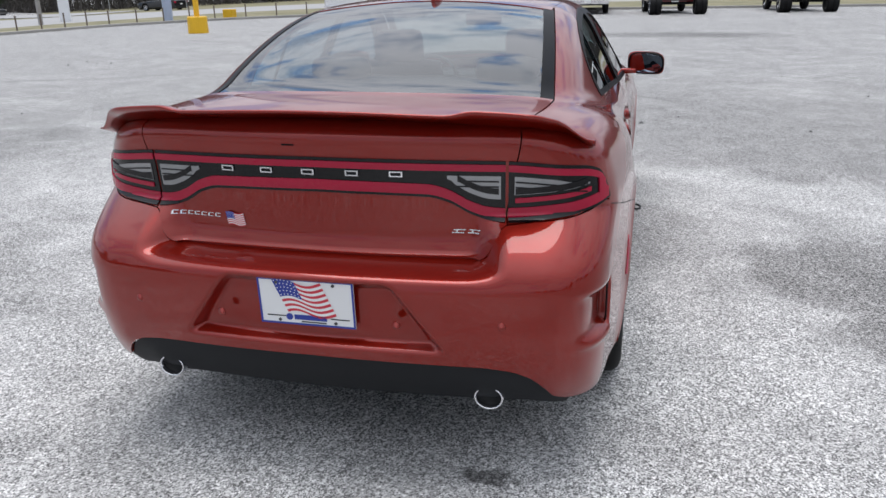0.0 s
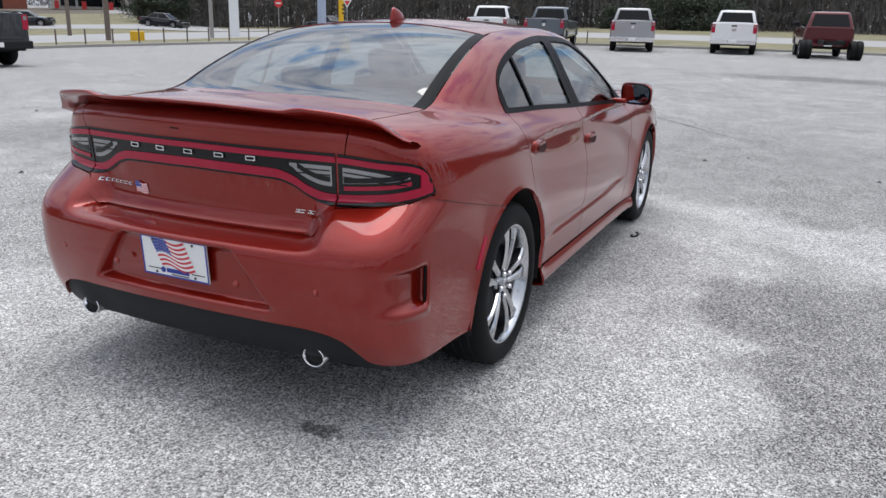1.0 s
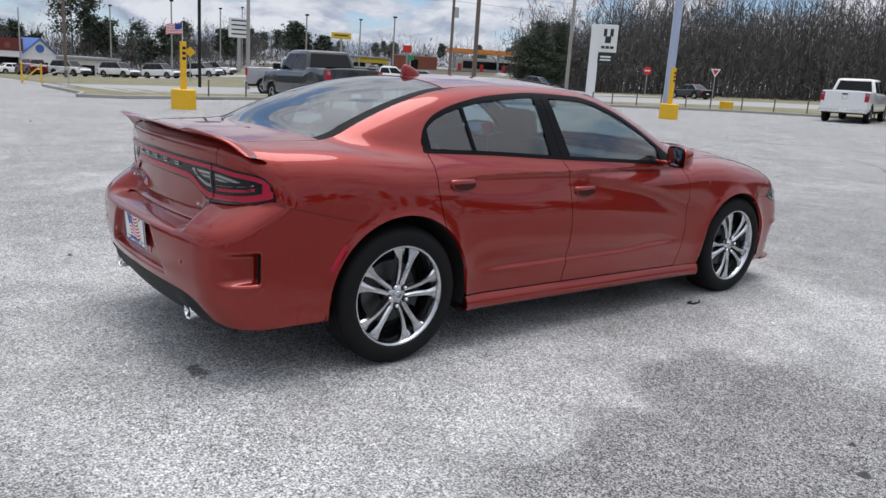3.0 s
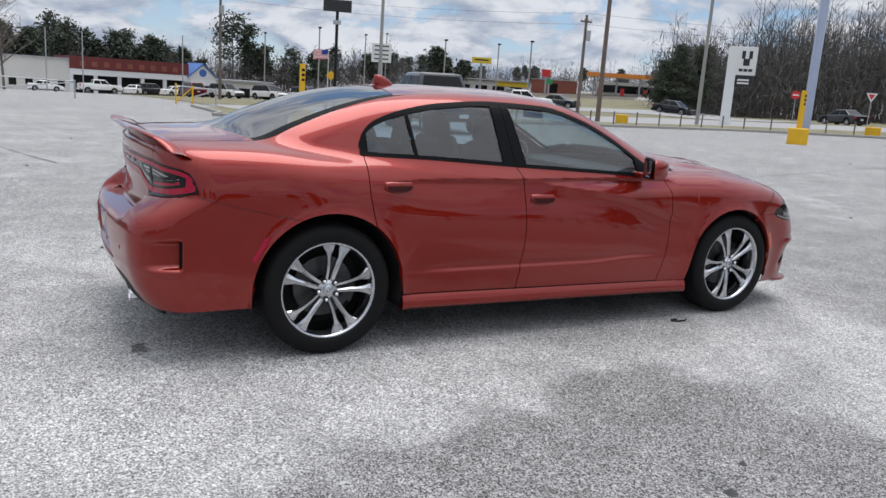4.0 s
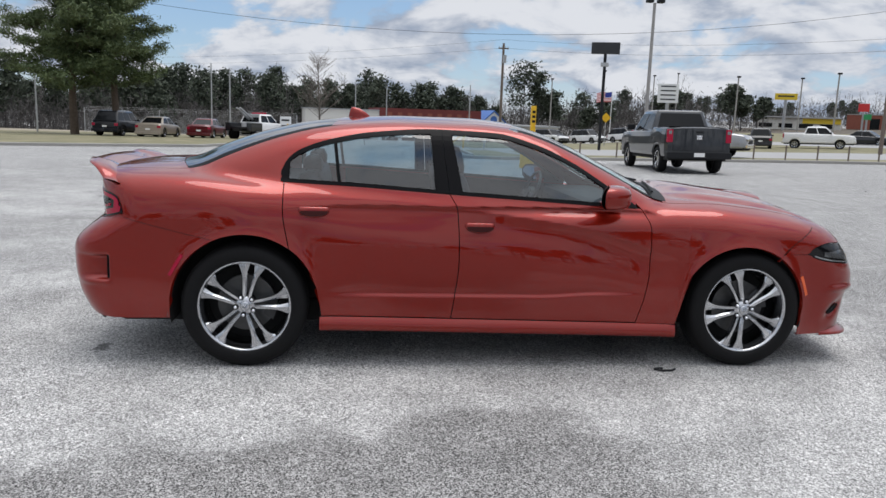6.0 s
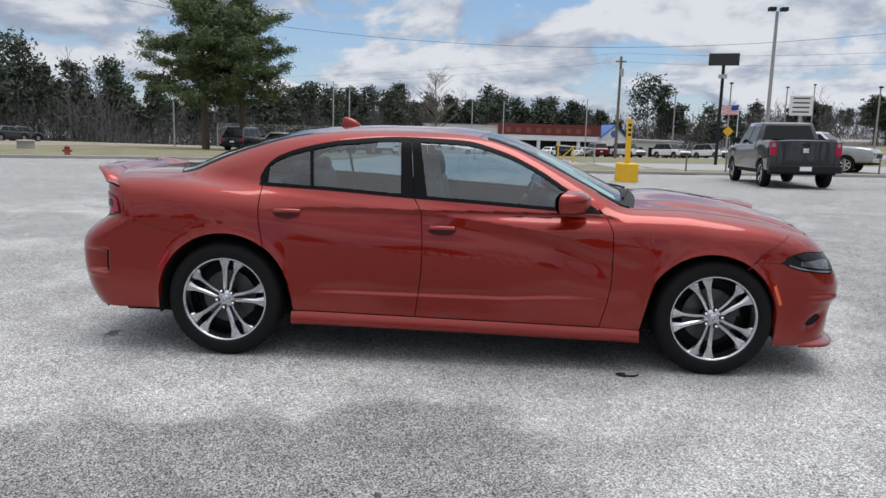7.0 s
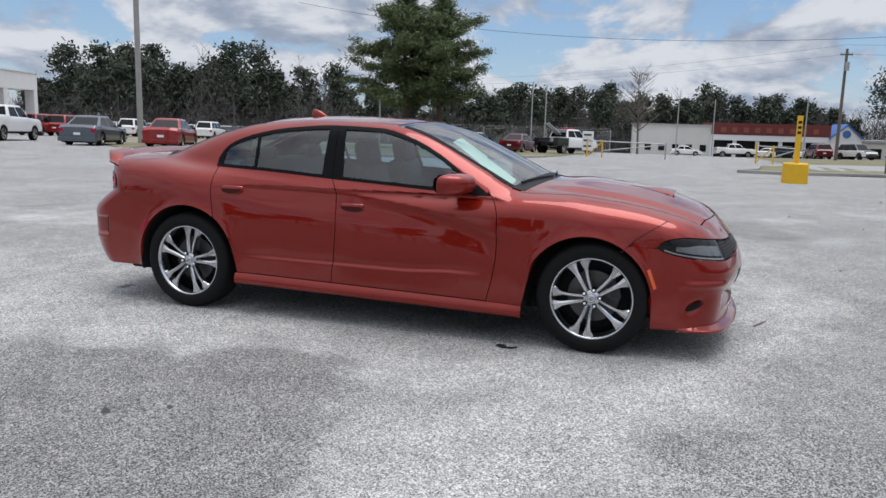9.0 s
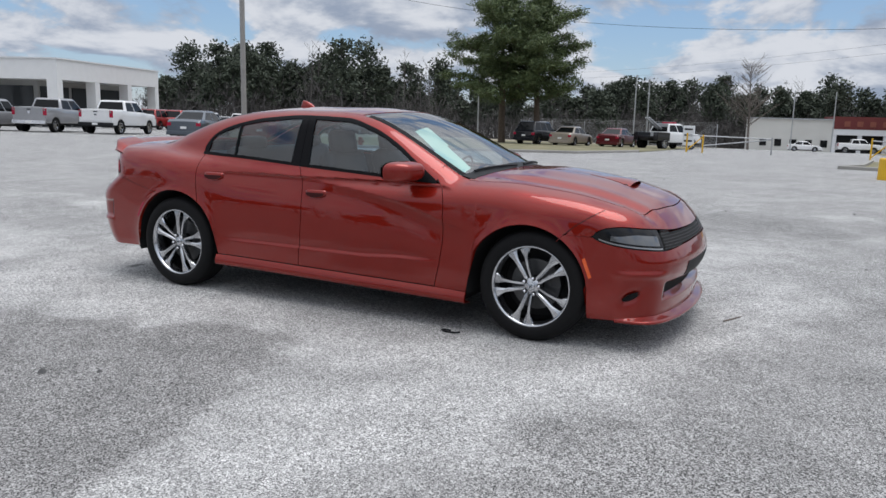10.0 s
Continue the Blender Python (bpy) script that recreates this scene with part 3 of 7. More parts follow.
rear_edge = curve1([(.25, -1.20), (.5, -1.22), (.75, -1.285), (.94, -1.315), (1.10, -1.315)])
mid_edge = curve1([(.25, -.33), (.31, -.32), (.68, -.285), (.94, -.298), (1.06, -.36)])
front_edge = curve1([(.22, .82), (.28, .83), (.45, .87), (.61, .89), (.85, .885), (.95, .85), (1.02, .79)])
sill_z = curve1([(-1.15, .312), (0, .292), (1.1, .272)])
belt_z = curve1([(-1.45, 1.10), (-1.3, 1.088), (-.9, 1.073), (-.45, 1.048), (.2, 1.015), (.57, .995), (.8, .985), (1.0, .98)])
glass_top = curve1([(-1.34, 1.12), (-1.30, 1.20), (-1.22, 1.262), (-1.02, 1.33), (-.79, 1.372), (-.43, 1.398), (-.06, 1.388), (.2, 1.325), (.42, 1.225), (.62, 1.10), (.79, .992)])
lid_edge = curve1([(-2.5, .595), (-2.35, .605), (-2.0, .648), (-1.85, .655)])
back_edge = curve1([(-2.0, .66), (-1.86, .65), (-1.5, .615), (-1.2, .58), (-.98, .555)])
screen_edge = curve1([(.05, .585), (.3, .625), (.6, .675), (.85, .715), (1.05, .74)])
hood_edge = curve1([(.95, .755), (1.2, .75), (1.5, .745), (1.8, .735), (1.95, .722), (2.14, .69), (2.3, .66)])
seam_z = curve1([(-2.3, .889), (-2.09, .838), (-1.85, .783), (-1.70, .753)])
GAP = .0028


def side_panel(y0, y1, zlow, ztop, nu, nv, arches=()):
    """A door-like panel in side view: edges y0(z), y1(z); bounds zlow(y), ztop(y)."""
    ys = dense(float(np.min(y0(np.linspace(.3, 1.05, 9)))), float(np.max(y1(np.linspace(.3, 1.05, 9)))), nu, *arches)
    u = (ys - ys[0]) / (ys[-1] - ys[0])
    v = np.linspace(0, 1, nv)
    y = np.repeat(ys[:, None], nv, 1)
    for _ in range(6):
        z = zlow(y) + (ztop(y) - zlow(y)) * v[None, :]
        a, b = y0(z), y1(z)
        y = np.clip(a + (b - a) * u[:, None], -3, 3)
    return from_side(y, z)


def build_car():
    car = group_root("sedan_car", pose(0, 0, 0), "copper red metallic four-door saloon parked on the asphalt", "car")
    P = {}

    def panel(name, sh, mat=RED, sides=True, label="", parent=None, smooth=True):
        if sides:
            for m in (sh, mirrored(*sh)):
                P[name] = raw(name, *m, mat, parent or car, label, smooth)
        else:
            P[name] = raw(name, *sh, mat, parent or car, label, smooth)
        return P[name]

    # doors
    low_r = lambda y: np.maximum(arch_z(y, ARCH_R, 0) + GAP, sill_z(y) + GAP)
    ys = dense(-1.318, -.30, 46, ARCH_R)
    nv = 76

    def door(ys, e0, e1, low):
        v = np.linspace(0, 1, nv)
        y = np.repeat(ys[:, None], nv, 1)
        u = ((ys - ys[0]) / (ys[-1] - ys[0]))[:, None]
        for _ in range(8):
            z = low(y) + (belt_z(y) - .006 - low(y)) * v[None, :]
            y = e0(z) + GAP + (e1(z) - e0(z) - 2 * GAP) * u
        return from_side(y, z)
    S = door(ys, rear_edge, mid_edge, low_r)
    rear_door = [hull_shading(raw("rear_door", *m, RED, car), S.shape[0] * S.shape[1]) for m in (sheet(S, .02), mirrored(*sheet(S, .02)))]
    S = door(np.linspace(-.3, .87, 54), mid_edge, front_edge, lambda y: sill_z(y) + GAP)
    front_door = [hull_shading(raw("front_door", *m, RED, car), S.shape[0] * S.shape[1]) for m in (sheet(S, .02), mirrored(*sheet(S, .02)))]

    # sills, with their lower lip turned under
    ys = np.linspace(-1.098, 1.075, 60)
    drop = np.linspace(0, 1, 7)
    zz = sill_z(ys)[:, None] - GAP - drop[None, :] * .078
    S = from_side(np.repeat(ys[:, None], 7, 1), zz)
    S[:, :, 0] += (.006 + .032 * np.sin(drop * math.pi * .60))[None, :]
    lip = S[:, -1:, :] + np.array([-.09, 0, -.012])
    panel("sill", sheet(np.concatenate([S, lip], 1), .01, flip=True))

    # rear corner round the lamp, then the quarter with the roof pillar
    bumper_top = curve1([(0, .7245), (.47, .7245), (.50, .735), (.53, .775), (.56, .825), (.578, .836), (.75, .848), (.85, .864), (.90, .878), (.93, .884)])
    s_end = .93
    sc = np.linspace(.578, s_end, 20)
    yc = -2.350 + (np.linspace(0, 1, 20) ** 1.15) * .230
    L = around(sc, bumper_top(sc) + .003, -1)
    U = from_top(lid_edge(yc) + GAP, yc)
    C = np.stack([np.full(20, .42), np.full(20, -2.0), np.full(20, .80)], -1)
    S0 = fan(L, U, C, 26)
    edge = S0[-1]
    o = np.argsort(edge[:, 2])
    e_y = lambda z: np.interp(z, edge[o, 2], edge[o, 1])
    ys = dense(-2.12, -1.312, 46, ARCH_R)
    n = 56
    yy = np.repeat(ys[:, None], n, 1)
    u = ((ys - ys[0]) / (ys[-1] - ys[0]))[:, None]
    for _ in range(5):
        q = yy[:, 0]
        low = from_side(q, np.where(q < -1.70, seam_z(q) + .0007, arch_z(q, ARCH_R, .70)))
        q = yy[:, -1]
        up = from_top(np.where(q < -1.90, lid_edge(q) + GAP, back_edge(q) + .004), q)
        S = radial(yy, low, up, n)
        e = np.where(S[..., 2] < 1.1, rear_edge(S[..., 2]) - GAP, -1.318)
        f = e_y(S[..., 2])
        yy = f + (e - f) * u
    quarter = joined(sheet(S0, .012, flip=False), sheet(S, .012))
    # roof rail over the doors down to the foot of the windscreen pillar
    ys = np.linspace(-1.345, .80, 90)
    low = from_side(ys, glass_top(ys) + .009)
    xe = np.where(ys < -.98, back_edge(ys) + .004, np.where(ys < .06, .565 + .02 * step(ys, -.98, .06) - .01, screen_edge(ys) + .004))
    up = from_top(xe, ys)
    S2 = radial(ys, low, up, 14)
    panel("body_side", joined(quarter, sheet(S2, .012)))

    # cover between the windscreen foot and the wing
    yk = np.linspace(.78, 1.02, 10)[:, None]
    wk = np.linspace(0, 1, 6)[None, :]
    xk = (screen_edge(yk) + .003) * (1 - wk) + .775 * wk
    panel("pillar_foot", sheet(from_top(xk, yk + 0 * wk), 0, flip=True, lift=-.005))

    # front wing
    wing_seam = lambda y: .703 + (y - 1.72) * .86
    ys = dense(.80, 1.935, 60, ARCH_F)
    n = 40
    yy = np.repeat(ys[:, None], n, 1)
    u = ((ys - ys[0]) / (ys[-1] - ys[0]))[:, None]
    for _ in range(4):
        q = yy[:, 0]
        low = from_side(q, np.where(q < ARCH_F[0], arch_z(q, ARCH_F, .272), np.maximum(arch_z(q, ARCH_F, 0), wing_seam(q))))
        up = from_top(hood_edge(yy[:, -1]) + GAP, yy[:, -1])
        S = radial(yy, low, up, n)
        e = front_edge(np.minimum(S[..., 2], 1.03)) + GAP
        yy = e + (ys[-1] - e) * u
    for m in (sheet(S, .015), mirrored(*sheet(S, .015))):
        hull_shading(raw("front_wing", *m, RED, car), S.shape[0] * S.shape[1])

    # shut line between wing and nose, a dark bead in the joint
    ys = np.linspace(1.735, 1.965, 24)
    zs = np.interp(ys, [1.735, 1.777, 1.832, 1.895, 1.965], [.720, .757, .799, .843, .885])
    S = np.stack([from_side(ys - .0013, zs + .0013), from_side(ys + .0013, zs - .0013)], 1)
    S[..., 0] += .0016
    panel("shut_line", sheet(S, 0), DARK)

    # bonnet, roof, boot lid
    t = np.linspace(0, 1, 34)
    xs = np.linspace(-1, 1, 61)
    front = 2.245 - .115 * xs ** 2
    y = 1.0 + .10 * (1 - xs ** 2) + (front - 1.0 - .10 * (1 - xs ** 2)) * t[:, None]
    panel("bonnet", sheet(from_top(xs[None, :] * (hood_edge(y) - GAP), y), .02, flip=True), sides=False)
    y = np.linspace(-1.0, .14, 30)[:, None] + 0 * xs[None, :]
    y = y - np.where(y > -.4, .10 * (xs[None, :] ** 2) * (y + .4) / .54, .05 * (xs[None, :] ** 2) * (-.4 - y) / .6)
    panel("roof", sheet(from_top(xs[None, :] * (.565 + .02 * step(y, -.98, .06) - .012), y), .012, flip=True), sides=False)
    t = np.linspace(0, 1, 26)[:, None]
    y = (-2.405 + .075 * xs[None, :] ** 2) * (1 - t) + (-2.003 + .12 * xs[None, :] ** 2) * t
    deck = from_top(xs[None, :] * (lid_edge(y) - GAP), y)
    z = np.linspace(.737, 1.098, 44)[:, None] + 0 * xs[None, :]
    low_half = curve1([(.725, .47), (.745, .515), (.80, .55), (.836, .566)])
    side = S0[0] if abs(S0[0, 0, 2] - S0[0, -1, 2]) > .1 else S0[:, 0]
    side = side[np.argsort(side[:, 2])]
    face_half = lambda z: np.where(z < .836, low_half(z), np.interp(z, side[:, 2], side[:, 0]) - .004)
    face = from_rear(xs[None, :] * face_half(z), z)
    face[..., 1] -= .009 * (1 - step(z, .737, .790))
    lid = sheet(np.concatenate([face, deck]), .012, flip=True)
    seam_x = np.linspace(-.50, .50, 40)[None, :]
    seam_z_ = np.linspace(.700, .775, 8)[:, None]
    S = from_rear(seam_x + 0 * seam_z_, seam_z_ + 0 * seam_x)
    S[..., 1] += .022
    panel("seam_filler", sheet(S, 0, flip=True), sides=False)
    boot_lid = panel("boot_lid", lid, sides=False)

    # tail spoiler: a thin wing along the lid with turned-down ends
    sx = np.linspace(-1, 1, 81)
    half = .815
    prof = np.array([(0, .0), (.05, .030), (.11, .047), (.150, .052), (.153, .045), (.10, .024), (.04, -.006), (0.012, -.016)])
    rows = []
    for s in sx:
        a = abs(s)
        x = half * s
        back = -2.345 + .235 * max(a - .3, 0) ** 2 * 1.0
        z0 = float(from_top(np.array([min(abs(x), .70)]), np.array([max(back, -2.36)]))[0, 2]) - .004
        z0 -= .055 * step(a, .86, 1.0)
        rise = 1.0 - .30 * (1 - step(a, .50, .60)) - .55 * step(a, .80, 1.0)
        rows.append([(x, back - p * (1 - .45 * step(a, .8, 1.0)), z0 + q * rise) for p, q in prof])
    R = np.array(rows)
    R = np.concatenate([R, R[:, :1]], 1)
    panel("spoiler", sheet(R, 0), sides=False)

    # rear bumper
    sv = np.concatenate([np.linspace(0, .44, 64), np.linspace(.447, .93, 100), np.linspace(.94, 1.15, 16), 1.207 + (dense(-1.975, -1.702, 30, ARCH_R) + 1.95)])
    sv = np.unique(np.round(sv, 5))
    yside = np.where(sv > 1.15, -1.95 + (sv - 1.207), -3)
    seam_y = around(sv, np.full(len(sv), .85), -1)[:, 1]
    k = step(sv, .90, .97)
    top_b = bumper_top(np.minimum(sv, .93)) * (1 - k) + (seam_z(np.maximum(seam_y, -2.3)) - .0007) * k
    bottom_b = curve1([(0, .44), (.5, .432), (.58, .42), (.63, .395), (.67, .35), (.704, .308), (.76, .287), (.85, .280), (1.1, .288), (1.4, .305)])
    low_b = np.maximum(bottom_b(sv), arch_z(yside, ARCH_R, 0))
    low_b = np.minimum(low_b, top_b - .004)
    v = np.linspace(0, 1, 52)
    z = low_b[:, None] + (top_b - low_b)[:, None] * v[None, :]
    S = around(np.repeat(sv[:, None], 52, 1), z, -1)
    # plate recess: the middle is set in below the ridge
    x, zz = S[..., 0], S[..., 2]
    half = .25 + (.68 - zz) * .74
    rec = (1 - step(x, half - .012, half + .026)) * step(zz, .470, .500) * (1 - step(zz, .660, .695))
    S[..., 1] += .042 * rec
    # side vents behind the wheel, framed by raised lips
    ramp = step(sv, .70, .868)[:, None] * (1 - step(sv, .872, .884))[:, None]
    g = ramp * step(zz, .50, .525) * (1 - step(zz, .635, .655))
    lipg = np.exp(-((zz - .490) / .014) ** 2) * step(sv, .70, .80)[:, None] * (1 - step(sv, .87, .90))[:, None]
    S[..., 0] += -.034 * g + .010 * lipg
    S[..., 1] += .025 * g - .006 * lipg
    rear_bumper = panel("rear_bumper", sheet(S, .02), label="painted bumper cover with a plate recess")
    # fine dark joint between quarter and bumper, from the lamp to the wheel arch
    ys = np.linspace(-2.20, -1.715, 30)
    S = np.stack([from_side(ys, seam_z(ys) - .0012), from_side(ys, seam_z(ys) + .0012)], 1)
    S[..., 0] += .0016
    panel("shut_line", sheet(S, 0), DARK)
    # valance
    sv2 = np.linspace(0, .755, 56)
    v = np.linspace(0, 1, 9)
    top_v = bottom_b(sv2) - .004
    low_v = np.minimum(curve1([(0, .288), (.6, .284), (.70, .262), (.76, .250)])(sv2), top_v - .006)
    z = top_v[:, None] - v[None, :] * (top_v - low_v)[:, None]
    S = around(np.repeat(sv2[:, None], 9, 1), z, -1)
    bulge = np.exp(-((S[..., 0] - .553) / .085) ** 2) * np.exp(-((S[..., 2] - .33) / .06) ** 2)
    S[..., 1] += .014 - .02 * bulge
    panel("rear_valance", sheet(S, .02, flip=True), BLACK_PLASTIC, label="matt black diffuser")

    # front bumper
    lamp_low = curve1([(0, .668), (.4, .658), (.71, .643), (.9, .654), (1.1, .676), (1.2, .699), (1.245, .719), (1.45, .722)])
    lamp_high = curve1([(0, .742), (.4, .749), (.71, .769), (.9, .782), (1.05, .790), (1.15, .780), (1.22, .752), (1.243, .724), (1.26, .7192), (1.45, .7192)])
    sv = np.concatenate([np.linspace(0, 1.19, 66), 1.207 + (1.95 - dense(1.70, 1.95, 24, ARCH_F))])
    sv = np.unique(np.round(sv, 5))
    yside = np.where(sv > 1.2, 1.95 - (sv - 1.207), 3)
    top_f = np.where(yside < 2.5, np.minimum(lamp_low(sv), np.maximum(wing_seam(yside) - GAP, .5)), lamp_low(sv))
    low_f = np.maximum(curve1([(0, .225), (.5, .215), (.9, .20), (1.3, .20)])(sv), arch_z(yside, ARCH_F, 0))
    low_f = np.minimum(low_f, top_f - .004)
    v = np.linspace(0, 1, 40)
    z = low_f[:, None] + (top_f - low_f)[:, None] * v[None, :]
    S = around(np.repeat(sv[:, None], 40, 1), z, 1)
    zz = S[..., 2]
    fog_s = float(np.interp(.842, around(np.linspace(.7, 1.1, 60), np.full(60, .36), 1)[:, 0], np.linspace(.7, 1.1, 60)))
    lean_s = (sv[:, None] - fog_s) * 1.0 + (zz - .36) * .8
    pocket = np.exp(-(lean_s / .055) ** 2 - ((zz - .355) / .050) ** 2)
    blade = np.exp(-((zz - .50) / .02) ** 2) * step(sv, .62, .80)[:, None] * (1 - step(sv, 1.0, 1.12))[:, None]
    mouth = (1 - step(sv, .64, .68))[:, None] * step(zz, .325, .34) * (1 - step(zz, .43, .445))
    S[..., 1] += -.020 * pocket + .012 * blade - .075 * mouth
    S[..., 0] += -.022 * pocket + .010 * blade
    panel("front_bumper", sheet(S, .02, flip=True))
    # dark inserts: lower mouth and lamp pockets
    sm = np.linspace(0, .655, 40)
    zm = np.linspace(.345, .425, 6)
    S = around(np.repeat(sm[:, None], 6, 1), np.repeat(zm[None, :], 40, 0), 1)
    S[..., 1] -= .060
    panel("lower_grille", sheet(S, .01, flip=True), DARK)
    k = np.linspace(0, 2 * math.pi, 25)[None, :]
    rr = np.linspace(.02, 1, 5)[:, None]
    zm = .36 + rr * .030 * np.sin(k)
    sm = fog_s + rr * .036 * np.cos(k) - (zm - .36) * 1.5
    S = around(sm, zm, 1)
    S[..., 1] -= .010
    S[..., 0] -= .0125
    panel("fog_pocket", sheet(S, .01, flip=False), DARK)
    sm = np.linspace(0, .40, 24)
    zm = np.linspace(.452, .545, 6)
    S = around(np.repeat(sm[:, None], 6, 1), np.repeat(zm[None, :], 24, 0), 1)
    panel("plate_mount", sheet(S, .01, flip=True, lift=.003), BLACK_PLASTIC, label="matt black front insert")
    # nose between the lamps and the bonnet
    sn = np.concatenate([np.linspace(0, 1.2, 50), np.linspace(1.22, 1.405, 12)])
    L = around(sn, lamp_high(sn) + .003, 1)
    xu = np.minimum(L[:, 0] * .98, .70)
    yu = 2.245 - .24 * xu ** 2 + .006
    yu = np.where(sn > .80, yu + (1.938 - yu) * ((np.maximum(sn, .80) - .80) / .605), yu)
    xu = np.where(sn > .80, hood_edge(yu) + GAP, np.minimum(xu, hood_edge(yu) + GAP))
    U = from_top(xu, yu)
    C = np.stack([np.minimum(L[:, 0], .45) * .9, np.where(sn > 1.0, 1.72, 1.75) + 0 * sn, np.full(62, .68)], -1)
    panel("nose_panel", sheet(fan(L, U, C, 16), .012, flip=True))
    # grille and headlamps
    sv4 = np.linspace(0, .712, 40)
    v = np.linspace(0, 1, 8)
    zl, zh = lamp_low(sv4) + .003, lamp_high(sv4) - .002
    S = around(np.repeat(sv4[:, None], 8, 1), zl[:, None] + (zh - zl)[:, None] * v[None, :], 1)
    grille = panel("grille", sheet(S, .01, flip=True, lift=-.03), DARK, label="black honeycomb grille")
    hv, hf = [], []
    for row in range(6):
        for col in range(36):
            sc = .012 + col * .0200 + (row % 2) * .0100
            zc = .664 + row * .0172
            if sc > .70 or zc > float(lamp_high(sc)) - .008 or zc < float(lamp_low(sc)) + .008:
                continue
            k = [math.pi / 6 + i * math.pi / 3 for i in range(6)]
            pts = [(sc + .01155 * math.cos(a), zc + .01155 * math.sin(a)) for a in k] + [(sc + .0086 * math.cos(a), zc + .0086 * math.sin(a)) for a in k]
            hv.append(pts)
    flat = np.array(hv).reshape(-1, 2)
    w = around(flat[:, 0], flat[:, 1], 1)
    w[:, 1] -= np.tile([.004] * 6 + [.0055] * 6, len(hv))
    faces = [(12 * q + i, 12 * q + (i + 1) % 6, 12 * q + 6 + (i + 1) % 6, 12 * q + 6 + i) for q in range(len(hv)) for i in range(6)]
    tagged(raw("grille_mesh", *both_sides([tuple(p) for p in w], faces), MATS["grille_plastic"], grille, "", False), kind="stuff")
    sv5 = np.linspace(.722, 1.243, 34)
    v = np.linspace(0, 1, 10)
    zl, zh = lamp_low(sv5) + .004, np.maximum(lamp_high(sv5) - .002, lamp_low(sv5) + .006)
    S = around(np.repeat(sv5[:, None], 10, 1), zl[:, None] + (zh - zl)[:, None] * v[None, :], 1)
    sh = sheet(S, .03, flip=True, lift=-.003)
    lamps = [raw("headlight", *m, SMOKE_LENS, car, "smoked headlamp") for m in (sh, mirrored(*sh))]
    sq = np.linspace(.76, 1.12, 20)
    S = around(np.repeat(sq[:, None], 5, 1), (lamp_low(sq) + .030)[:, None] + np.linspace(0, 1, 5)[None, :] * (.058 - .030 * step(sq, .92, 1.12))[:, None], 1)
    sh = sheet(S, .006, flip=True, lift=.002)
    sq = np.linspace(.74, 1.2, 24)
    S = around(np.repeat(sq[:, None], 3, 1), (lamp_low(sq) + .009)[:, None] + np.linspace(0, .009, 3)[None, :], 1)
    sh2 = sheet(S, .004, flip=True, lift=.002)
    for f, lamp in zip((lambda v, f: (v, f), mirrored), lamps):
        raw("lamp_reflector", *f(*sh), MATS["dim_reflector"], lamp)
        raw("light_bar", *f(*sh2), CLEAR_LENS, lamp)
    # side markers on the arch edges
    for nm, yy0, yy1, zz0, zz1, mat in (("front_marker", 1.868, 1.915, .585, .465, material("amber_lens", (.75, .10, .012), rough=.15, coat=1.0)), ("rear_marker", -1.868, -1.940, .665, .545, RED_LENS)):
        t = np.linspace(0, 1, 8)[:, None]
        ww = np.linspace(0, 1, 3)[None, :]
        y = yy0 + (yy1 - yy0) * t + (.018 if yy0 > 0 else -.018) * (ww - .2)
        z = zz0 + (zz1 - zz0) * t + .010 * (ww - .5)
        panel(nm, sheet(from_side(y, z), .004, flip=yy0 < 0, lift=.002), mat)
    # splitter
    sv6 = np.linspace(0, 1.06, 50)
    base = around(sv6, np.full(50, .215), 1)
    out = np.stack([np.sin(np.clip((sv6 - .5) / .45, 0, 1.57)), np.cos(np.clip((sv6 - .5) / .45, 0, 1.57)), 0 * sv6], -1)
    w = (.050 * (1 - step(sv6, .80, 1.06)) + .004)[:, None]
    S = np.stack([base + out * -.02 + [0, 0, .03], base + out * w * .6 + [0, 0, -.008], base + out * w + [0, 0, -.012], base + out * w + [0, 0, -.026], base - out * .03 + [0, 0, -.028]], 1)
    panel("splitter", sheet(S, 0, flip=False))

    # glazing
    def strip(ys, lo, hi, n, lift=0.0, hem=.006, **kw):
        v = np.linspace(0, 1, n)
        z = lo(ys)[:, None] + (hi(ys) - lo(ys))[:, None] * v[None, :]
        return sheet(from_side(np.repeat(ys[:, None], n, 1), z), hem, lift=lift)
    top_in, bot_in = (lambda y: glass_top(y) - .016), (lambda y: belt_z(y) + .012)
    frame_a = strip(np.linspace(-1.335, .785, 90), lambda y: glass_top(y) - .018, lambda y: glass_top(y) + .010, 4, .003)
    frame_b = strip(np.linspace(-1.335, .80, 90), lambda y: belt_z(y) - .007, lambda y: belt_z(y) + .014, 4, .003)
    corner = strip(np.linspace(-1.33, -1.285, 6), belt_z, glass_top, 12, .003)
    tri = strip(np.linspace(.60, .785, 14), belt_z, lambda y: np.maximum(glass_top(y), belt_z(y) + .002), 6, .004)

    def slanted(y0, y1, lo, hi, n=14, lift=.004):
        v = np.linspace(0, 1, n)
        a = np.array([y0[0], y1[0]]); b = np.array([y0[1], y1[1]])
        yy = np.stack([a[0] + (b[0] - a[0]) * v, (a[0] + a[1]) / 2 + ((b[0] + b[1]) / 2 - (a[0] + a[1]) / 2) * v, a[1] + (b[1] - a[1]) * v])
        z = lo(yy) + (hi(yy) - lo(yy)) * v[None, :]
        return sheet(from_side(yy, z), .006, lift=lift)
    pillar = slanted((-.43, -.455), (-.348, -.388), belt_z, glass_top)
    pillar2 = slanted((-.345, -.385), (-.265, -.33), belt_z, glass_top)
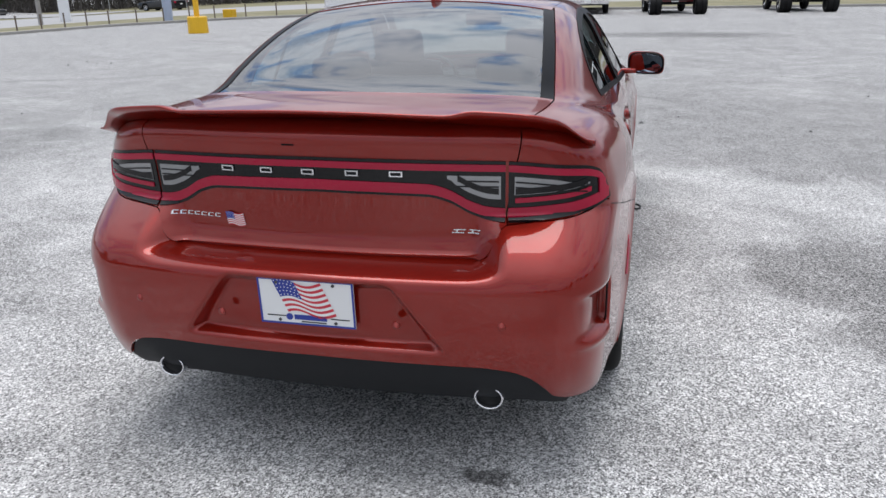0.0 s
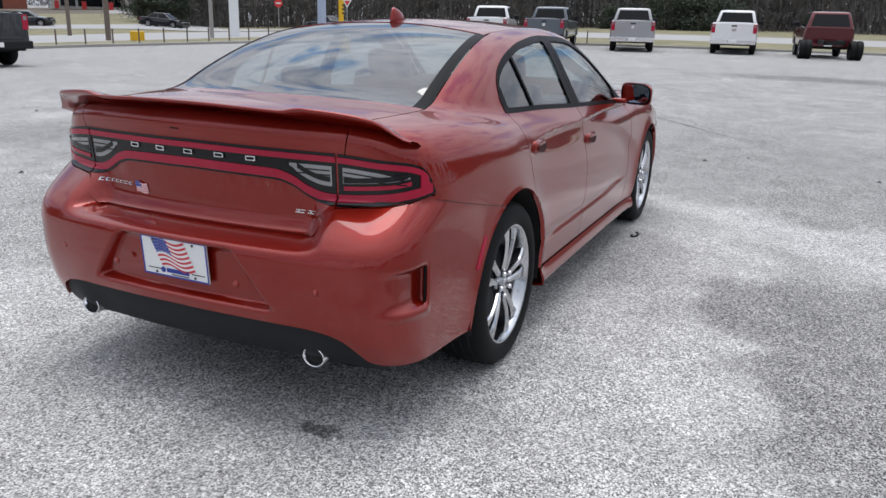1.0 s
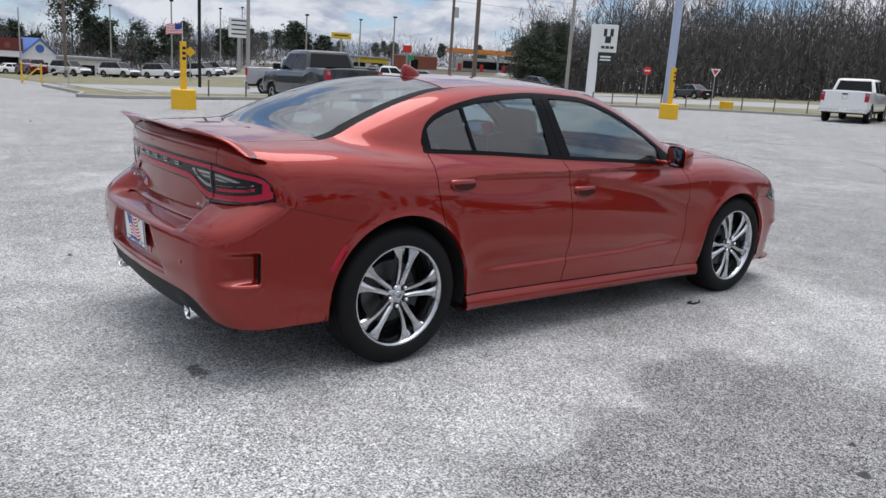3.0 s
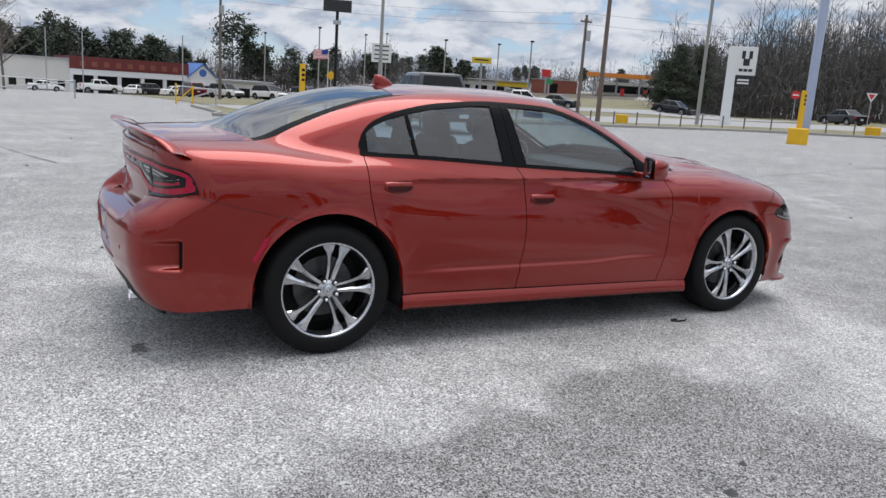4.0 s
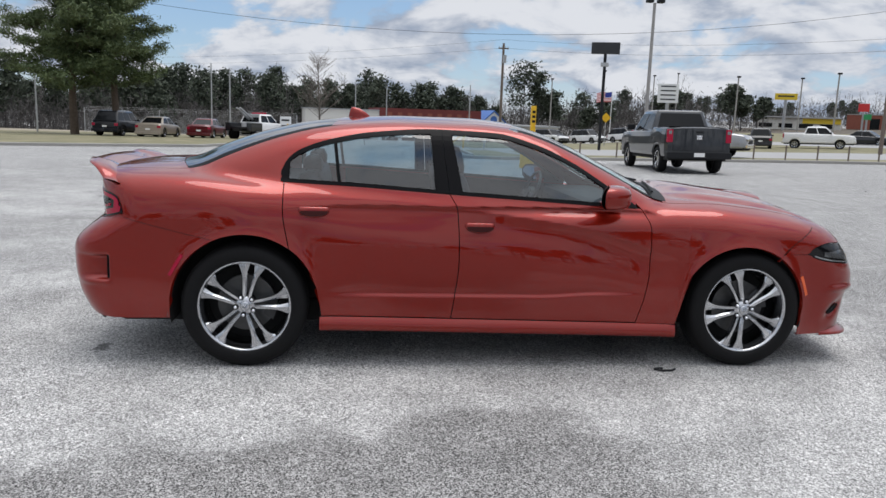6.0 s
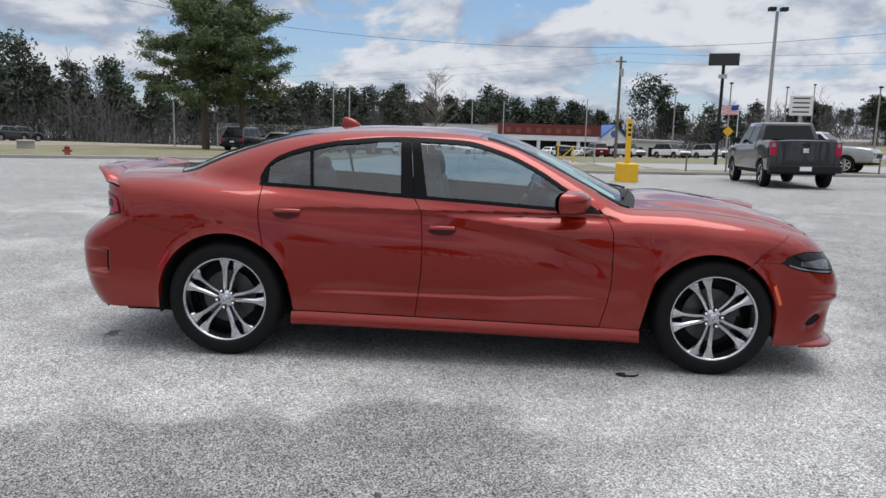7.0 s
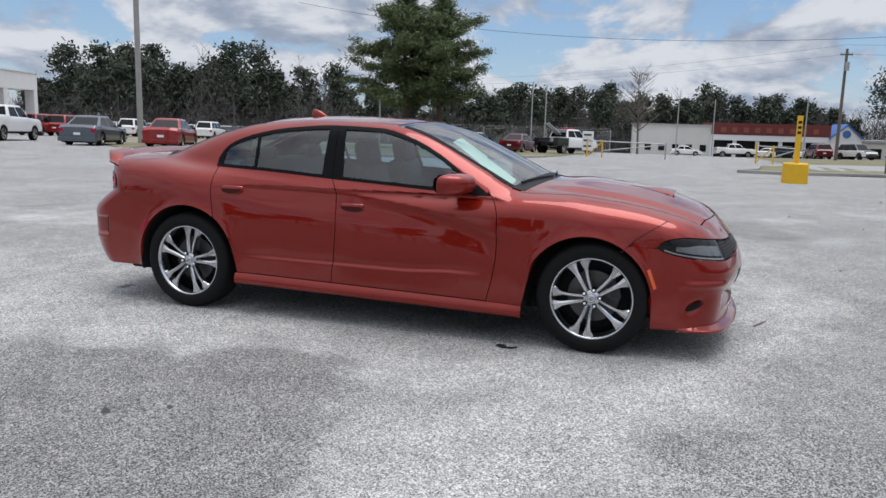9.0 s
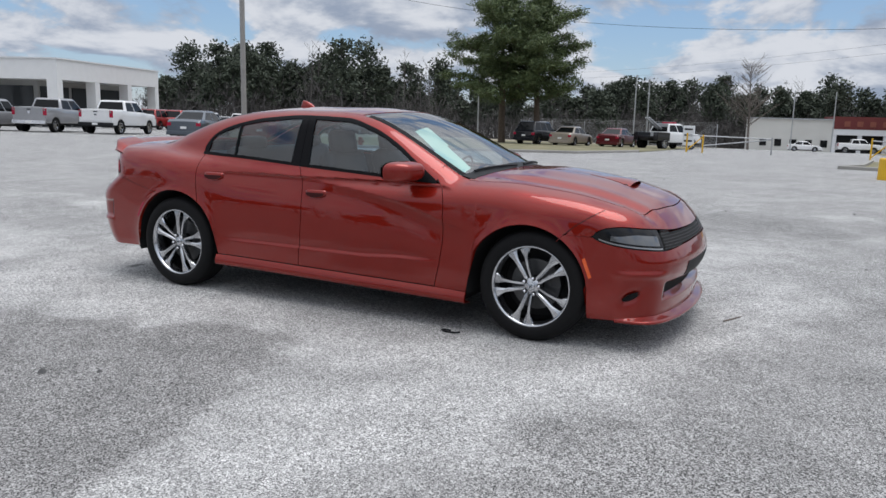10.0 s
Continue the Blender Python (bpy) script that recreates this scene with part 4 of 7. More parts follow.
    divider = slanted((-1.005, -1.035), (-.985, -1.015), belt_z, glass_top)
    for m in (joined(frame_a, frame_b, corner, tri, pillar, pillar2, divider), ):
        panel("window_surround", m, BLACK_TRIM, label="gloss black window surround", smooth=False)
    for name, a, b in (("quarter_glass", (-1.29, -1.29), (-1.0, -1.03)), ("rear_door_glass", (-.99, -1.02), (-.42, -.45)), ("front_door_glass", (-.275, -.34), (.60, .60))):
        v = np.linspace(0, 1, 14)
        u = np.linspace(0, 1, 26)[:, None]
        y = (a[0] + (a[1] - a[0]) * v) * (1 - u) + (b[0] + (b[1] - b[0]) * v) * u
        z = bot_in(y) + np.maximum(top_in(y) - bot_in(y), .004) * v
        panel(name, sheet(from_side(y, z), 0, lift=-.004), SIDE_GLASS)
    t = np.linspace(0, 1, 34)[:, None]
    y = (-1.998 + .12 * xs[None, :] ** 2) * (1 - t) + (-1.0 - .05 * xs[None, :] ** 2) * t
    panel("rear_window", sheet(from_top(xs[None, :] * back_edge(y), y), 0, flip=True, lift=-.003), REAR_GLASS, sides=False)
    y = np.linspace(.13, 1.12, 36)[:, None] - .10 * xs[None, :] ** 2
    panel("windscreen", sheet(from_top(xs[None, :] * screen_edge(y), y), 0, flip=True, lift=-.003), WIND_GLASS, sides=False)
    # black edge bands of both screens
    for y0, y1, edge, host in ((-1.90, -1.02, back_edge, "rear_window"), (.10, 1.04, screen_edge, "windscreen")):
        y = np.linspace(y0, y1, 30)[:, None]
        w = np.linspace(.045, 0, 4)[None, :]
        sh = sheet(from_top(edge(y) - w, y + 0 * w), 0, flip=True, lift=-.001)
        for m in (sh, mirrored(*sh)):
            raw("edge_band", *m, BLACK_TRIM, P[host])
    cowl_y = np.linspace(0, 1, 6)[:, None] * .09 + 1.03 - .09 * xs[None, :] ** 2
    panel("cowl", sheet(from_top(xs[None, :] * .73, cowl_y), .01, flip=True, lift=.002), BLACK_PLASTIC, sides=False)

    # tail lamps: one dark band from corner to corner, a red loop in it
    top_t = curve1([(0, 1.030), (.56, 1.024), (.75, 1.007), (.82, .999), (.875, .982), (.905, .952), (.930, .898)])
    bot_t = curve1([(0, .922), (.34, .915), (.40, .90), (.47, .862), (.52, .846), (.57, .842), (.75, .853), (.85, .869), (.93, .889)])

    def lamp_sheet(a, b, lo, hi, n, nv, lift):
        s = np.linspace(a, b, n)
        v = np.linspace(0, 1, nv)
        z = lo(s)[:, None] + (hi(s) - lo(s))[:, None] * v[None, :]
        return sheet(around(np.repeat(s[:, None], nv, 1), z, -1), .008, lift=lift)
    for a, b, host in ((0, .570, boot_lid), (.579, .930, car)):
        band = lamp_sheet(a, b, bot_t, top_t, 40, 10, .004)
        red = [lamp_sheet(a, min(b, .915), lambda s: bot_t(s) + .010, lambda s: bot_t(s) + .040, 40, 4, .008)]
        red.append(lamp_sheet(a, min(b, .90), lambda s: top_t(s) - .030, lambda s: top_t(s) - .010, 40, 4, .008))
        if a > .5:
            red.append(lamp_sheet(.868, .906, lambda s: bot_t(s) + .03, lambda s: top_t(s) - .024, 6, 8, .009))
            red.append(lamp_sheet(.60, .835, lambda s: bot_t(s) + .056, lambda s: bot_t(s) + .070, 14, 3, .008))
            clear = lamp_sheet(.597, .83, lambda s: bot_t(s) + .080, lambda s: np.maximum(top_t(s) - .044 - .012 * step(s, .7, .83), bot_t(s) + .086), 16, 6, .007)
        else:
            clear = lamp_sheet(.40, .556, lambda s: np.maximum(bot_t(s) + .066, .972 - .062 * step(s, .40, .47)), lambda s: top_t(s) - .044, 14, 6, .007)
        c0, c1 = (.60, .82) if a > .5 else (.43, .55)
        ribs = [lamp_sheet(c0, c1, lambda s: top_t(s) - .062 - q, lambda s: top_t(s) - .058 - q, 10, 2, .0095) for q in (0, .016)]
        ribs.append(lamp_sheet(c0, c1, lambda s: bot_t(s) + .082, lambda s: bot_t(s) + .100, 10, 3, .009))
        for mir in (False, True):
            f = mirrored if mir else (lambda v, f: (v, f))
            lamp = raw("tail_light", *f(*band), SMOKE_LENS, car, "smoked tail lamp band")
            raw("red_lens", *f(*joined(*red)), RED_LENS, lamp)
            lens = raw("reversing_lens", *f(*clear), CLEAR_LENS, lamp)
            for rib in ribs:
                raw("lens_rib", *f(*rib), SMOKE_LENS, lens)

    # wheels
    wheel_mesh = {}

    def wheel(y, sgn):
        w = new("wheel")
        w.parent = car
        w.matrix_basis = pose(0.805 * sgn, y, HUB_Z, 0, 0, 0 if sgn > 0 else 180) @ pose(0, 0, 0, (23 if y > 0 else -10) * sgn, 0, 0)
        if not wheel_mesh:
            t = [(.262, .105), (.268, .116), (.285, .124), (.315, .125), (.340, .117), (.356, .100), (.3635, .080), (.364, .03), (.364, -.03), (.3635, -.08), (.356, -.10), (.340, -.117), (.285, -.124), (.262, -.105)]
            wheel_mesh["tyre"] = (lathe(t, 72), RUBBER)
            grooves = []
            for h in (-.06, -.02, .02, .06):
                grooves.append(lathe([(.3648, h - .004), (.3648, h + .004), (.36, h + .004), (.36, h - .004)], 72))
            wheel_mesh["tread_groove"] = (joined(*grooves), DARK)
            r = [(.270, .107), (.268, .113), (.261, .113), (.256, .109), (.250, .096), (.240, .072), (.233, .04), (.228, -.02), (.226, -.10), (.236, -.10), (.262, .100)]
            wheel_mesh["rim"] = (lathe(r, 72), ALLOY)
            vs, fs = [], []
            for k in range(5):
                for off in (-1, 1):
                    # each of the twin spokes is a bent beam, wider at the rim
                    a0 = math.pi / 2 + k * 2 * math.pi / 5
                    ring = []
                    for u in np.linspace(0, 1, 13):
                        rad = .038 + u * .213
                        side = .0155 + .034 * u ** 1.7
                        ang = a0 + off * math.asin(side / max(rad, .04))
                        half = .0115 + .0045 * u + .10 * max(u - .68, 0) ** 1.35
                        face = .084 + .016 * math.sin(u * 2.4) + .002 * u
                        c, s = math.cos(ang), math.sin(ang)
                        tx, ty = -s, c
                        p = (rad * c, rad * s)
                        ring.append([(face - .009, p[0] + tx * half, p[1] + ty * half), (face, p[0] + tx * half * (.55 + .2 * off), p[1] + ty * half * (.55 + .2 * off)), (face, p[0] - tx * half * (.55 - .2 * off), p[1] - ty * half * (.55 - .2 * off)), (face - .009, p[0] - tx * half, p[1] - ty * half), (face - .045, p[0] - tx * half * .8, p[1] - ty * half * .8), (face - .045, p[0] + tx * half * .8, p[1] + ty * half * .8)])
                    R = np.array(ring)
                    R = np.concatenate([R, R[:, :1]], 1)
                    v, f = sheet(R, 0, flip=True)
                    b = len(vs)
                    vs += v
                    fs += [tuple(i + b for i in q) for q in f]
            wheel_mesh["spokes"] = ((vs, fs), ALLOY)
            wheel_mesh["hub"] = (lathe([(.0, .092), (.030, .092), (.036, .088), (.050, .084), (.057, .074), (.058, .03), (.0, .03)], 40), ALLOY)
            nuts = []
            for k in range(5):
                a = math.pi / 2 + (k + .5) * 2 * math.pi / 5
                v, f = lathe([(.0, .109), (.006, .1075), (.0105, .103), (.0115, .094), (.0115, .086), (0, .086)], 12)
                nuts.append(([(p[0], p[1] + .055 * math.cos(a), p[2] + .055 * math.sin(a)) for p in v], f))
            wheel_mesh["wheel_nut"] = (nuts[0], CHROME)
            seat_ring = lathe([(.0112, .0892), (.0165, .0896), (.0165, .086), (.0112, .086)], 20)
            a = math.pi / 2 + .5 * 2 * math.pi / 5
            wheel_mesh["nut_recess"] = (([(p[0], p[1] + .055 * math.cos(a), p[2] + .055 * math.sin(a)) for p in seat_ring[0]], seat_ring[1]), DARK)
            wheel_mesh["hub_cap"] = (lathe([(0, .101), (.018, .1005), (.026, .098), (.029, .092), (0, .092)], 28), ALLOY)
            mark = [(.1018, -.014 + q + d, -.011 + 2 * .011 * h) for q in (.002, .012) for d, h in ((0, 0), (.005, 0), (.014, 1), (.009, 1))]
            wheel_mesh["cap_mark"] = ((mark, [(0, 1, 2, 3), (4, 5, 6, 7)]), BLACK_TRIM)
            wheel_mesh["caliper"] = (([(x, r_ * math.cos(b), r_ * math.sin(b)) for x in (.028, -.05) for r_ in (.115, .182) for b in (-.38, 0.0, .38)], [(0, 1, 4, 3), (1, 2, 5, 4), (6, 9, 10, 7), (7, 10, 11, 8), (0, 3, 9, 6), (2, 8, 11, 5), (3, 4, 10, 9), (4, 5, 11, 10)]), MATS["grille_plastic"])
            wheel_mesh["brake_disc"] = (lathe([(.06, .0), (.168, .0), (.168, -.026), (.06, -.026)], 48), STEEL)
            wheel_mesh["barrel"] = (lathe([(.0, -.06), (.236, -.06), (.236, -.075), (0, -.075)], 40), DARK)
            for k, (g, mt) in wheel_mesh.items():
                me = bpy.data.meshes.new(k)
                me.from_pydata(g[0], [], g[1])
                me.validate()
                for p in me.polygons:
                    p.use_smooth = k in ("tyre", "rim", "hub", "wheel_nut", "hub_cap")
                me.materials.append(mt)
                wheel_mesh[k] = me
        for k, me in wheel_mesh.items():
            for j in range(5 if k in ("wheel_nut", "nut_recess") else 1):
                o = new(k, me)
                o.parent = w
                o.matrix_basis = pose(0, 0, 0, 72 * j, 0, 0)
    for y in (REAR_AXLE, FRONT_AXLE):
        for sgn in (1, -1):
            wheel(y, sgn)

    # wheel housings and the dark under-body
    bm = bmesh.new()
    box(bm, -.62, .62, -2.30, 2.15, .20, .34, .02)
    box(bm, -.60, .60, -2.25, 2.05, .34, .84, .02)
    box(bm, -.86, .86, -1.06, 1.04, .20, .30)
    part("under_body", bm, DARK, car)
    for cy, cz, r in (ARCH_R, ARCH_F):
        a = np.linspace(-.24, math.pi + .24, 34)
        prof = np.array([(.915, 0), (.60, 0)])
        S = np.stack([np.stack([np.full(34, px), cy + (r + .004) * np.cos(a), cz + (r + .004) * np.sin(a)], -1) for px, _ in prof], 1)
        panel("wheel_housing", sheet(S, 0), DARK)

    # mirrors
    bm = bmesh.new()
    bmesh.ops.create_uvsphere(bm, u_segments=24, v_segments=14, radius=1)
    for v in bm.verts:
        x, y, z = v.co
        q = lambda w: math.copysign(abs(w) ** .55, w)
        v.co = (.985 + .112 * q(x) * (1 - .12 * max(y, 0)), .590 + (.125 if y > 0 else .022) * q(y) - .06 * x, 1.055 + (.070 - .012 * max(y, 0)) * q(z) - .006 * x)
    box(bm, .82, .93, .57, .63, .99, 1.02, .01)
    me = bpy.data.meshes.new("door_mirror")
    bm.to_mesh(me)
    bm.free()
    vs = [tuple(v.co) for v in me.vertices]
    fs = [tuple(p.vertices) for p in me.polygons]
    for f in (lambda v, f: (v, f), mirrored):
        mir = raw("door_mirror", *f(vs, fs), RED, car)
        k = [2 * math.pi * i / 28 for i in range(28)]
        oval = lambda w, h, y: [(.985 + w * math.copysign(abs(math.cos(a)) ** .6, math.cos(a)), y - .066 * math.cos(a) * w / .11, 1.055 + h * math.copysign(abs(math.sin(a)) ** .7, math.sin(a))) for a in k]
        bez = oval(.109, .069, .568) + oval(.104, .065, .5625)
        raw("mirror_bezel", *f(bez, [(i, (i + 1) % 28, 28 + (i + 1) % 28, 28 + i) for i in range(28)] + [tuple(range(28, 56))]), BLACK_TRIM, mir, smooth=False)
        gv, gf = oval(.097, .058, .5615), [tuple(range(28))]
        raw("mirror_glass", *f(gv, gf), material("mirror", (.30, .34, .40), rough=.02, metal=1), mir, smooth=False)

    # door handles: a strap with a straight top and a rounded underside; a dark sheet paints the pocket's shade
    for door_objs, yc, zc in ((rear_door, -1.137, .940), (front_door, -.165, .866)):
        a = np.linspace(0, math.pi, 15)
        rim = [(yc - .090 * math.cos(t), zc - .052 * math.sin(t) ** .75) for t in a] + [(yc + .080, zc + .010), (yc - .080, zc + .010)]
        yz = np.array(rim)
        base = from_side(yz[:, 0], yz[:, 1])
        ctr = np.array([yc, zc - .014])
        rings = [(1.0, .000), (.94, .012), (.80, .017), (.4, .018)]
        vs = []
        for k, out in rings:
            q = ctr + (yz - ctr) * k
            b = from_side(q[:, 0], q[:, 1])
            b[:, 0] += out
            vs += [tuple(p) for p in b]
        m = len(rim)
        fs = [(r * m + i, r * m + (i + 1) % m, (r + 1) * m + (i + 1) % m, (r + 1) * m + i) for r in range(3) for i in range(m)] + [tuple(range(3 * m, 4 * m))]
        q = np.array([(yc - .080 * math.cos(t), zc - .018 - .026 * math.sin(t)) for t in np.linspace(0, math.pi, 13)] + [(yc + .076, zc - .011), (yc - .076, zc - .011)])
        b = from_side(q[:, 0], q[:, 1])
        b[:, 0] += .0192
        for f, d in zip((lambda v, f: (v, f), mirrored), door_objs):
            h = raw("door_handle", *f(vs, fs), RED, d)
            raw("handle_pocket_shade", *f([tuple(p) for p in b], [tuple(range(len(b)))]), MATS["handle_shadow_gap"], d)
    # shark-fin aerial
    prof = curve1([(0, 0), (.04, .035), (.10, .062), (.135, .066), (.15, .03), (.155, 0)])
    S = []
    for u in np.linspace(0, .155, 16):
        h, w = float(prof(u)), .022 * math.sin(min(u / .155, .93) * math.pi * .92 + .12) + .003
        S.append([(w * math.cos(b), -.80 - u, h * max(math.sin(b), 0) ** .8) for b in np.linspace(0, math.pi, 9)])
    S = np.array(S)
    S[..., 2] += float(from_top(np.array([0.0]), np.array([-.88]))[0, 2]) - .003
    panel("aerial_fin", sheet(S, 0, flip=True), sides=False)

    # exhaust tips
    for sgn in (1, -1):
        v, f = lathe([(.039, -.0), (.041, .004), (.040, .16), (.036, .16), (.0355, .004)], 36)
        raw("exhaust_tip", [(.540 * sgn + p[1] * 1.10, -2.500 + p[0], .312 + p[2] * .92) for p in v], f, CHROME, car)
        v, f = lathe([(0, .022), (.0360, .022), (.0360, .04), (0, .04)], 24)
        raw("exhaust_bore", [(.540 * sgn + p[1] * 1.10, -2.500 + p[0], .312 + p[2] * .92) for p in v], f, DARK, car)
    # number plate with a flag, badges as plain bars
    plate = P["plate"] = new("number_plate")
    plate.parent = car
    plate.matrix_basis = pose(-.002, -2.568, .612, 4, 0, 0)
    bm = bmesh.new()
    box(bm, -.1525, .1525, -.003, .004, -.076, .076, .002)
    part("plate_sheet", bm, WHITE, plate)
    for x0, x1, z0, z1 in ((-.1525, .1525, .070, .076), (-.1525, .1525, -.076, -.070), (-.1525, -.1465, -.07, .07), (.1465, .1525, -.07, .07)):
        bm = bmesh.new()
        box(bm, x0, x1, -.0042, -.003, z0, z1)
        part("border", bm, FLAG_BLUE, plate)

    def flag(host, x0, z0, w, h, y, wave, lean):
        """Stripes and a starry canton on a waving flag."""
        u = np.linspace(0, 1, 17)
        for k in range(13):
            P0 = []
            a = .46 if k < 7 else 0.0
            uu = a + (1 - a) * u
            for v in (k / 13, (k + 1) / 13):
                P0.append([(x0 + w * q + lean * v, y, z0 - h * v + wave * math.sin(q * 6.0 + .5) * h) for q in uu])
            S = np.array(P0).transpose(1, 0, 2)
            raw("flag_stripe", *sheet(S, 0, flip=True), FLAG_RED if k % 2 == 0 else WHITE, host, smooth=False)
        uu = .46 * u
        S = np.array([[(x0 + w * q + lean * v, y, z0 - h * v + wave * math.sin(q * 6.0 + .5) * h) for q in uu] for v in (0, 7 / 13)]).transpose(1, 0, 2)
        canton = raw("flag_canton", *sheet(S, 0, flip=True), FLAG_BLUE, host, smooth=False)
        vs, fs = [], []
        for i in range(6):
            for j in range(5):
                q, v = .46 * (i + .5 + .25 * (j % 2)) / 6.3, (j + .5) / 5 * 7 / 13
                cx, cz = x0 + w * q + lean * v, z0 - h * v + wave * math.sin(q * 6.0 + .5) * h
                k = len(vs)
                r = h * .022
                vs += [(cx - r, y - .0006, cz), (cx, y - .0006, cz - r), (cx + r, y - .0006, cz), (cx, y - .0006, cz + r)]
                fs.append((k, k + 1, k + 2, k + 3))
        tagged(raw("flag_stars", vs, fs, WHITE, canton, smooth=False), kind="stuff")
    flag(plate, -.105, .066, .155, .105, -.0046, .10, .045)
    bm = bmesh.new()
    tube(bm, (-.058, -.0048, -.050), (-.058, -.0035, -.050), .011, .011, 16)
    part("roundel", bm, FLAG_BLUE, plate)
    for nm, x0, x1, z0, z1, mt in (("lettering_bar", -.042, .062, -.058, -.042, FLAG_BLUE), ("lettering_bar", -.13, -.07, -.050, -.047, SMOKE_LENS), ("lettering_bar", .075, .135, -.050, -.047, SMOKE_LENS), ("lettering_bar", -.02, .06, -.066, -.063, SMOKE_LENS)):
        bm = bmesh.new()
        box(bm, x0, x1, -.0046, -.0032, z0, z1)
        part(nm, bm, mt, plate)
    for x in (-.09, .09):
        for z in (.062, -.062):
            bm = bmesh.new()
            tube(bm, (x, -.006, z), (x, 0, z), .005, .005, 10)
            part("screw", bm, STEEL, plate)

    def badge(x0, x1, z0, z1, mat=CHROME, lift=.012, host=boot_lid, name="badge_bar", slope=0.0):
        x = np.linspace(x0, x1, 4)[:, None] + 0 * np.zeros((1, 3))
        z = np.linspace(z0, z1, 3)[None, :] + slope * (x - x0)
        raw(name, *sheet(from_rear(x, z), .006, lift=lift), mat, host, smooth=False)
    for x in (-.291, -.158, -.022, .116, .250):
        badge(x - .020, x + .020, .977, .9805)
        badge(x - .020, x + .020, .9905, .994)
        badge(x - .020, x - .0155, .9805, .9905)
        badge(x + .0155, x + .020, .9805, .9905)
    for k in range(7):
        x = -.527 + k * .0262
        badge(x, x + .021, .817, .819, lift=.004)
        badge(x + .002, x + .007, .8195, .8265, lift=.004)
        badge(x + .004, x + .023, .827, .829, lift=.004)
    for x in (.410, .458):
        badge(x, x + .036, .803, .806, lift=.004)
        badge(x + .012, x + .018, .8065, .8115, lift=.004)
        badge(x + .004, x + .040, .812, .815, lift=.004)
    ys = float(from_rear(np.array([-.29]), np.array([.81]))[0, 1])
    flag(boot_lid, -.325, .836, .06, .042, ys - .006, .08, .008)
    # press marks of the boot lock
    badge(-.10, -.06, 1.062, 1.067, BLACK_TRIM, .001, name="lid_slot")
    for x in (.28, .585):
        v, f = lathe([(0, .001), (.011, .001), (.013, -.003), (0, -.003)], 18)
        q = from_rear(np.array([x]), np.array([.565 if x < .3 else .575]))[0]
        for sg in (1, -1):
            raw("parking_sensor", [(sg * q[0] + p[1], q[1] - p[0] - .001, q[2] + p[2]) for p in v], f, RED, P["rear_bumper"])
    # rear side vent inserts
    S = around(np.linspace(.874, .883, 4)[:, None] + 0 * np.zeros((1, 8)), np.linspace(.515, .648, 8)[None, :], -1)
    S[..., 0] -= .012
    panel("vent_mesh", sheet(S, .004, lift=.004), BLACK_TRIM)

    # bonnet scoop
    def scoop_z(x, y):
        return from_top(x, y)[..., 2]
    u = np.linspace(0, 1, 14)[:, None]
    w = np.linspace(-1, 1, 15)[None, :]
    half = .10 + .07 * u
    x, y = w * half, 1.66 + .30 * u + .02 * (1 - w ** 2)
    lift_ = .030 * step(u, 0, 1) * (1 - np.abs(w) ** 3) + .002
    S = np.stack([x, y, scoop_z(x, y) + lift_], -1)
    scoop = panel("bonnet_scoop", sheet(S, .004, flip=True), sides=False)
    front = S[-1]
    low = front.copy()
    low[:, 2] = scoop_z(front[:, 0], front[:, 1] - .05) + .003
    low[:, 1] -= .05
    raw("scoop_mouth", *sheet(np.stack([front - [0, .002, .004], low], 0), 0), DARK, scoop)
    # wipers
    for (x0, y0), (x1, y1) in (((.62, .98), (.12, 1.10)), ((-.02, 1.10), (-.60, 1.00))):
        n = 12
        x, y = np.linspace(x0, x1, n), np.linspace(y0, y1, n)
        p = from_top(x, y)
        p[:, 2] += .014
        bm = bmesh.new()
        for a, b in zip(p[:-1], p[1:]):
            tube(bm, a, b, .008, .008, 6)
        part("wiper", bm, BLACK_PLASTIC, car)
    # stickers inside the windscreen
    for (x0, x1, y0, y1) in ((.36, .56, .44, .68), (.50, .70, .67, .93)):
        x = np.linspace(x0, x1, 6)[:, None] + .10 * np.linspace(-1, 1, 8)[None, :] * .6
        y = np.linspace(y0, y1, 8)[None, :] + 0 * x
        S = from_top(x, y)
        raw("window_sticker", *sheet(S, 0, lift=-.007), PAPER, P["windscreen"], "pale paper price sticker")

    # cabin lining: door cards and headlining
    yk = np.linspace(-.98, .90, 40)[:, None]
    wk = np.linspace(0, 1, 8)[None, :]
    S = from_side(yk + 0 * wk, .40 + (belt_z(yk) - .412) * wk)
    S[..., 0] -= .045
    panel("door_card", sheet(S, 0), LEATHER)
    yk = np.linspace(-1.02, .10, 20)[:, None]
    wk = np.linspace(-.545, .545, 15)[None, :]
    S = from_top(wk + 0 * yk, yk + 0 * wk)
    S[..., 2] -= .030
    panel("headlining", sheet(S, 0), material("grey_headlining", (.16, .16, .165), rough=.95, grain=.15, grain_scale=200), sides=False)

    # cabin
    def seat(name, x, y, w, bench=False):
        s = new(name)
        s.parent = car
        s.matrix_basis = pose(x, y, 0)
        bm = bmesh.new()
        box(bm, -w / 2, w / 2, -.05, .48, .50, .68, .07)
        part("cushion", bm, LEATHER, s, smooth=True)
        bm = bmesh.new()
        box(bm, -w / 2, w / 2, -.09, .06, .0, .56, .072, pose(0, -.02, .60, 14, 0, 0))
        part("backrest", bm, LEATHER, s, smooth=True)
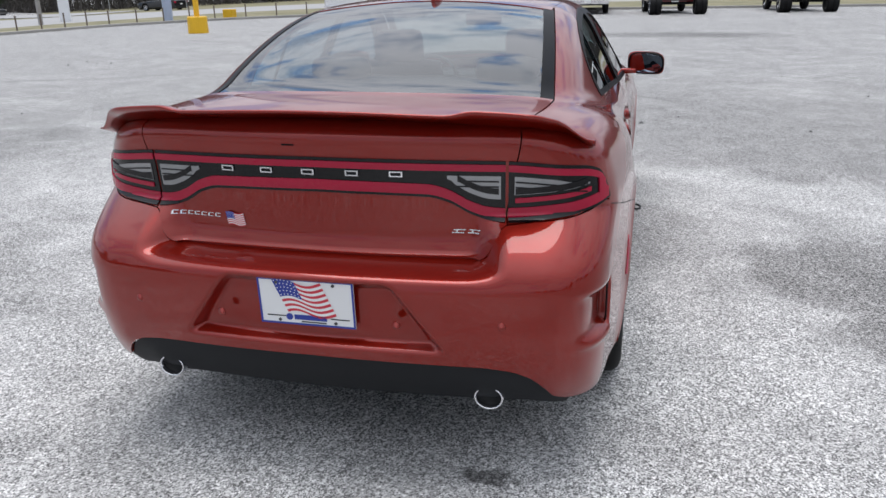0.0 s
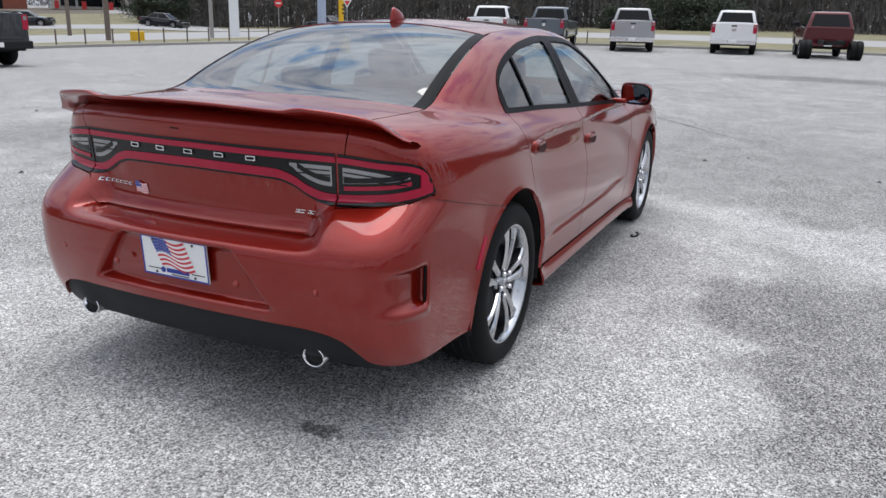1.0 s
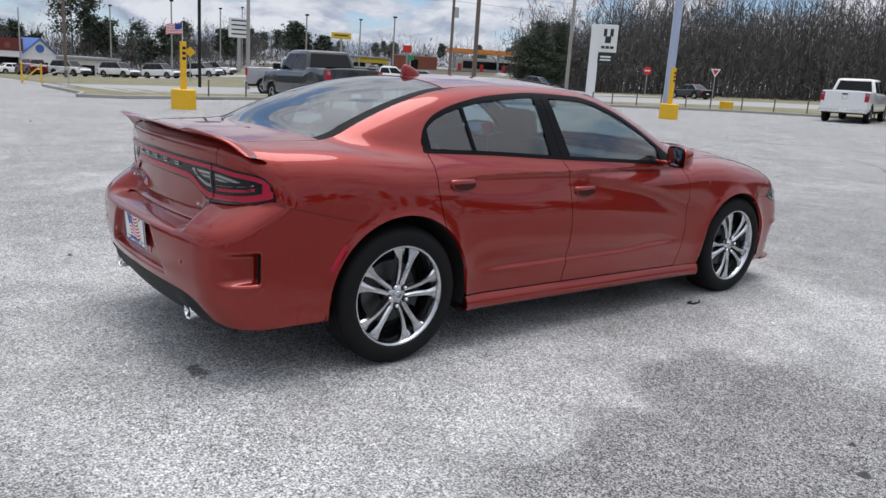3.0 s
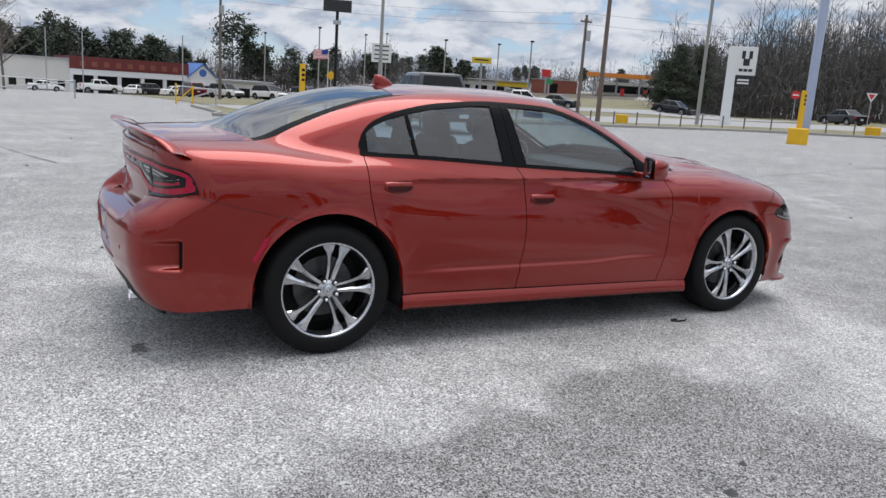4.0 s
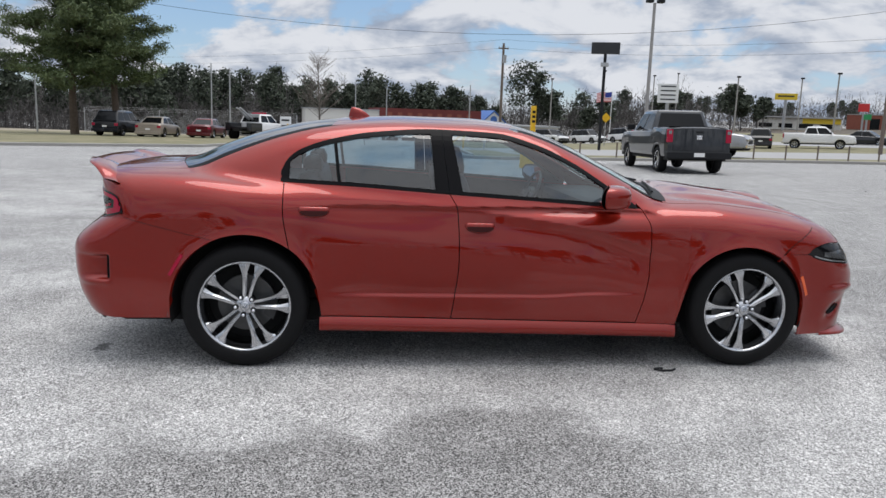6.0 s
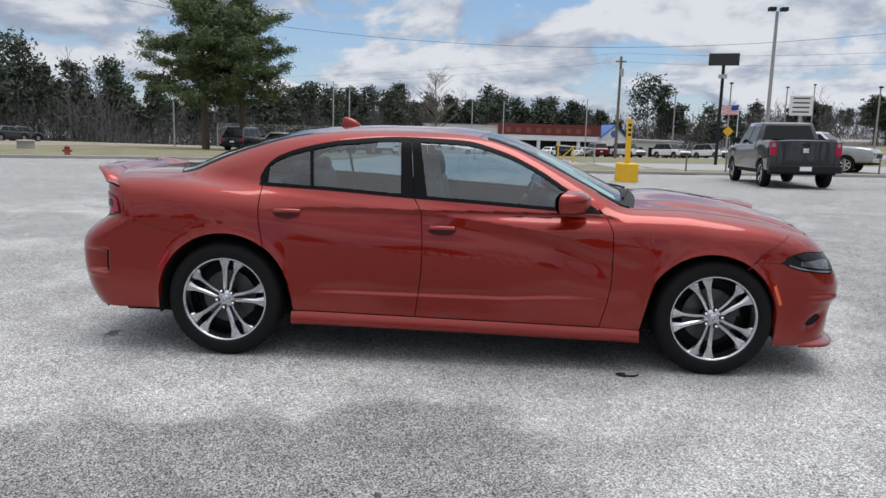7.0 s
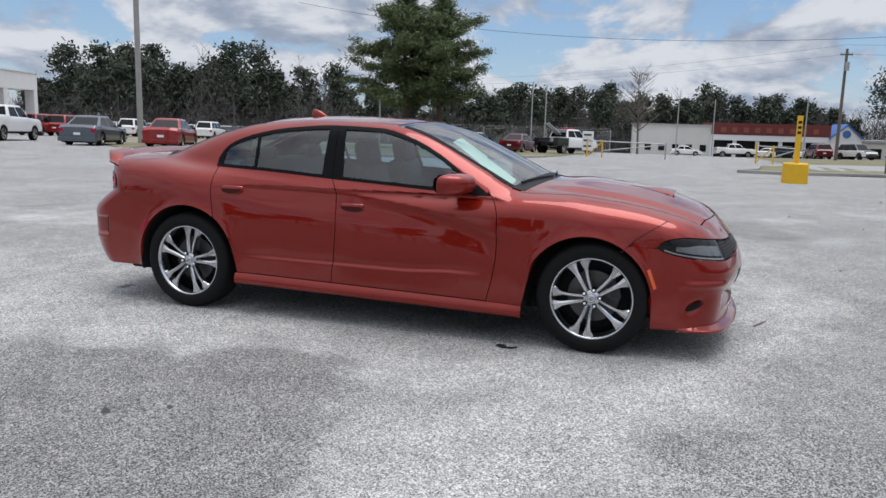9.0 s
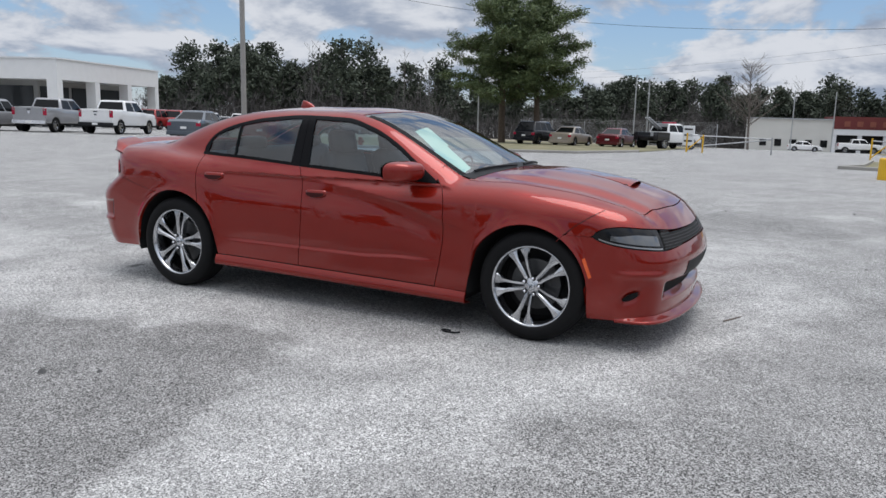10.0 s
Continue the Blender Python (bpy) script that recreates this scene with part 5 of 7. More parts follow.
        for hx in ((-.38, .38) if bench else (0,)):
            bm = bmesh.new()
            box(bm, hx - .14, hx + .14, -.065, .055, .54, .74 if not bench else .66, .058, pose(0, -.02, .58, 12, 0, 0))
            part("headrest", bm, LEATHER, s, smooth=True)
    seat("front_seat", .37, -.12, .50)
    seat("front_seat", -.37, -.12, .50)
    seat("rear_bench", 0, -1.02, 1.32, True)
    bm = bmesh.new()
    box(bm, -.66, .66, -1.92, -1.22, 1.02, 1.06, .01)
    part("parcel_shelf", bm, LEATHER, car)
    bm = bmesh.new()
    box(bm, -.70, .70, .58, 1.02, .70, .985, .06)
    part("dashboard", bm, LEATHER, car)
    bm = bmesh.new()
    box(bm, -.16, .16, -.35, .60, .60, .80, .03)
    part("centre_console", bm, LEATHER, car)
    v, f = lathe([(.175, .0), (.187, .012), (.199, .0), (.187, -.012)], 40, "z")
    sw = raw("steering_wheel", v, f, LEATHER, car)
    sw.matrix_basis = pose(-.37, .40, .93, 66, 0, 0)
    for a in (0, 180, 270):
        bm = bmesh.new()
        box(bm, .03, .18, -.02, .02, -.012, .012, .004, pose(0, 0, 0, 0, 0, a))
        part("wheel_spoke", bm, ALLOY_DARK, sw)
    bm = bmesh.new()
    tube(bm, (0, 0, -.02), (0, 0, .02), .07, .06, 20)
    part("airbag_cover", bm, LEATHER, sw)
    bm = bmesh.new()
    box(bm, -.11, .11, .30, .33, 1.30, 1.37, .015)
    part("rear_view_mirror", bm, BLACK_PLASTIC, car)
    return car


MATS["dim_reflector"] = material("dim_reflector", (.15, .155, .16), rough=.12, metal=.6, coat=.8)
# darkened body red, standing in for the shade in the handle pockets
MATS["handle_shadow_gap"] = material("handle_recess_shade", (0.035, 0.003, 0.0025), rough=.6, spec=.2)
CAR = build_car()

# ---- ground ----


def ground_z(x, y):
    """The lot is level round the saloon, rises gently ahead of it and falls away beyond; a bank climbs to the filling station."""
    soft = lambda v, w: w * np.logaddexp(0, v / w)
    x, y = np.asarray(x, float), np.asarray(y, float)
    yaw = np.degrees(np.arctan2(2 - x, y))
    bank = .031 * soft(np.hypot(x - 2, y) - 74, 6) * step(yaw, 43, 48) * (1 - step(yaw, 66, 74))
    return -.022 * soft(-x - 16, 4) + .0165 * soft(y - 5.2, 1.5) - .012 * soft(-x - 75, 8) + bank


def build_ground():
    near = np.linspace(-14, 14, 29)
    far = np.concatenate([[16, 20, 25, 30, 36], np.arange(41, 200, 5.3), [200, 230, 320, 480, 760, 1200]])
    g = np.concatenate([-far[::-1], near, far])
    X, Y = np.meshgrid(g, g, indexing="ij")
    Z = ground_z(np.clip(X, -200, 200), np.clip(Y, -200, 200))
    P = np.stack([X, Y, Z], -1)
    v, f = sheet(P, 0)
    return tagged(raw("ground", v, f, ASPHALT), "worn grey asphalt of the car lot with pale patches", "ground", kind="structure")


build_ground()


def on_ground(x, y, dz=0.0):
    return float(ground_z(x, y)) + dz


def lay(name, edge_a, edge_b, mat, label, category, n=60, m=7, rise=0.03):
    """A strip of surface between two lines of (x, y), lying on the ground."""
    ta, tb = np.linspace(0, 1, len(edge_a)), np.linspace(0, 1, len(edge_b))
    t = np.linspace(0, 1, n)
    A = np.stack([np.interp(t, ta, [p[k] for p in edge_a]) for k in (0, 1)], -1)
    B = np.stack([np.interp(t, tb, [p[k] for p in edge_b]) for k in (0, 1)], -1)
    w = np.linspace(0, 1, m)[None, :, None]
    Q = A[:, None] * (1 - w) + B[:, None] * w
    Z = ground_z(Q[..., 0], Q[..., 1]) + rise
    v, f = sheet(np.concatenate([Q, Z[..., None]], -1), 0.0)
    if np.mean(sheet_normals(np.concatenate([Q, Z[..., None]], -1))[..., 2]) < 0:
        f = [q[::-1] for q in f]
    return tagged(raw(name, v, f, mat), label, category, kind="structure")


# verge behind the lot: kerb, dry grass, then the pale road and the wood's edge
EDGE = [(-26.5, 7), (-27, 14), (-26.5, 20), (-25, 25), (-23.8, 30), (-20, 34), (-14, 37), (-8, 38.5), (0, 39.5), (14, 40), (40, 40)]
ROAD_A = [(-33, 7), (-33, 14), (-32.5, 21), (-32, 28), (-31.5, 36), (-27.5, 47), (-19, 52), (-8, 53), (0, 53.5), (14, 54), (40, 54)]
ROAD_B = [(-47, 7), (-47, 16), (-46.5, 25), (-46.5, 34), (-46, 52), (-36, 66), (-24, 70), (-8, 71), (0, 71), (14, 71), (40, 71)]
WOOD = [(-120, 7), (-130, 40), (-130, 70), (-110, 95), (-80, 105), (-60, 110), (-30, 115), (-8, 115), (0, 115), (14, 115), (60, 115)]
lay("verge_grass", EDGE, ROAD_A, GRASS, "dry winter grass between the lot and the road", "grass", 80)
lay("road", ROAD_A, ROAD_B, ROAD, "pale worn road beyond the verge", "road", 80)
lay("wood_edge_grass", ROAD_B, WOOD, GRASS, "dry grass on the far side of the road", "grass", 80)
lay("wood_floor", WOOD, [(-220, 7), (-235, 60), (-215, 120), (-170, 150), (-120, 170), (-80, 185), (-40, 190), (-8, 190), (0, 190), (14, 190), (90, 190)], LITTER, "brown leaf litter under the bare wood", "leaf litter", 60)
lay("far_road", [(-45, 53), (-56.4, 50.5), (-61, 46), (-66, 42), (-76, 36), (-95, 28)], [(-47, 68), (-62, 64), (-67, 57), (-71, 51.5), (-79, 44), (-98, 35)], ROAD, "pale worn side road climbing past the verge", "road", 50, 7, .07)
lay("side_grass", [(-20.5, -19.5), (-23, -17), (-27, -12), (-31, -7.8), (-40, -6.8)], [(-30, -31), (-42, -32), (-60, -31), (-72, -24), (-72, -8)], GRASS, "dry grass in front of the fenced yard", "grass", 60)
lay("yard_gravel", [(-30, -31), (-42, -32), (-60, -31), (-72, -24), (-72, -8)], [(-60, -60), (-80, -60), (-100, -50), (-118, -40), (-118, -8)], DIRT, "pale dirt and thin grass of the fenced yard", "dirt", 50)
lay("island_grass", [(-26.5, 3.4), (-29, 4.2), (-34, 4.6), (-40, 5)], [(-26.5, 9), (-29, 10), (-34, 10), (-40, 9)], GRASS, "low grass island with a kerb", "grass", 30)


def kerb(name, line, w=.15, h=.13):
    n = 90
    t = np.linspace(0, 1, n)
    tt = np.linspace(0, 1, len(line))
    x, y = (np.interp(t, tt, [p[k] for p in line]) for k in (0, 1))
    dx, dy = np.gradient(x), np.gradient(y)
    L = np.hypot(dx, dy)
    nx, ny = -dy / L, dx / L
    z = ground_z(x, y)
    ring = [(0, -.05), (0, h - .02), (.02, h), (w, h), (w, -.05)]
    P = np.stack([np.stack([x + nx * a, y + ny * a, z + b], -1) for a, b in ring], 1)
    v, f = sheet(P, 0)
    tagged(raw(name, v, f, CONCRETE, smooth=False), "weathered concrete kerb at the edge of the lot", "kerb", kind="structure")


kerb("kerb_north", EDGE)
kerb("kerb_side", [(-20.5, -19.5), (-23, -17), (-27, -12), (-31, -7.8), (-40, -6.8)])
kerb("kerb_island", [(-40, 5), (-34, 4.6), (-29, 4.2), (-26.5, 3.4), (-25.8, 5), (-26.5, 7)])

# ---- parked vehicles ----
KINDS = {
    "pickup": dict(L=5.85, W=2.02, H=1.95, base=3.62, r=.40, floor=.52, top=[(-2.92, 1.36), (-2.8, 1.40), (-1.26, 1.40), (-1.20, 1.30), (1.15, 1.27), (1.4, 1.26), (2.3, 1.22), (2.75, 1.14), (2.92, .95)],
                   cab=dict(z0=1.28, z1=1.93, b=(-1.24, 1.28), t=(-1.02, .50), hw0=.95, hw1=.76), bed=(-2.80, -1.32)),
    "suv": dict(L=4.7, W=1.88, H=1.78, base=2.85, r=.37, floor=.38, top=[(-2.33, .95), (-2.2, 1.10), (.9, 1.08), (1.2, 1.06), (2.0, 1.0), (2.25, .88), (2.34, .70)],
                cab=dict(z0=1.05, z1=1.76, b=(-2.2, 1.15), t=(-1.85, .42), hw0=.90, hw1=.70), bed=None),
    "saloon": dict(L=4.75, W=1.82, H=1.46, base=2.75, r=.33, floor=.26, top=[(-2.36, .86), (-2.25, .98), (-1.6, 1.01), (.8, .92), (1.3, .90), (2.0, .80), (2.3, .68), (2.37, .55)],
                   cab=dict(z0=.92, z1=1.45, b=(-1.75, 1.15), t=(-.95, .28), hw0=.86, hw1=.62), bed=None),
}
MESH_CACHE = {}


def shared(name, build):
    if name not in MESH_CACHE:
        v, f = build()
        me = bpy.data.meshes.new(name)
        me.from_pydata([tuple(p) for p in v], [], f)
        MESH_CACHE[name] = me
    return MESH_CACHE[name]


def bm_raw(bm):
    bm.verts.index_update()
    r = [tuple(v.co) for v in bm.verts], [tuple(w.index for w in f.verts) for f in bm.faces]
    bm.free()
    return r


def simple_wheel(root, kind, x, y, r, w=.25, rim=ALLOY):
    def tyre():
        return lathe([(r * .66, w / 2 - .02), (r * .72, w / 2), (r * .93, w / 2), (r, w / 2 - .04), (r, -w / 2 + .04), (r * .93, -w / 2), (r * .66, -w / 2 + .02)], 28)

    def rims():
        pieces = [lathe([(r * .67, w / 2 - .015), (r * .67, -.05), (r * .60, -.05), (r * .60, w / 2 - .02)], 28), lathe([(0, .075), (.06, .075), (.075, .05), (0, .05)], 16)]
        for k in range(6):
            b = bmesh.new()
            box(b, .035, .075, -.035, .035, .04, r * .64, .006, pose(0, 0, 0, 60 * k, 0, 0))
            pieces.append(bm_raw(b))
        return joined(*pieces)
    sgn = 1 if x > 0 else -1
    wheel = new("wheel")
    wheel.parent = root
    wheel.matrix_basis = pose(x, y, r, 0, 0, 0 if sgn > 0 else 180)
    for n, b, m in (("tyre", tyre, RUBBER), ("rim", rims, rim)):
        me = shared("%s_%s" % (kind, n), b)
        if not me.materials:
            me.materials.append(m)
            for p in me.polygons:
                p.use_smooth = n == "tyre"
        new(n, me).parent = wheel
    me = shared(kind + "_wheel_disc", lambda: lathe([(0, .01), (r * .62, .01), (r * .62, -.02), (0, -.02)], 24))
    if not me.materials:
        me.materials.append(DARK)
    new("brake_disc", me).parent = wheel


def vehicle(kind, name, label, category, paint, group="", bare_frame=False, dark_bumper=False, cab_paint=None):
    K = KINDS[kind]
    root = group_root(name, Matrix(), label, category, group)
    half, ax = K["W"] / 2, K["base"] / 2
    off = .12 if kind == "pickup" else .05
    arches = [(-ax - off, K["r"], K["r"] + .07), (ax - off, K["r"], K["r"] + .07)]
    top = lambda y: np.interp(y, [p[0] for p in K["top"]], [p[1] for p in K["top"]])
    y0, y1 = K["top"][0][0], K["top"][-1][0]
    if bare_frame:
        y0 = -1.20
    ys = dense(y0, y1, 34, *arches)
    end = np.minimum(step(ys, y0 - .02, y0 + .12) * .06 + .94, 1 - .14 * step(ys, y1 - .5, y1))
    hw = half * end
    low = np.maximum(np.maximum(arch_z(ys, arches[0], 0), arch_z(ys, arches[1], 0)), K["floor"])
    tz = top(ys)
    low = np.minimum(low, tz - .12)
    ring = []
    for f, dx in ((0, -.03), (.12, 0), (.45, .0), (.75, -.015), (.94, -.04)):
        ring.append(np.stack([hw + dx, ys, low + (tz - low) * f], -1))
    ring += [np.stack([hw - .09, ys, tz], -1), np.stack([hw * .5, ys, tz + .025], -1), np.stack([hw * 0, ys, tz + .03], -1)]
    right = np.stack(ring, 1)
    left = right[:, ::-1].copy()
    left[..., 0] *= -1
    S = np.concatenate([right, left[:, 1:]], 1)
    v, f = sheet(S, 0)
    n = S.shape[1]
    f += [tuple(range(n)), tuple(range((len(ys) - 1) * n, len(ys) * n))[::-1]]
    raw("body", v, f, paint, root, smooth=False)
    bm = bmesh.new()
    box(bm, -half + .12, half - .12, y0 + .1, y1 - .15, K["floor"] - .12, min(1.0, K["H"] - .6))
    if bare_frame:
        box(bm, -.42, -.32, -2.9, -.8, .62, .80)
        box(bm, .32, .42, -2.9, -.8, .62, .80)
        box(bm, -.42, .42, -2.9, -2.8, .62, .80)
    part("chassis", bm, DARK, root)
    # cabin: painted frame with panes set in it
    c = K["cab"]
    B = [(-c["hw0"], c["b"][0], c["z0"]), (c["hw0"], c["b"][0], c["z0"]), (c["hw0"] - .03, c["b"][1], c["z0"] - .04), (-c["hw0"] + .03, c["b"][1], c["z0"] - .04)]
    T = [(-c["hw1"], c["t"][0], c["z1"] - .03), (c["hw1"], c["t"][0], c["z1"] - .03), (c["hw1"], c["t"][1], c["z1"] - .02), (-c["hw1"], c["t"][1], c["z1"] - .02)]
    B, T = np.array(B), np.array(T)
    R = T * [.8, .82, 1] + [0, (c["t"][0] + c["t"][1]) / 2 * .18, .05]
    mid = T.mean(0)

    def rounded(ring, frac):
        """The four-cornered ring with its corners turned in curves."""
        pts = []
        for i in range(4):
            p, q, r = ring[i - 1], ring[i], ring[(i + 1) % 4]
            a, b = q + (p - q) * frac * 1.6 * (.45 if i % 2 == 0 else 1), q + (r - q) * frac * 1.6 * (1 if i % 2 == 0 else .45)
            pts += [a * (1 - t) ** 2 + q * 2 * t * (1 - t) + b * t ** 2 for t in np.linspace(0, 1, 5)]
        return np.array(pts)
    levels = [rounded(B, .05), rounded(B * .5 + T * .5, .055), rounded(T, .06)]
    for s, lift in ((.965, .028), (.90, .045), (.72, .06), (.3, .068)):
        levels.append(rounded(mid + (T - mid) * [s, s, 1] + [0, 0, lift], .06 + .1 * (1 - s)))
    S = np.stack(levels, 1)
    S = np.concatenate([S, S[:1]], 0)
    v, f = sheet(S, 0)
    f.append(tuple(i * len(levels) + len(levels) - 1 for i in range(20)))
    raw("cab", v, f, cab_paint or paint, root)

    def pane(nm, a, b, d, e, u0, u1, w0, w1, mat=None, out=.006, name_parent=root):
        a, b, d, e = (np.array(q, float) for q in (a, b, d, e))
        P = lambda u, w: (a * (1 - u) + b * u) * (1 - w) + (e * (1 - u) + d * u) * w
        q = [P(u0, w0), P(u1, w0), P(u1, w1), P(u0, w1)]
        nrm = np.cross(q[1] - q[0], q[3] - q[0])
        nrm /= np.linalg.norm(nrm)
        q = [p + nrm * out for p in q]
        back = [p - nrm * out * 1.5 for p in q]
        raw(nm, [tuple(p) for p in q + back], [(0, 1, 2, 3), (1, 0, 4, 5), (2, 1, 5, 6), (3, 2, 6, 7), (0, 3, 7, 4)], mat or FAR_GLASS, name_parent, smooth=False)
    pane("rear_window", B[0], B[1], T[1], T[0], .08, .92, .10, .92)
    pane("windscreen", B[2], B[3], T[3], T[2], .06, .94, .08, .94)
    for i, j in ((1, 2), (3, 0)):
        a, b, d, e = B[i], B[j], T[j], T[i]
        cuts = ((.05, .46), (.50, .93)) if kind != "suv" else ((.04, .30), (.33, .62), (.65, .94))
        for u0, u1 in cuts:
            if j == 0:
                u0, u1 = 1 - u1, 1 - u0
            pane("side_window", a, b, d, e, u0, u1, .10, .90)
    zt = float(top(y0 + .1))
    if not bare_frame:
        for sgn in (1, -1):
            bm = bmesh.new()
            w = .17 if kind == "pickup" else .22
            box(bm, min(sgn * (half - .03), sgn * (half - .03 - w)), max(sgn * (half - .03), sgn * (half - .03 - w)), y0 - .012, y0 + .10, zt * .68, zt * (.96 if kind == "pickup" else .86), .012)
            lamp_ob = part("tail_light", bm, RED_LENS, root)
            bm = bmesh.new()
            box(bm, sgn * (half - .03 - w * .5) - w * .28, sgn * (half - .03 - w * .5) + w * .28, y0 - .018, y0, zt * .86, zt * (.93 if kind == "pickup" else .85), .006)
            part("reversing_lens", bm, CLEAR_LENS, lamp_ob)
        bm = bmesh.new()
        box(bm, -half + .02, half - .02, y0 - .10, y0 + .10, K["floor"] - .06, K["floor"] + .14, .02)
        part("rear_bumper", bm, BLACK_PLASTIC if dark_bumper else CHROME if kind == "pickup" else paint, root)
        if kind == "pickup":
            bm = bmesh.new()
            box(bm, -half + .20, half - .20, y0 - .010, y0 + .06, K["floor"] + .18, zt - .02, .02)
            part("tailgate", bm, paint, root)
            bm = bmesh.new()
            box(bm, -.12, .12, y0 - .02, y0, zt - .16, zt - .10, .01)
            part("tailgate_handle", bm, BLACK_PLASTIC, root)
            bm = bmesh.new()
            box(bm, -.085, .085, y0 - .022, y0, zt - .36, zt - .23, .02)
            part("badge", bm, CHROME, root)
            bm = bmesh.new()
            box(bm, -half + .13, half - .13, -2.78, -1.33, zt + .034, zt + .040)
            part("bed_cover", bm, BLACK_PLASTIC, root)
    bm = bmesh.new()
    box(bm, -.16, .16, y0 - (.115 if kind == "pickup" else .03), y0 - (.10 if kind == "pickup" else .02), K["floor"] + (.0 if kind == "pickup" else .25), K["floor"] + (.12 if kind == "pickup" else .37))
    part("number_plate", bm, WHITE, root)
    bm = bmesh.new()
    box(bm, -half + .10, half - .10, y1 - .06, y1 + .03, K["floor"] + .02, K["floor"] + .18, .02)
    part("front_bumper", bm, BLACK_PLASTIC if dark_bumper else CHROME if kind == "pickup" else paint, root)
    for sgn in (1, -1):
        bm = bmesh.new()
        x = sgn * (half * .86 - .16)
        box(bm, x - .15, x + .15, y1 - .12, y1 + .02, zt * .58 if kind == "pickup" else .60, zt * .70 if kind == "pickup" else .72, .02)
        part("headlight", bm, CLEAR_LENS, root)
        bm = bmesh.new()
        s = 1.0 if kind == "pickup" else .7
        box(bm, min(sgn * (half - .06), sgn * (half + .20 * s)), max(sgn * (half - .06), sgn * (half + .20 * s)), c["b"][1] - .42, c["b"][1] - .30, c["z0"] + .02, c["z0"] + .22 * s, .03)
        part("door_mirror", bm, BLACK_PLASTIC, root)
    bm = bmesh.new()
    box(bm, -half * .55, half * .55, y1 - .03, y1 + .015, K["floor"] + .2, zt * .66, .02)
    part("grille", bm, BLACK_PLASTIC, root)
    for cy, cz, r in arches:
        for sgn in (1, -1):
            simple_wheel(root, kind, sgn * (half - .15), cy, K["r"])
    if bare_frame:
        for sgn in (1, -1):
            simple_wheel(root, kind, sgn * (half + .10), arches[0][0], K["r"])
    return root


FAR_GLASS = material("vehicle_glass", (.006, .007, .008), rough=.10, spec=.28)
GREY_PAINT = paint_material("gunmetal_paint", (.028, .031, .036), .2)
SILVER_PAINT = paint_material("silver_paint", (.34, .34, .35), .5)
WHITE_PAINT = paint_material("white_vehicle_paint", (.72, .72, .72), .0)
MAROON_PAINT = paint_material("maroon_paint", (.10, .012, .016), .3)
RED_PAINT = paint_material("red_vehicle_paint", (.26, .02, .02), .3)
BLACK_PAINT = paint_material("black_vehicle_paint", (.012, .013, .016), .2)
BEIGE_PAINT = paint_material("beige_paint", (.33, .29, .24), .4)
BLUE_GREY = paint_material("blue_grey_paint", (.10, .115, .135), .4)


def stand(root, x, y, heading):
    """Put a vehicle on the ground; heading in degrees from +y towards -x."""
    e = .8
    gx = (on_ground(x + e, y) - on_ground(x - e, y)) / (2 * e)
    gy = (on_ground(x, y + e) - on_ground(x, y - e)) / (2 * e)
    up = Vector((-gx, -gy, 1)).normalized()
    fwd = Vector((-math.sin(radians(heading)), math.cos(radians(heading)), 0))
    side = fwd.cross(up).normalized()
    fwd = up.cross(side)
    m = Matrix((side, fwd, up)).transposed().to_4x4()
    return Matrix.Translation((x, y, on_ground(x, y))) @ m


def put(root, *spots):
    root.matrix_basis = stand(root, *spots[0])
    for s in spots[1:]:
        copy_thing(root, stand(root, *s))
    return root


put(vehicle("pickup", "pickup_truck", "gunmetal grey crew-cab pickup truck parked on the lot", "pickup truck", GREY_PAINT, dark_bumper=True), (-20.2, 9.7, 85))
ROW = "pickup trucks in a row at the lot's edge"
put(vehicle("pickup", "pickup_truck", "white pickup truck with chrome bumper in the row", "pickup truck", WHITE_PAINT, ROW), (-13.2, 34.6, 14), (-1.5, 37.0, 3))
put(vehicle("pickup", "pickup_truck", "grey pickup truck with black bumper in the row", "pickup truck", BLUE_GREY, ROW, dark_bumper=True), (-10.5, 36.2, 8))
put(vehicle("pickup", "pickup_truck", "silver pickup truck with chrome bumper in the row", "pickup truck", SILVER_PAINT, ROW), (-6.2, 35.4, 12))
put(vehicle("pickup", "chassis_truck", "maroon cab-and-chassis truck with twin rear wheels and no bed", "truck", MAROON_PAINT, bare_frame=True), (2.4, 35.0, 8))
put(vehicle("pickup", "chassis_truck", "white cab-and-chassis truck with twin rear wheels and no bed", "truck", WHITE_PAINT, bare_frame=True), (8.1, 36.2, 5))
put(vehicle("pickup", "pickup_truck", "silver pickup truck waiting beyond the grey one", "pickup truck", SILVER_PAINT), (-33.9, 16.6, -38))
LOT = "pickup trucks by the showroom"
put(vehicle("pickup", "pickup_truck", "white pickup truck parked by the showroom", "pickup truck", WHITE_PAINT, LOT, dark_bumper=True), (-28.0, -35.2, 112))
put(vehicle("pickup", "pickup_truck", "silver pickup truck parked by the showroom", "pickup truck", SILVER_PAINT, LOT), (-26.1, -38.3, 113))
put(vehicle("suv", "estate_car", "silver sport utility car parked by the showroom", "car", SILVER_PAINT), (-23.2, -40.0, 112))
put(vehicle("saloon", "sedan_car", "blue-grey saloon parked on the lot", "car", BLUE_GREY), (-26.8, -27.7, 112))
put(vehicle("saloon", "sedan_car", "red saloon parked on the lot", "car", RED_PAINT), (-28.9, -24.6, 114))
FARLOT = "cars in the far rows of the lot"
put(vehicle("suv", "estate_car", "white sport utility car in a far row", "car", WHITE_PAINT, FARLOT), (-63.7, -46.6, 106), (-61.6, -49.6, 106), (-59.3, -52.4, 106), (-56.9, -55.2, 106), (-60.7, -62.9, 100))
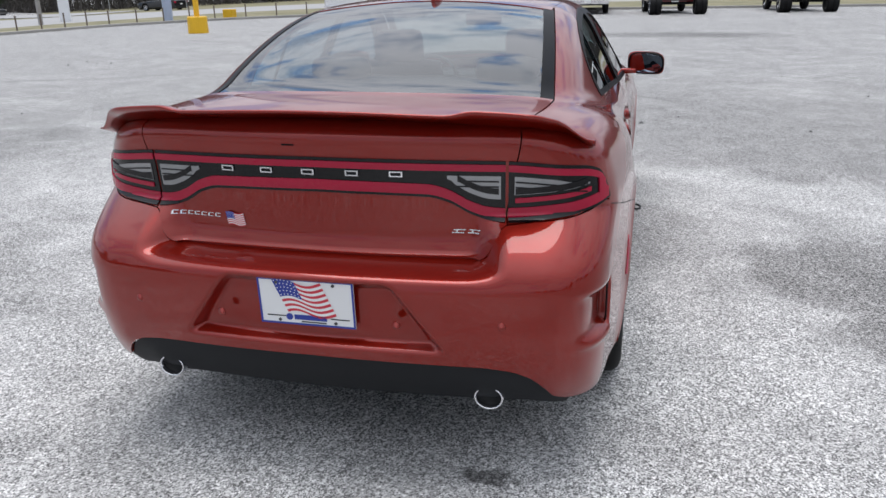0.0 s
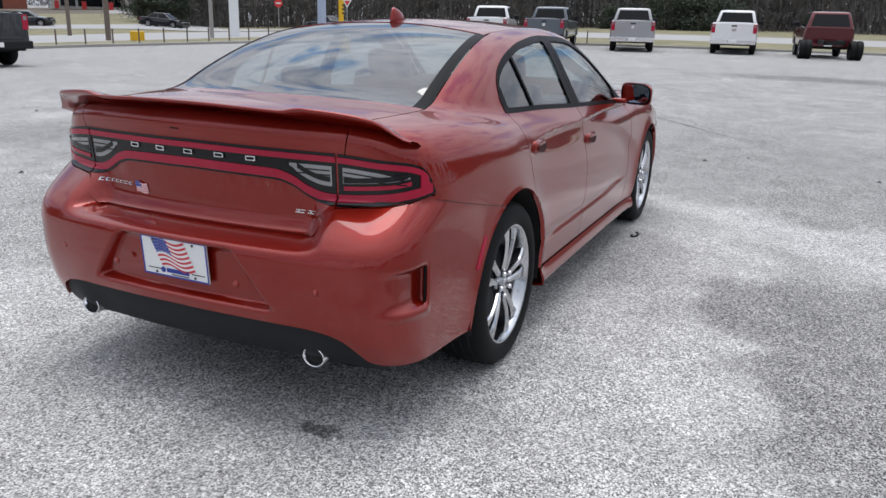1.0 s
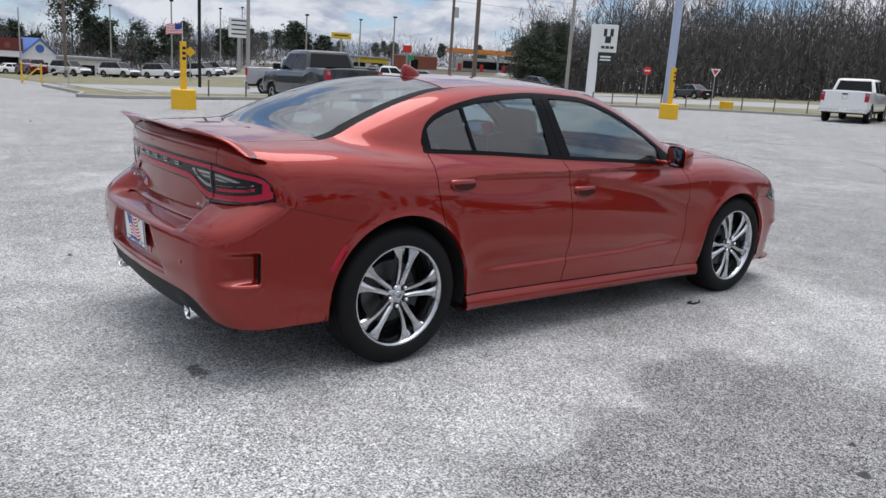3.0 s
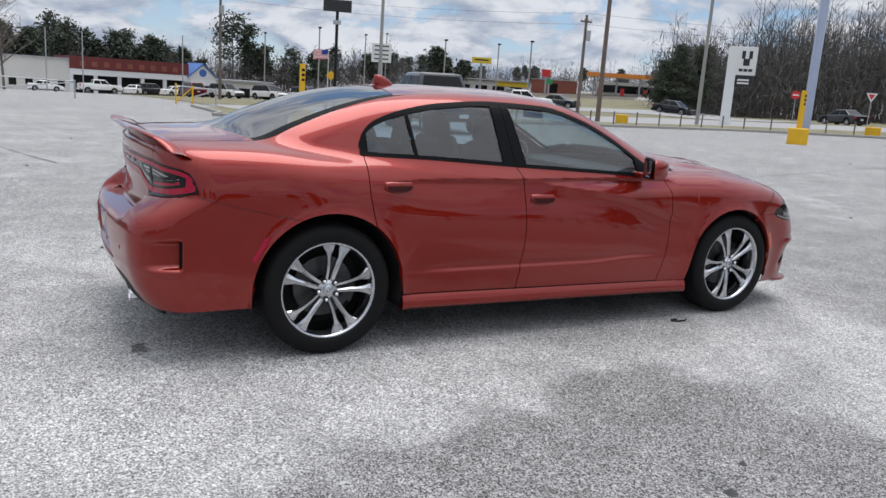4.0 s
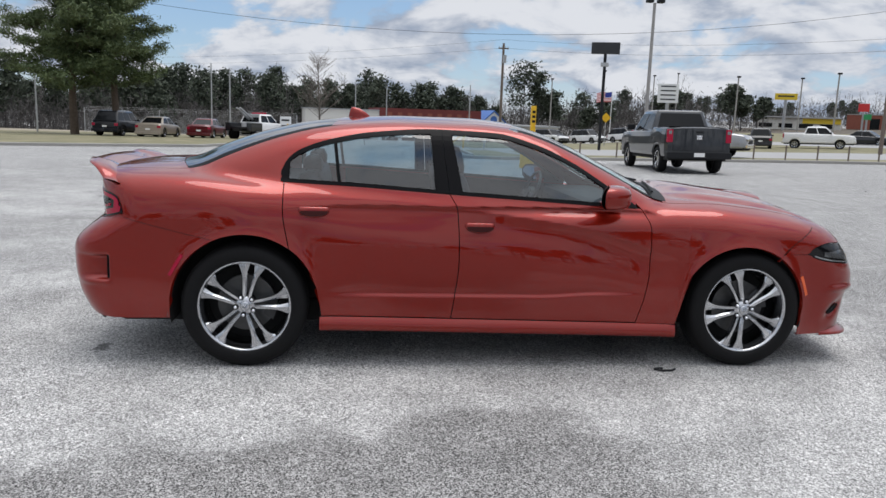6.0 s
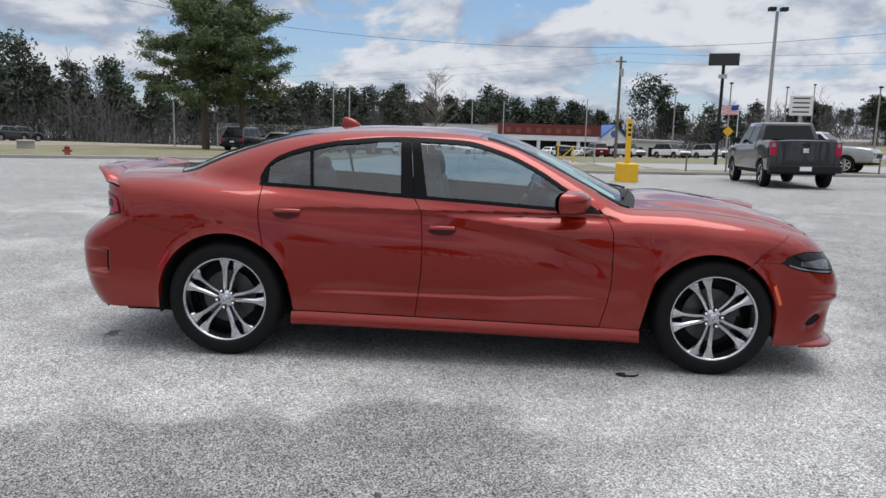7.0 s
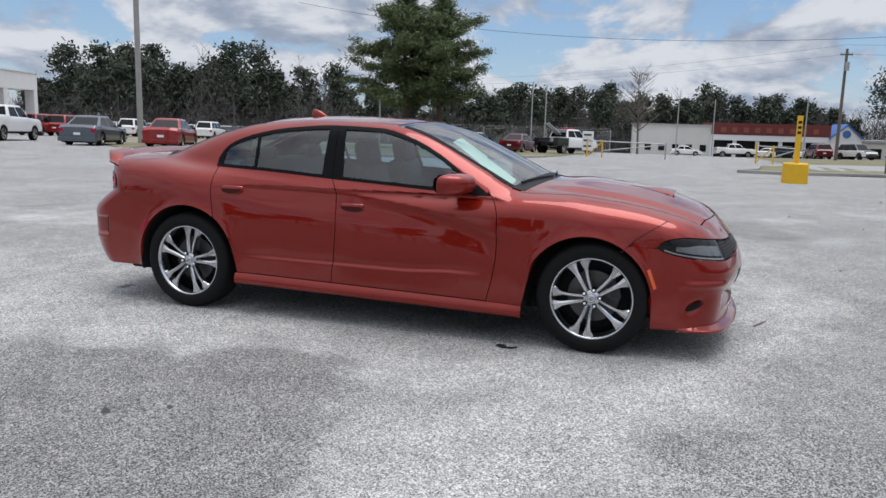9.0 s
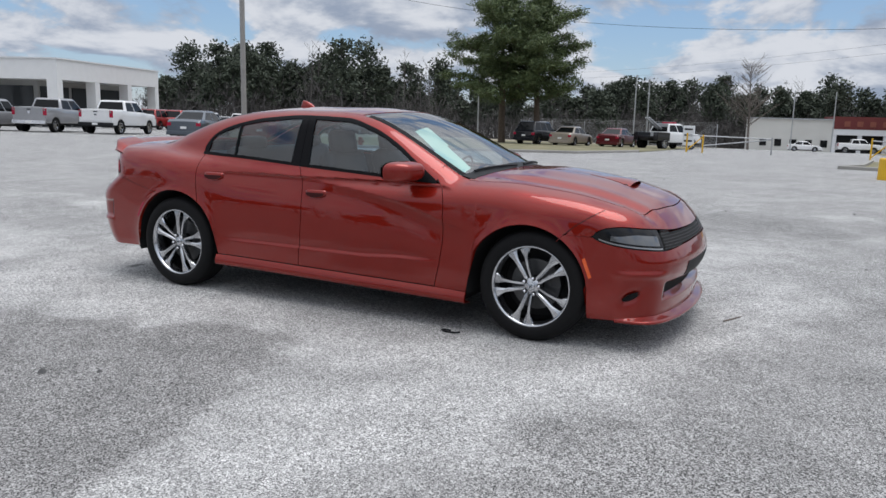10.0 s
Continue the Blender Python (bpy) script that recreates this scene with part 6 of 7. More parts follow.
put(vehicle("saloon", "sedan_car", "silver saloon in a far row", "car", SILVER_PAINT, FARLOT), (-68.9, -47.9, 108), (-66.7, -51.1, 108), (-64.4, -54.0, 108), (-61.9, -57.2, 108))
put(vehicle("suv", "estate_car", "red sport utility car in a far row", "car", RED_PAINT, FARLOT), (-48.1, -50.0, 106), (-45.9, -50.8, 106))
put(vehicle("saloon", "sedan_car", "dark saloon in a far row", "car", BLACK_PAINT, FARLOT), (-71.2, -46.2, 70), (-68.8, -46.2, 75), (-71.8, -56.0, 108))
YARD = "cars by the fenced yard"
put(vehicle("suv", "estate_car", "dark blue sport utility car by the yard fence", "car", BLACK_PAINT, YARD), (-53.5, -17.8, 80))
put(vehicle("saloon", "sedan_car", "beige saloon by the yard fence", "car", BEIGE_PAINT, YARD), (-54, -15.2, 84))
put(vehicle("saloon", "sedan_car", "maroon saloon by the yard fence", "car", MAROON_PAINT, YARD), (-56.5, -12.2, 84))
JEEPS = "white off-road cars in a row"
put(vehicle("suv", "off_road_car", "white off-road car with black top in a roadside row", "car", WHITE_PAINT, JEEPS, dark_bumper=True, cab_paint=BLACK_PAINT), (-92.6, 18.5, -58), (-91.5, 23.5, -58), (-90.7, 28.2, -58), (-90, 33, -58), (-94, 36.5, -58), (-99, 26, -58))
put(vehicle("suv", "estate_car", "maroon sport utility car near the workshop", "car", MAROON_PAINT), (-93.3, 14.6, 100))
SHOP = "cars in front of the workshop"
put(vehicle("pickup", "pickup_truck", "white pickup truck in front of the workshop", "pickup truck", WHITE_PAINT, SHOP), (-119, 6.5, 10), (-60, 40.0, -34))
put(vehicle("saloon", "sedan_car", "white saloon in front of the workshop", "car", WHITE_PAINT, SHOP), (-121, -.5, 5), (-121, 11.5, 60), (-118, 17, 20))
put(vehicle("saloon", "sedan_car", "dark saloon on the road", "car", BLACK_PAINT), (-44, 66, 80), (-68.5, 50.5, -51), (-112, 72, 40), (-59.5, 59.5, -75))
put(vehicle("suv", "estate_car", "black sport utility car by the road", "car", BLACK_PAINT), (-60, 34.5, 62), (-122, 14, 15))


def tow_truck():
    root = vehicle("pickup", "tow_truck", "white tow truck with a raised boom by the yard fence", "tow truck", WHITE_PAINT, bare_frame=True)
    bm = bmesh.new()
    tube(bm, (-.15, -.9, 1.4), (-.15, -2.7, 2.35), .10, .07)
    tube(bm, (.15, -.9, 1.4), (.15, -2.7, 2.35), .10, .07)
    box(bm, -.7, .7, -1.1, -.9, 1.3, 1.95, .03)
    part("boom", bm, GALV, root)
    for side in (-1, 1):
        block("tool_locker", root, BLACK_PAINT, side * .95 - .22, side * .95 + .22, -2.75, -1.3, .62, 1.25, .04)
    block("deck", root, BLACK_PAINT, -.74, .74, -2.8, -1.25, .80, .95, .02)
    block("light_bar", root, RED_LENS, -.6, .6, -.2, .05, 1.96, 2.08, .03)
    put(root, (-57.3, -8.4, 62))


tow_truck()

# ---- buildings ----
BRICK_RED = material("dark_red_cladding", (.14, .022, .02), rough=.6, wear=.15, wear_scale=1, grain=.08)
METAL_WALL = material("pale_metal_wall", (.62, .61, .57), rough=.6, wear=.10, wear_scale=.4, grain=.05, grain_scale=8)
BLUE_ROOF = material("blue_cladding", (.05, .14, .42), rough=.5, wear=.1)
ORANGE = material("orange_fascia", (.65, .22, .03), rough=.5, wear=.1)
BRICK = material("red_brick", (.24, .08, .055), rough=.9, grain=.2, grain_scale=5, wear=.15)
SIGN_RED = material("sign_red", (.60, .03, .03), rough=.4, wear=.05)
SIGN_YELLOW = material("sign_yellow", (.72, .52, .03), rough=.4, wear=.05)
SIGN_WHITE = material("sign_white", (.75, .76, .77), rough=.4, wear=.05)
SIGN_BLACK = material("sign_black", (.02, .021, .024), rough=.4, wear=.2)
SHOP_GLASS = material("showroom_glass", (.05, .055, .06), rough=.08, spec=.6)
BAY_SHADE = material("bay_shade", (.012, .013, .015), rough=.6)
BLUE_POLE = material("pale_blue_pole", (.38, .44, .58), rough=.5, wear=.1)


def workshop():
    """Long workshop: pale shed, bays under a dark red fascia, a blue gabled entrance, a low annexe. Local +x faces the lot."""
    m = Matrix.Translation((-131, 12, on_ground(-131, 5) - .15)) @ pose(0, 0, 0, 0, 0, 6)
    b = group_root("workshop_building", m, "long low workshop with open bays under a dark red fascia", "building")
    block("shed_wall", b, METAL_WALL, -16, 0, -21.5, -9, -.5, 5.1)
    block("shed_roof", b, GALV, -16.2, .2, -21.7, -8.9, 5.1, 5.3)
    for k in range(5):
        block("shed_window", b, FAR_GLASS, .0, .06, -19.5 + 2.2 * k, -18.5 + 2.2 * k, .9, 2.0)
    block("back_wall", b, METAL_WALL, -16, -3, -9, 9, -.5, 3.4)
    # near-black sheet over the back wall, painting the shade deep in the bays
    block("bay_shade_panel", b, BAY_SHADE, -3, -2.6, -9, 9, -.5, 3.3)
    for k in range(6):
        y = -8.8 + 3.5 * k
        block("pillar", b, SIGN_WHITE, -.4, .15, y - .28, y + .28, -.5, 2.9)
    block("beam", b, SIGN_WHITE, -3, .25, -9, 9, 2.9, 3.8)
    fascia = block("fascia", b, BRICK_RED, -15.8, .30, -9, 9, 3.8, 5.7)
    for k in range(9):
        block("fascia_panel", fascia, BRICK, .30, .36, -7.6 + 1.75 * k, -6.8 + 1.75 * k, 4.2, 5.0)
    block("entrance", b, SIGN_WHITE, -10, .4, 9, 13.6, -.5, 3.6)
    v = [(.45, 9, 3.6), (.45, 13.6, 3.6), (.45, 11.3, 5.7), (-8, 9, 3.6), (-8, 13.6, 3.6), (-8, 11.3, 5.7)]
    raw("gable", v, [(0, 1, 2), (5, 4, 3), (0, 3, 4, 1)], SIGN_WHITE, b, smooth=False)
    raw("gable_roof", [(.7, 8.7, 3.6), (.7, 11.3, 5.95), (-8, 11.3, 5.95), (-8, 8.7, 3.6), (.7, 13.9, 3.6), (-8, 13.9, 3.6), (.7, 8.7, 3.4), (.7, 11.3, 5.7), (.7, 13.9, 3.4)], [(0, 1, 2, 3), (1, 4, 5, 2), (0, 6, 7, 1), (1, 7, 8, 4)], BLUE_ROOF, b, smooth=False)
    bv, bf = lathe([(0, .5), (.62, .5), (.62, .44), (0, .44)], 24)
    raw("roundel", [(p[0], p[1] + 11.3, p[2] + 4.35) for p in bv], bf, BLUE_ROOF, b, smooth=False)
    block("entrance_door", b, FAR_GLASS, .4, .46, 10.2, 12.4, -.5, 2.3)
    block("annexe", b, METAL_WALL, -9, -1, 13.6, 24, -.5, 3.2)
    block("annexe_roof", b, GALV, -9.2, -.6, 13.5, 24.2, 3.2, 3.5)
    for k in range(3):
        block("annexe_window", b, FAR_GLASS, -1, -.94, 15 + 3 * k, 17 + 3 * k, .6, 2.2)


def showroom():
    """White showroom with a deep parapet carried on square columns; local x runs along its front, +y faces the lot."""
    m = Matrix(((-.916, -.402, 0, -35.8), (-.402, .916, 0, -50.8), (0, 0, 1, on_ground(-38, -53) - .1), (0, 0, 0, 1)))
    b = group_root("showroom_building", Matrix.Translation(m.translation), "white dealership showroom with columns and a deep parapet", "building")

    def wall(name, mat, x0, x1, y0, y1, z0, z1):
        bm = bmesh.new()
        box(bm, x0, x1, y0, y1, z0, z1)
        bmesh.ops.transform(bm, matrix=m.to_3x3().to_4x4(), verts=bm.verts)
        bmesh.ops.recalc_face_normals(bm, faces=bm.faces)
        return part(name, bm, mat, b)
    wall("parapet", WHITE, 0, 19, -22, 0, 3.85, 5.40)
    wall("parapet_cap", SIGN_WHITE, -.1, 19.1, -22.1, .1, 5.40, 5.50)
    for x in (0.0, 6.0, 12.1, 18.2):
        wall("column", WHITE, x, x + .8, -.85, -.02, -.4, 3.85)
    for y in (-6.5, -12.5, -18.5):
        wall("column", WHITE, .02, .8, y - .8, y, -.4, 3.85)
    # the wall's grey has the shade behind the columns mixed into its colour
    wall("inner_wall", material("shaded_plaster", (.35, .35, .34), rough=.8, wear=.1), 3.5, 18.5, -22, -3.6, -.4, 3.85)
    for k in range(3):
        wall("shop_window", SHOP_GLASS, 3.8 + 5 * k, 8.2 + 5 * k, -3.6, -3.52, .0, 3.4)
    for k in range(3):
        wall("shop_window", SHOP_GLASS, 3.42, 3.5, -9 - 6 * k, -4 - 6 * k, .0, 3.4)


def filling_station():
    x, y = -148, 129
    m = Matrix.Translation((x, y, on_ground(x, y))) @ pose(0, 0, 0, 0, 0, -40)
    b = group_root("filling_station", m, "filling station canopy with an orange fascia on columns", "building")
    block("canopy", b, SIGN_WHITE, -6, 6, -10, 12, 4.3, 4.7)
    block("fascia", b, ORANGE, 6, 6.1, -10, 12, 4.2, 5.2)
    block("fascia", b, ORANGE, -6, 6.1, -10.1, -10, 4.2, 5.2)
    for k in range(4):
        block("column", b, GALV, 3, 3.5, -8.5 + 5.5 * k, -8 + 5.5 * k, 0, 4.3)
        block("pump", b, SIGN_RED, 2.6, 3.9, -7.2 + 5.5 * k, -6.3 + 5.5 * k, 0, 1.7)
    block("kiosk", b, METAL_WALL, -13, -8, -8, 10, 0, 3.4)
    block("kiosk_window", b, FAR_GLASS, -8, -7.95, -6, 8, .7, 2.6)
    s = group_root("shop_building", Matrix.Translation((-166, 104, on_ground(-166, 104))) @ pose(0, 0, 0, 0, 0, -35), "low roadside shop with a yellow fascia", "building")
    block("wall", s, METAL_WALL, -8, 0, -12, 6, 0, 2.6)
    block("fascia", s, SIGN_YELLOW, 0, .2, -2, 6, 1.5, 2.7)
    block("roof", s, GALV, -8.3, .8, -12.4, 6.3, 2.7, 3.0)
    for k in range(4):
        block("shop_window", s, FAR_GLASS, 0, .05, -11.5 + 4.4 * k, -8.5 + 4.4 * k, .4, 1.4)
    h = group_root("brick_building", Matrix.Translation((-168, 121, on_ground(-168, 121))) @ pose(0, 0, 0, 0, 0, -38), "flat-roofed red brick building across the road", "building")
    block("wall", h, BRICK, -8, 0, -6, 6, 0, 3.4)
    block("parapet", h, CONCRETE, -8.1, .1, -6.1, 6.1, 3.4, 3.6)
    block("door", h, FAR_GLASS, 0, .05, -1, 1, 0, 2.6)


workshop()
showroom()
filling_station()


# ---- posts, poles and signs ----
def bollard(x, y):
    """Yellow concrete-filled drum with a tall hollow post standing in it."""
    b = group_root("yellow_bollard", Matrix.Translation((x, y, on_ground(x, y))), "yellow painted drum bollard with a tall post", "bollard")
    v, f = lathe([(0, .60), (.33, .60), (.36, .57), (.37, .0), (0, 0)], 28, "z")
    raw("drum", v, f, YELLOW, b, smooth=False)
    bm = bmesh.new()
    box(bm, -.075, .075, -.075, .075, .60, 1.98, .01)
    p = part("post", bm, YELLOW, b)
    for k in range(3):
        bm = bmesh.new()
        box(bm, .074, .080, -.05, .05, 1.45 + .15 * k, 1.53 + .15 * k)
        part("marking", bm, BLACK_PLASTIC, p)


bollard(-19.4, 4.75)
bollard(-15.0, 22.6)


def yellow_block(x, y):
    bm = bmesh.new()
    box(bm, -.27, .27, -.27, .27, 0, .52, .04)
    o = part("yellow_block", bm, YELLOW)
    o.location = (x, y, on_ground(x, y))
    tagged(o, "yellow painted concrete base block on the verge", "bollard", "yellow blocks along the verge")


for p in ((-31.5, 28.2), (-20.4, 35.2)):
    yellow_block(*p)


def pole(name, label, category, x, y, h, r0, r1, mat, head=None, cross=False, lean=0.0):
    p = group_root(name, Matrix.Translation((x, y, on_ground(x, y))), label, category)
    bm = bmesh.new()
    tube(bm, (0, 0, -.4), (lean, 0, h), r0, r1, 12)
    part("shaft", bm, mat, p)
    if cross:
        bm = bmesh.new()
        box(bm, -.06 + lean, .06 + lean, -.50, .50, h - .55, h - .43)
        part("crossarm", bm, WOOD_POLE, p)
        for k in (-.44, -.18, .18, .44):
            bm = bmesh.new()
            tube(bm, (lean, k, h - .43), (lean, k, h - .28), .035, .025, 8)
            part("insulator", bm, GALV, p)
        bm = bmesh.new()
        tube(bm, (lean + .28, .1, h - 1.9), (lean + .28, .1, h - 1.15), .18, .18, 14)
        part("transformer", bm, GALV, p)
    if head:
        for dy in ((-.35, .35) if head == "twin" else (.0,)):
            bm = bmesh.new()
            box(bm, -.12 + lean, .32 + lean, dy - .2, dy + .2, h, h + .22, .03, Matrix.Translation((0, 0, 0)))
            part("lamp_head", bm, BLACK_PLASTIC, p)
    return p


pole("light_pole", "grey lot lamp pole with a floodlight head", "lamp post", -32.2, 35.0, 8.1, .13, .10, POLE_GREY, "single")
pole("wooden_pole", "weathered wooden pole at the lot's edge", "pole", -33.0, 27.6, 7.5, .15, .12, WOOD_POLE)
pole("utility_pole", "wooden utility pole with crossarm and transformer", "utility pole", -44.3, 34.7, 7.6, .14, .10, WOOD_POLE, cross=True)
pole("utility_pole", "wooden utility pole with crossarm and transformer", "utility pole", -72, 13.4, 9.8, .16, .11, WOOD_POLE, cross=True)
pole("light_pole", "grey lot lamp pole with twin floodlights", "lamp post", -42.9, 17.4, 9.2, .13, .09, POLE_GREY, "twin")
pole("light_pole", "tall grey lamp pole by the car rows", "lamp post", -32.4, -29.5, 10.5, .17, .15, POLE_GREY, "twin")
for x, y, h in ((-86.6, 58.3, 8.0), (-106, 65, 8.4), (-125, 49.5, 10.1), (-104, 34, 10), (-118, 30, 10), (-96, 50, 8), (-140, 60, 11)):
    pole("street_lamp", "thin distant street lamp with a flat head", "street lamp", x, y, h, .12, .09, POLE_GREY, "single")
for x, y, h in ((-60, -26, 6.5), (-74, -15, 7), (-88, -1, 6.5), (-97, 3, 7), (-66, -12, 6), (-84, 12, 6.5)):
    pole("yard_pole", "thin pale pole by the yard", "pole", x, y, h, .07, .06, GALV)
pole("blue_pole", "thick pale blue sign pole at the lot's edge", "pole", -23.0, 33.4, 9.0, .24, .22, BLUE_POLE)


def pylon_sign():
    x, y = -33.6, 40.2
    s = group_root("pylon_sign", Matrix.Translation((x, y, on_ground(x, y) - .55)) @ pose(0, 0, 0, 0, 0, -56) @ Matrix.Scale(1.14, 4), "white pylon sign with a square panel and black lower board", "sign")
    block("pylon", s, SIGN_WHITE, -.12, .12, -1.0, -.45, -.3, 5.1, .02)
    panel = block("sign_panel", s, SIGN_WHITE, -.10, .14, -.45, .62, 3.45, 5.1, .03)
    bm = bmesh.new()
    for sx in (-1, 1):
        box(bm, .14, .152, .08 + sx * .20 - .10, .08 + sx * .20 + .10, 4.40, 4.85, .0)
    box(bm, .14, .152, -.10, .26, 4.00, 4.40)
    part("emblem", bm, SIGN_BLACK, panel)
    bm = bmesh.new()
    for k in range(3):
        box(bm, .14, .152, -.30 + .27 * k, -.08 + .27 * k, 3.66, 3.82)
    part("lettering_bar", bm, SIGN_BLACK, panel)
    low = block("lower_board", s, SIGN_BLACK, -.08, .12, -.45, .55, 2.75, 3.40, .02)
    bm = bmesh.new()
    box(bm, .12, .13, -.30, .35, 3.12, 3.22)
    box(bm, .12, .13, -.30, .35, 2.94, 3.03)
    part("lettering_bar", bm, SIGN_WHITE, low)


def board_sign():
    x, y = -45.5, 15.3
    s = group_root("board_sign", Matrix.Translation((x, y, on_ground(x, y))) @ pose(0, 0, 0, 0, 0, -22), "black rectangular board on a tall steel pole", "sign")
    bm = bmesh.new()
    tube(bm, (0, 0, -.3), (0, 0, 6.6), .10, .10, 12)
    part("pole", bm, BLACK_PLASTIC, s)
    block("board", s, SIGN_BLACK, -.12, .12, -.92, .92, 6.3, 7.05, .03)
    block("bracket", s, GALV, -.15, .15, -.25, .25, 5.5, 5.75)


def roadside_sign(name, label, x, y, turn, h, w, hh, mat, bars=0, pole_r=.12):
    s = group_root(name, Matrix.Translation((x, y, on_ground(x, y))) @ pose(0, 0, 0, 0, 0, turn), label, "sign")
    bm = bmesh.new()
    tube(bm, (0, 0, -.3), (0, 0, h - hh), pole_r, pole_r, 10)
    part("pole", bm, GALV, s)
    p = block("board", s, mat, -.15, .15, -w / 2, w / 2, h - hh, h, .03)
    for k in range(bars):
        block("lettering_bar", p, SIGN_BLACK, .15, .17, -w * .36, w * .36, h - hh * (k + .75) / (bars + .4), h - hh * (k + .45) / (bars + .4))


pylon_sign()
board_sign()
roadside_sign("roadside_sign", "yellow roadside sign on a pole across the road", -159, 93, -30, 8.1, 4.6, 1.4, SIGN_YELLOW, 1, .3)
roadside_sign("roadside_sign", "red and orange roadside sign across the road", -142, 100, -35, 5.6, 2.0, 1.6, SIGN_RED, 0, .2)
roadside_sign("roadside_sign", "green price sign across the road", -141.6, 100.6, -35, 3.5, 1.6, 1.1, material("sign_green", (.03, .30, .10), rough=.4, wear=.05), 0, .2)
roadside_sign("roadside_sign", "red roadside sign across the road", -152, 83, -30, 5.2, 1.6, 2.2, SIGN_RED, 1, .2)
roadside_sign("roadside_sign", "tall grey-white notice board on a pole", -104, 43.6, -22, 7.6, 2.9, 2.7, SIGN_WHITE, 4, .25)


def plate_sign(x, y, h, sides, r, mat, turn, spin, label):
    s = group_root("road_sign", Matrix.Translation((x, y, on_ground(x, y))) @ pose(0, 0, 0, 0, 0, turn), label, "sign")
    bm = bmesh.new()
    tube(bm, (0, 0, -.3), (0, 0, h + r * .5), .04, .04, 8)
    part("post", bm, GALV, s)
    bm = bmesh.new()
    bmesh.ops.create_cone(bm, cap_ends=True, segments=sides, radius1=r, radius2=r, depth=.03, matrix=pose(0, -.06, h, 90, 0, 0) @ pose(0, 0, 0, 0, 0, spin))
    p = part("plate", bm, mat, s)
    if sides == 3:
        bm = bmesh.new()
        bmesh.ops.create_cone(bm, cap_ends=True, segments=3, radius1=r * .6, radius2=r * .6, depth=.01, matrix=pose(0, -.082, h, 90, 0, 0) @ pose(0, 0, 0, 0, 0, spin))
        part("border", bm, SIGN_RED, p)
    else:
        bm = bmesh.new()
        box(bm, -r * .6, r * .6, -.085, -.076, h - r * .16, h + r * .16)
        part("lettering_bar", bm, SIGN_WHITE, p)


plate_sign(-53.5, 71.0, 2.85, 8, .48, SIGN_RED, 38, 22.5, "small red eight-sided road sign on a thin post")
plate_sign(-41.2, 65.7, 2.75, 3, .55, SIGN_WHITE, 32, 180, "small white triangular road sign on a thin post")
roadside_sign("notice_board", "white notice board by the yard gate", -50.5, -5.8, 0, 1.75, .75, 1.35, SIGN_WHITE, 3, .04)


def diamond_sign(x, y):
    s = group_root("road_sign", Matrix.Translation((x, y, on_ground(x, y))) @ pose(0, 0, 0, 0, 0, -10), "yellow diamond warning sign on a thin post", "sign")
    bm = bmesh.new()
    tube(bm, (0, 0, -.3), (0, 0, 2.9), .035, .035, 8)
    part("post", bm, GALV, s)
    bm = bmesh.new()
    bmesh.ops.create_cone(bm, cap_ends=True, segments=4, radius1=.46, radius2=.46, depth=.03, matrix=pose(.05, 0, 2.6, 90, 0, 90))
    part("plate", bm, YELLOW, s)


diamond_sign(-65.1, 22.0)


def flagpole(x, y, h, w):
    """A pole with a striped flag flying from its top."""
    s = group_root("flagpole", Matrix.Translation((x, y, on_ground(x, y))), "white flagpole with a striped national flag flying", "flagpole")
    bm = bmesh.new()
    tube(bm, (0, 0, -.3), (0, 0, h), .06, .04, 10)
    part("pole", bm, WHITE, s)
    f = new("flag")
    f.parent = s
    hgt = w * .55
    u = np.linspace(0, 1, 15)

    def cloth(u0, u1, v0, v1, off):
        uu = u0 + (u1 - u0) * u
        yy = -.05 - uu * w * .93
        xx = .16 * np.sin(uu * 8.5) + off
        drop = .22 * uu * hgt + .05 * np.sin(uu * 7)
        return sheet(np.stack([np.stack([xx, yy, h - .1 - drop - v * hgt], -1) for v in (v0, v1)], 1), .004)
    for k in range(13):
        raw("stripe", *cloth(0, 1, k / 13, (k + 1) / 13, 0), FLAG_RED if k % 2 == 0 else WHITE, f)
    raw("canton", *cloth(0, .42, 0, 7 / 13, .012), FLAG_BLUE, f)


flagpole(-99.7, 33.9, 7.0, 2.3)


def yellow_gate(x, y, turn, span):
    g = group_root("yellow_gate", Matrix.Translation((x, y, on_ground(x, y))) @ pose(0, 0, 0, 0, 0, turn), "weathered steel tube gate with yellow end posts across the drive", "gate")
    for a, b, nm in (((0, 0, -.2), (0, 0, 1.25), "post"), ((0, 1.0, -.2), (0, 1.0, 1.15), "post"), ((0, 0, 1.1), (0, span, 1.0), "rail"), ((0, 0, .1), (0, 1.0, 1.05), "brace"), ((0, 1.0, .45), (0, span, .95), "rail"), ((0, span, -.2), (0, span, 1.1), "post")):
        bm = bmesh.new()
        tube(bm, a, b, .05 if nm == "post" else .035, .05 if nm == "post" else .035, 10)
        part(nm, bm, GALV if nm == "rail" or a[1] == span else YELLOW, g)


def drain_box(x, y):
    """A squat round concrete inlet with a flat lid, standing in the grass."""
    d = group_root("drain_inlet", Matrix.Translation((x, y, on_ground(x, y))), "squat round concrete drain inlet in the grass", "drain")
    v, f = lathe([(0, .42), (.42, .42), (.44, .40), (.46, -.1), (0, -.1)], 24, "z")
    raw("shaft", v, f, CONCRETE, d, smooth=False)
    v, f = lathe([(0, .52), (.46, .51), (.49, .48), (.49, .42), (0, .42)], 24, "z")
    raw("lid", v, f, CONCRETE, d, smooth=False)


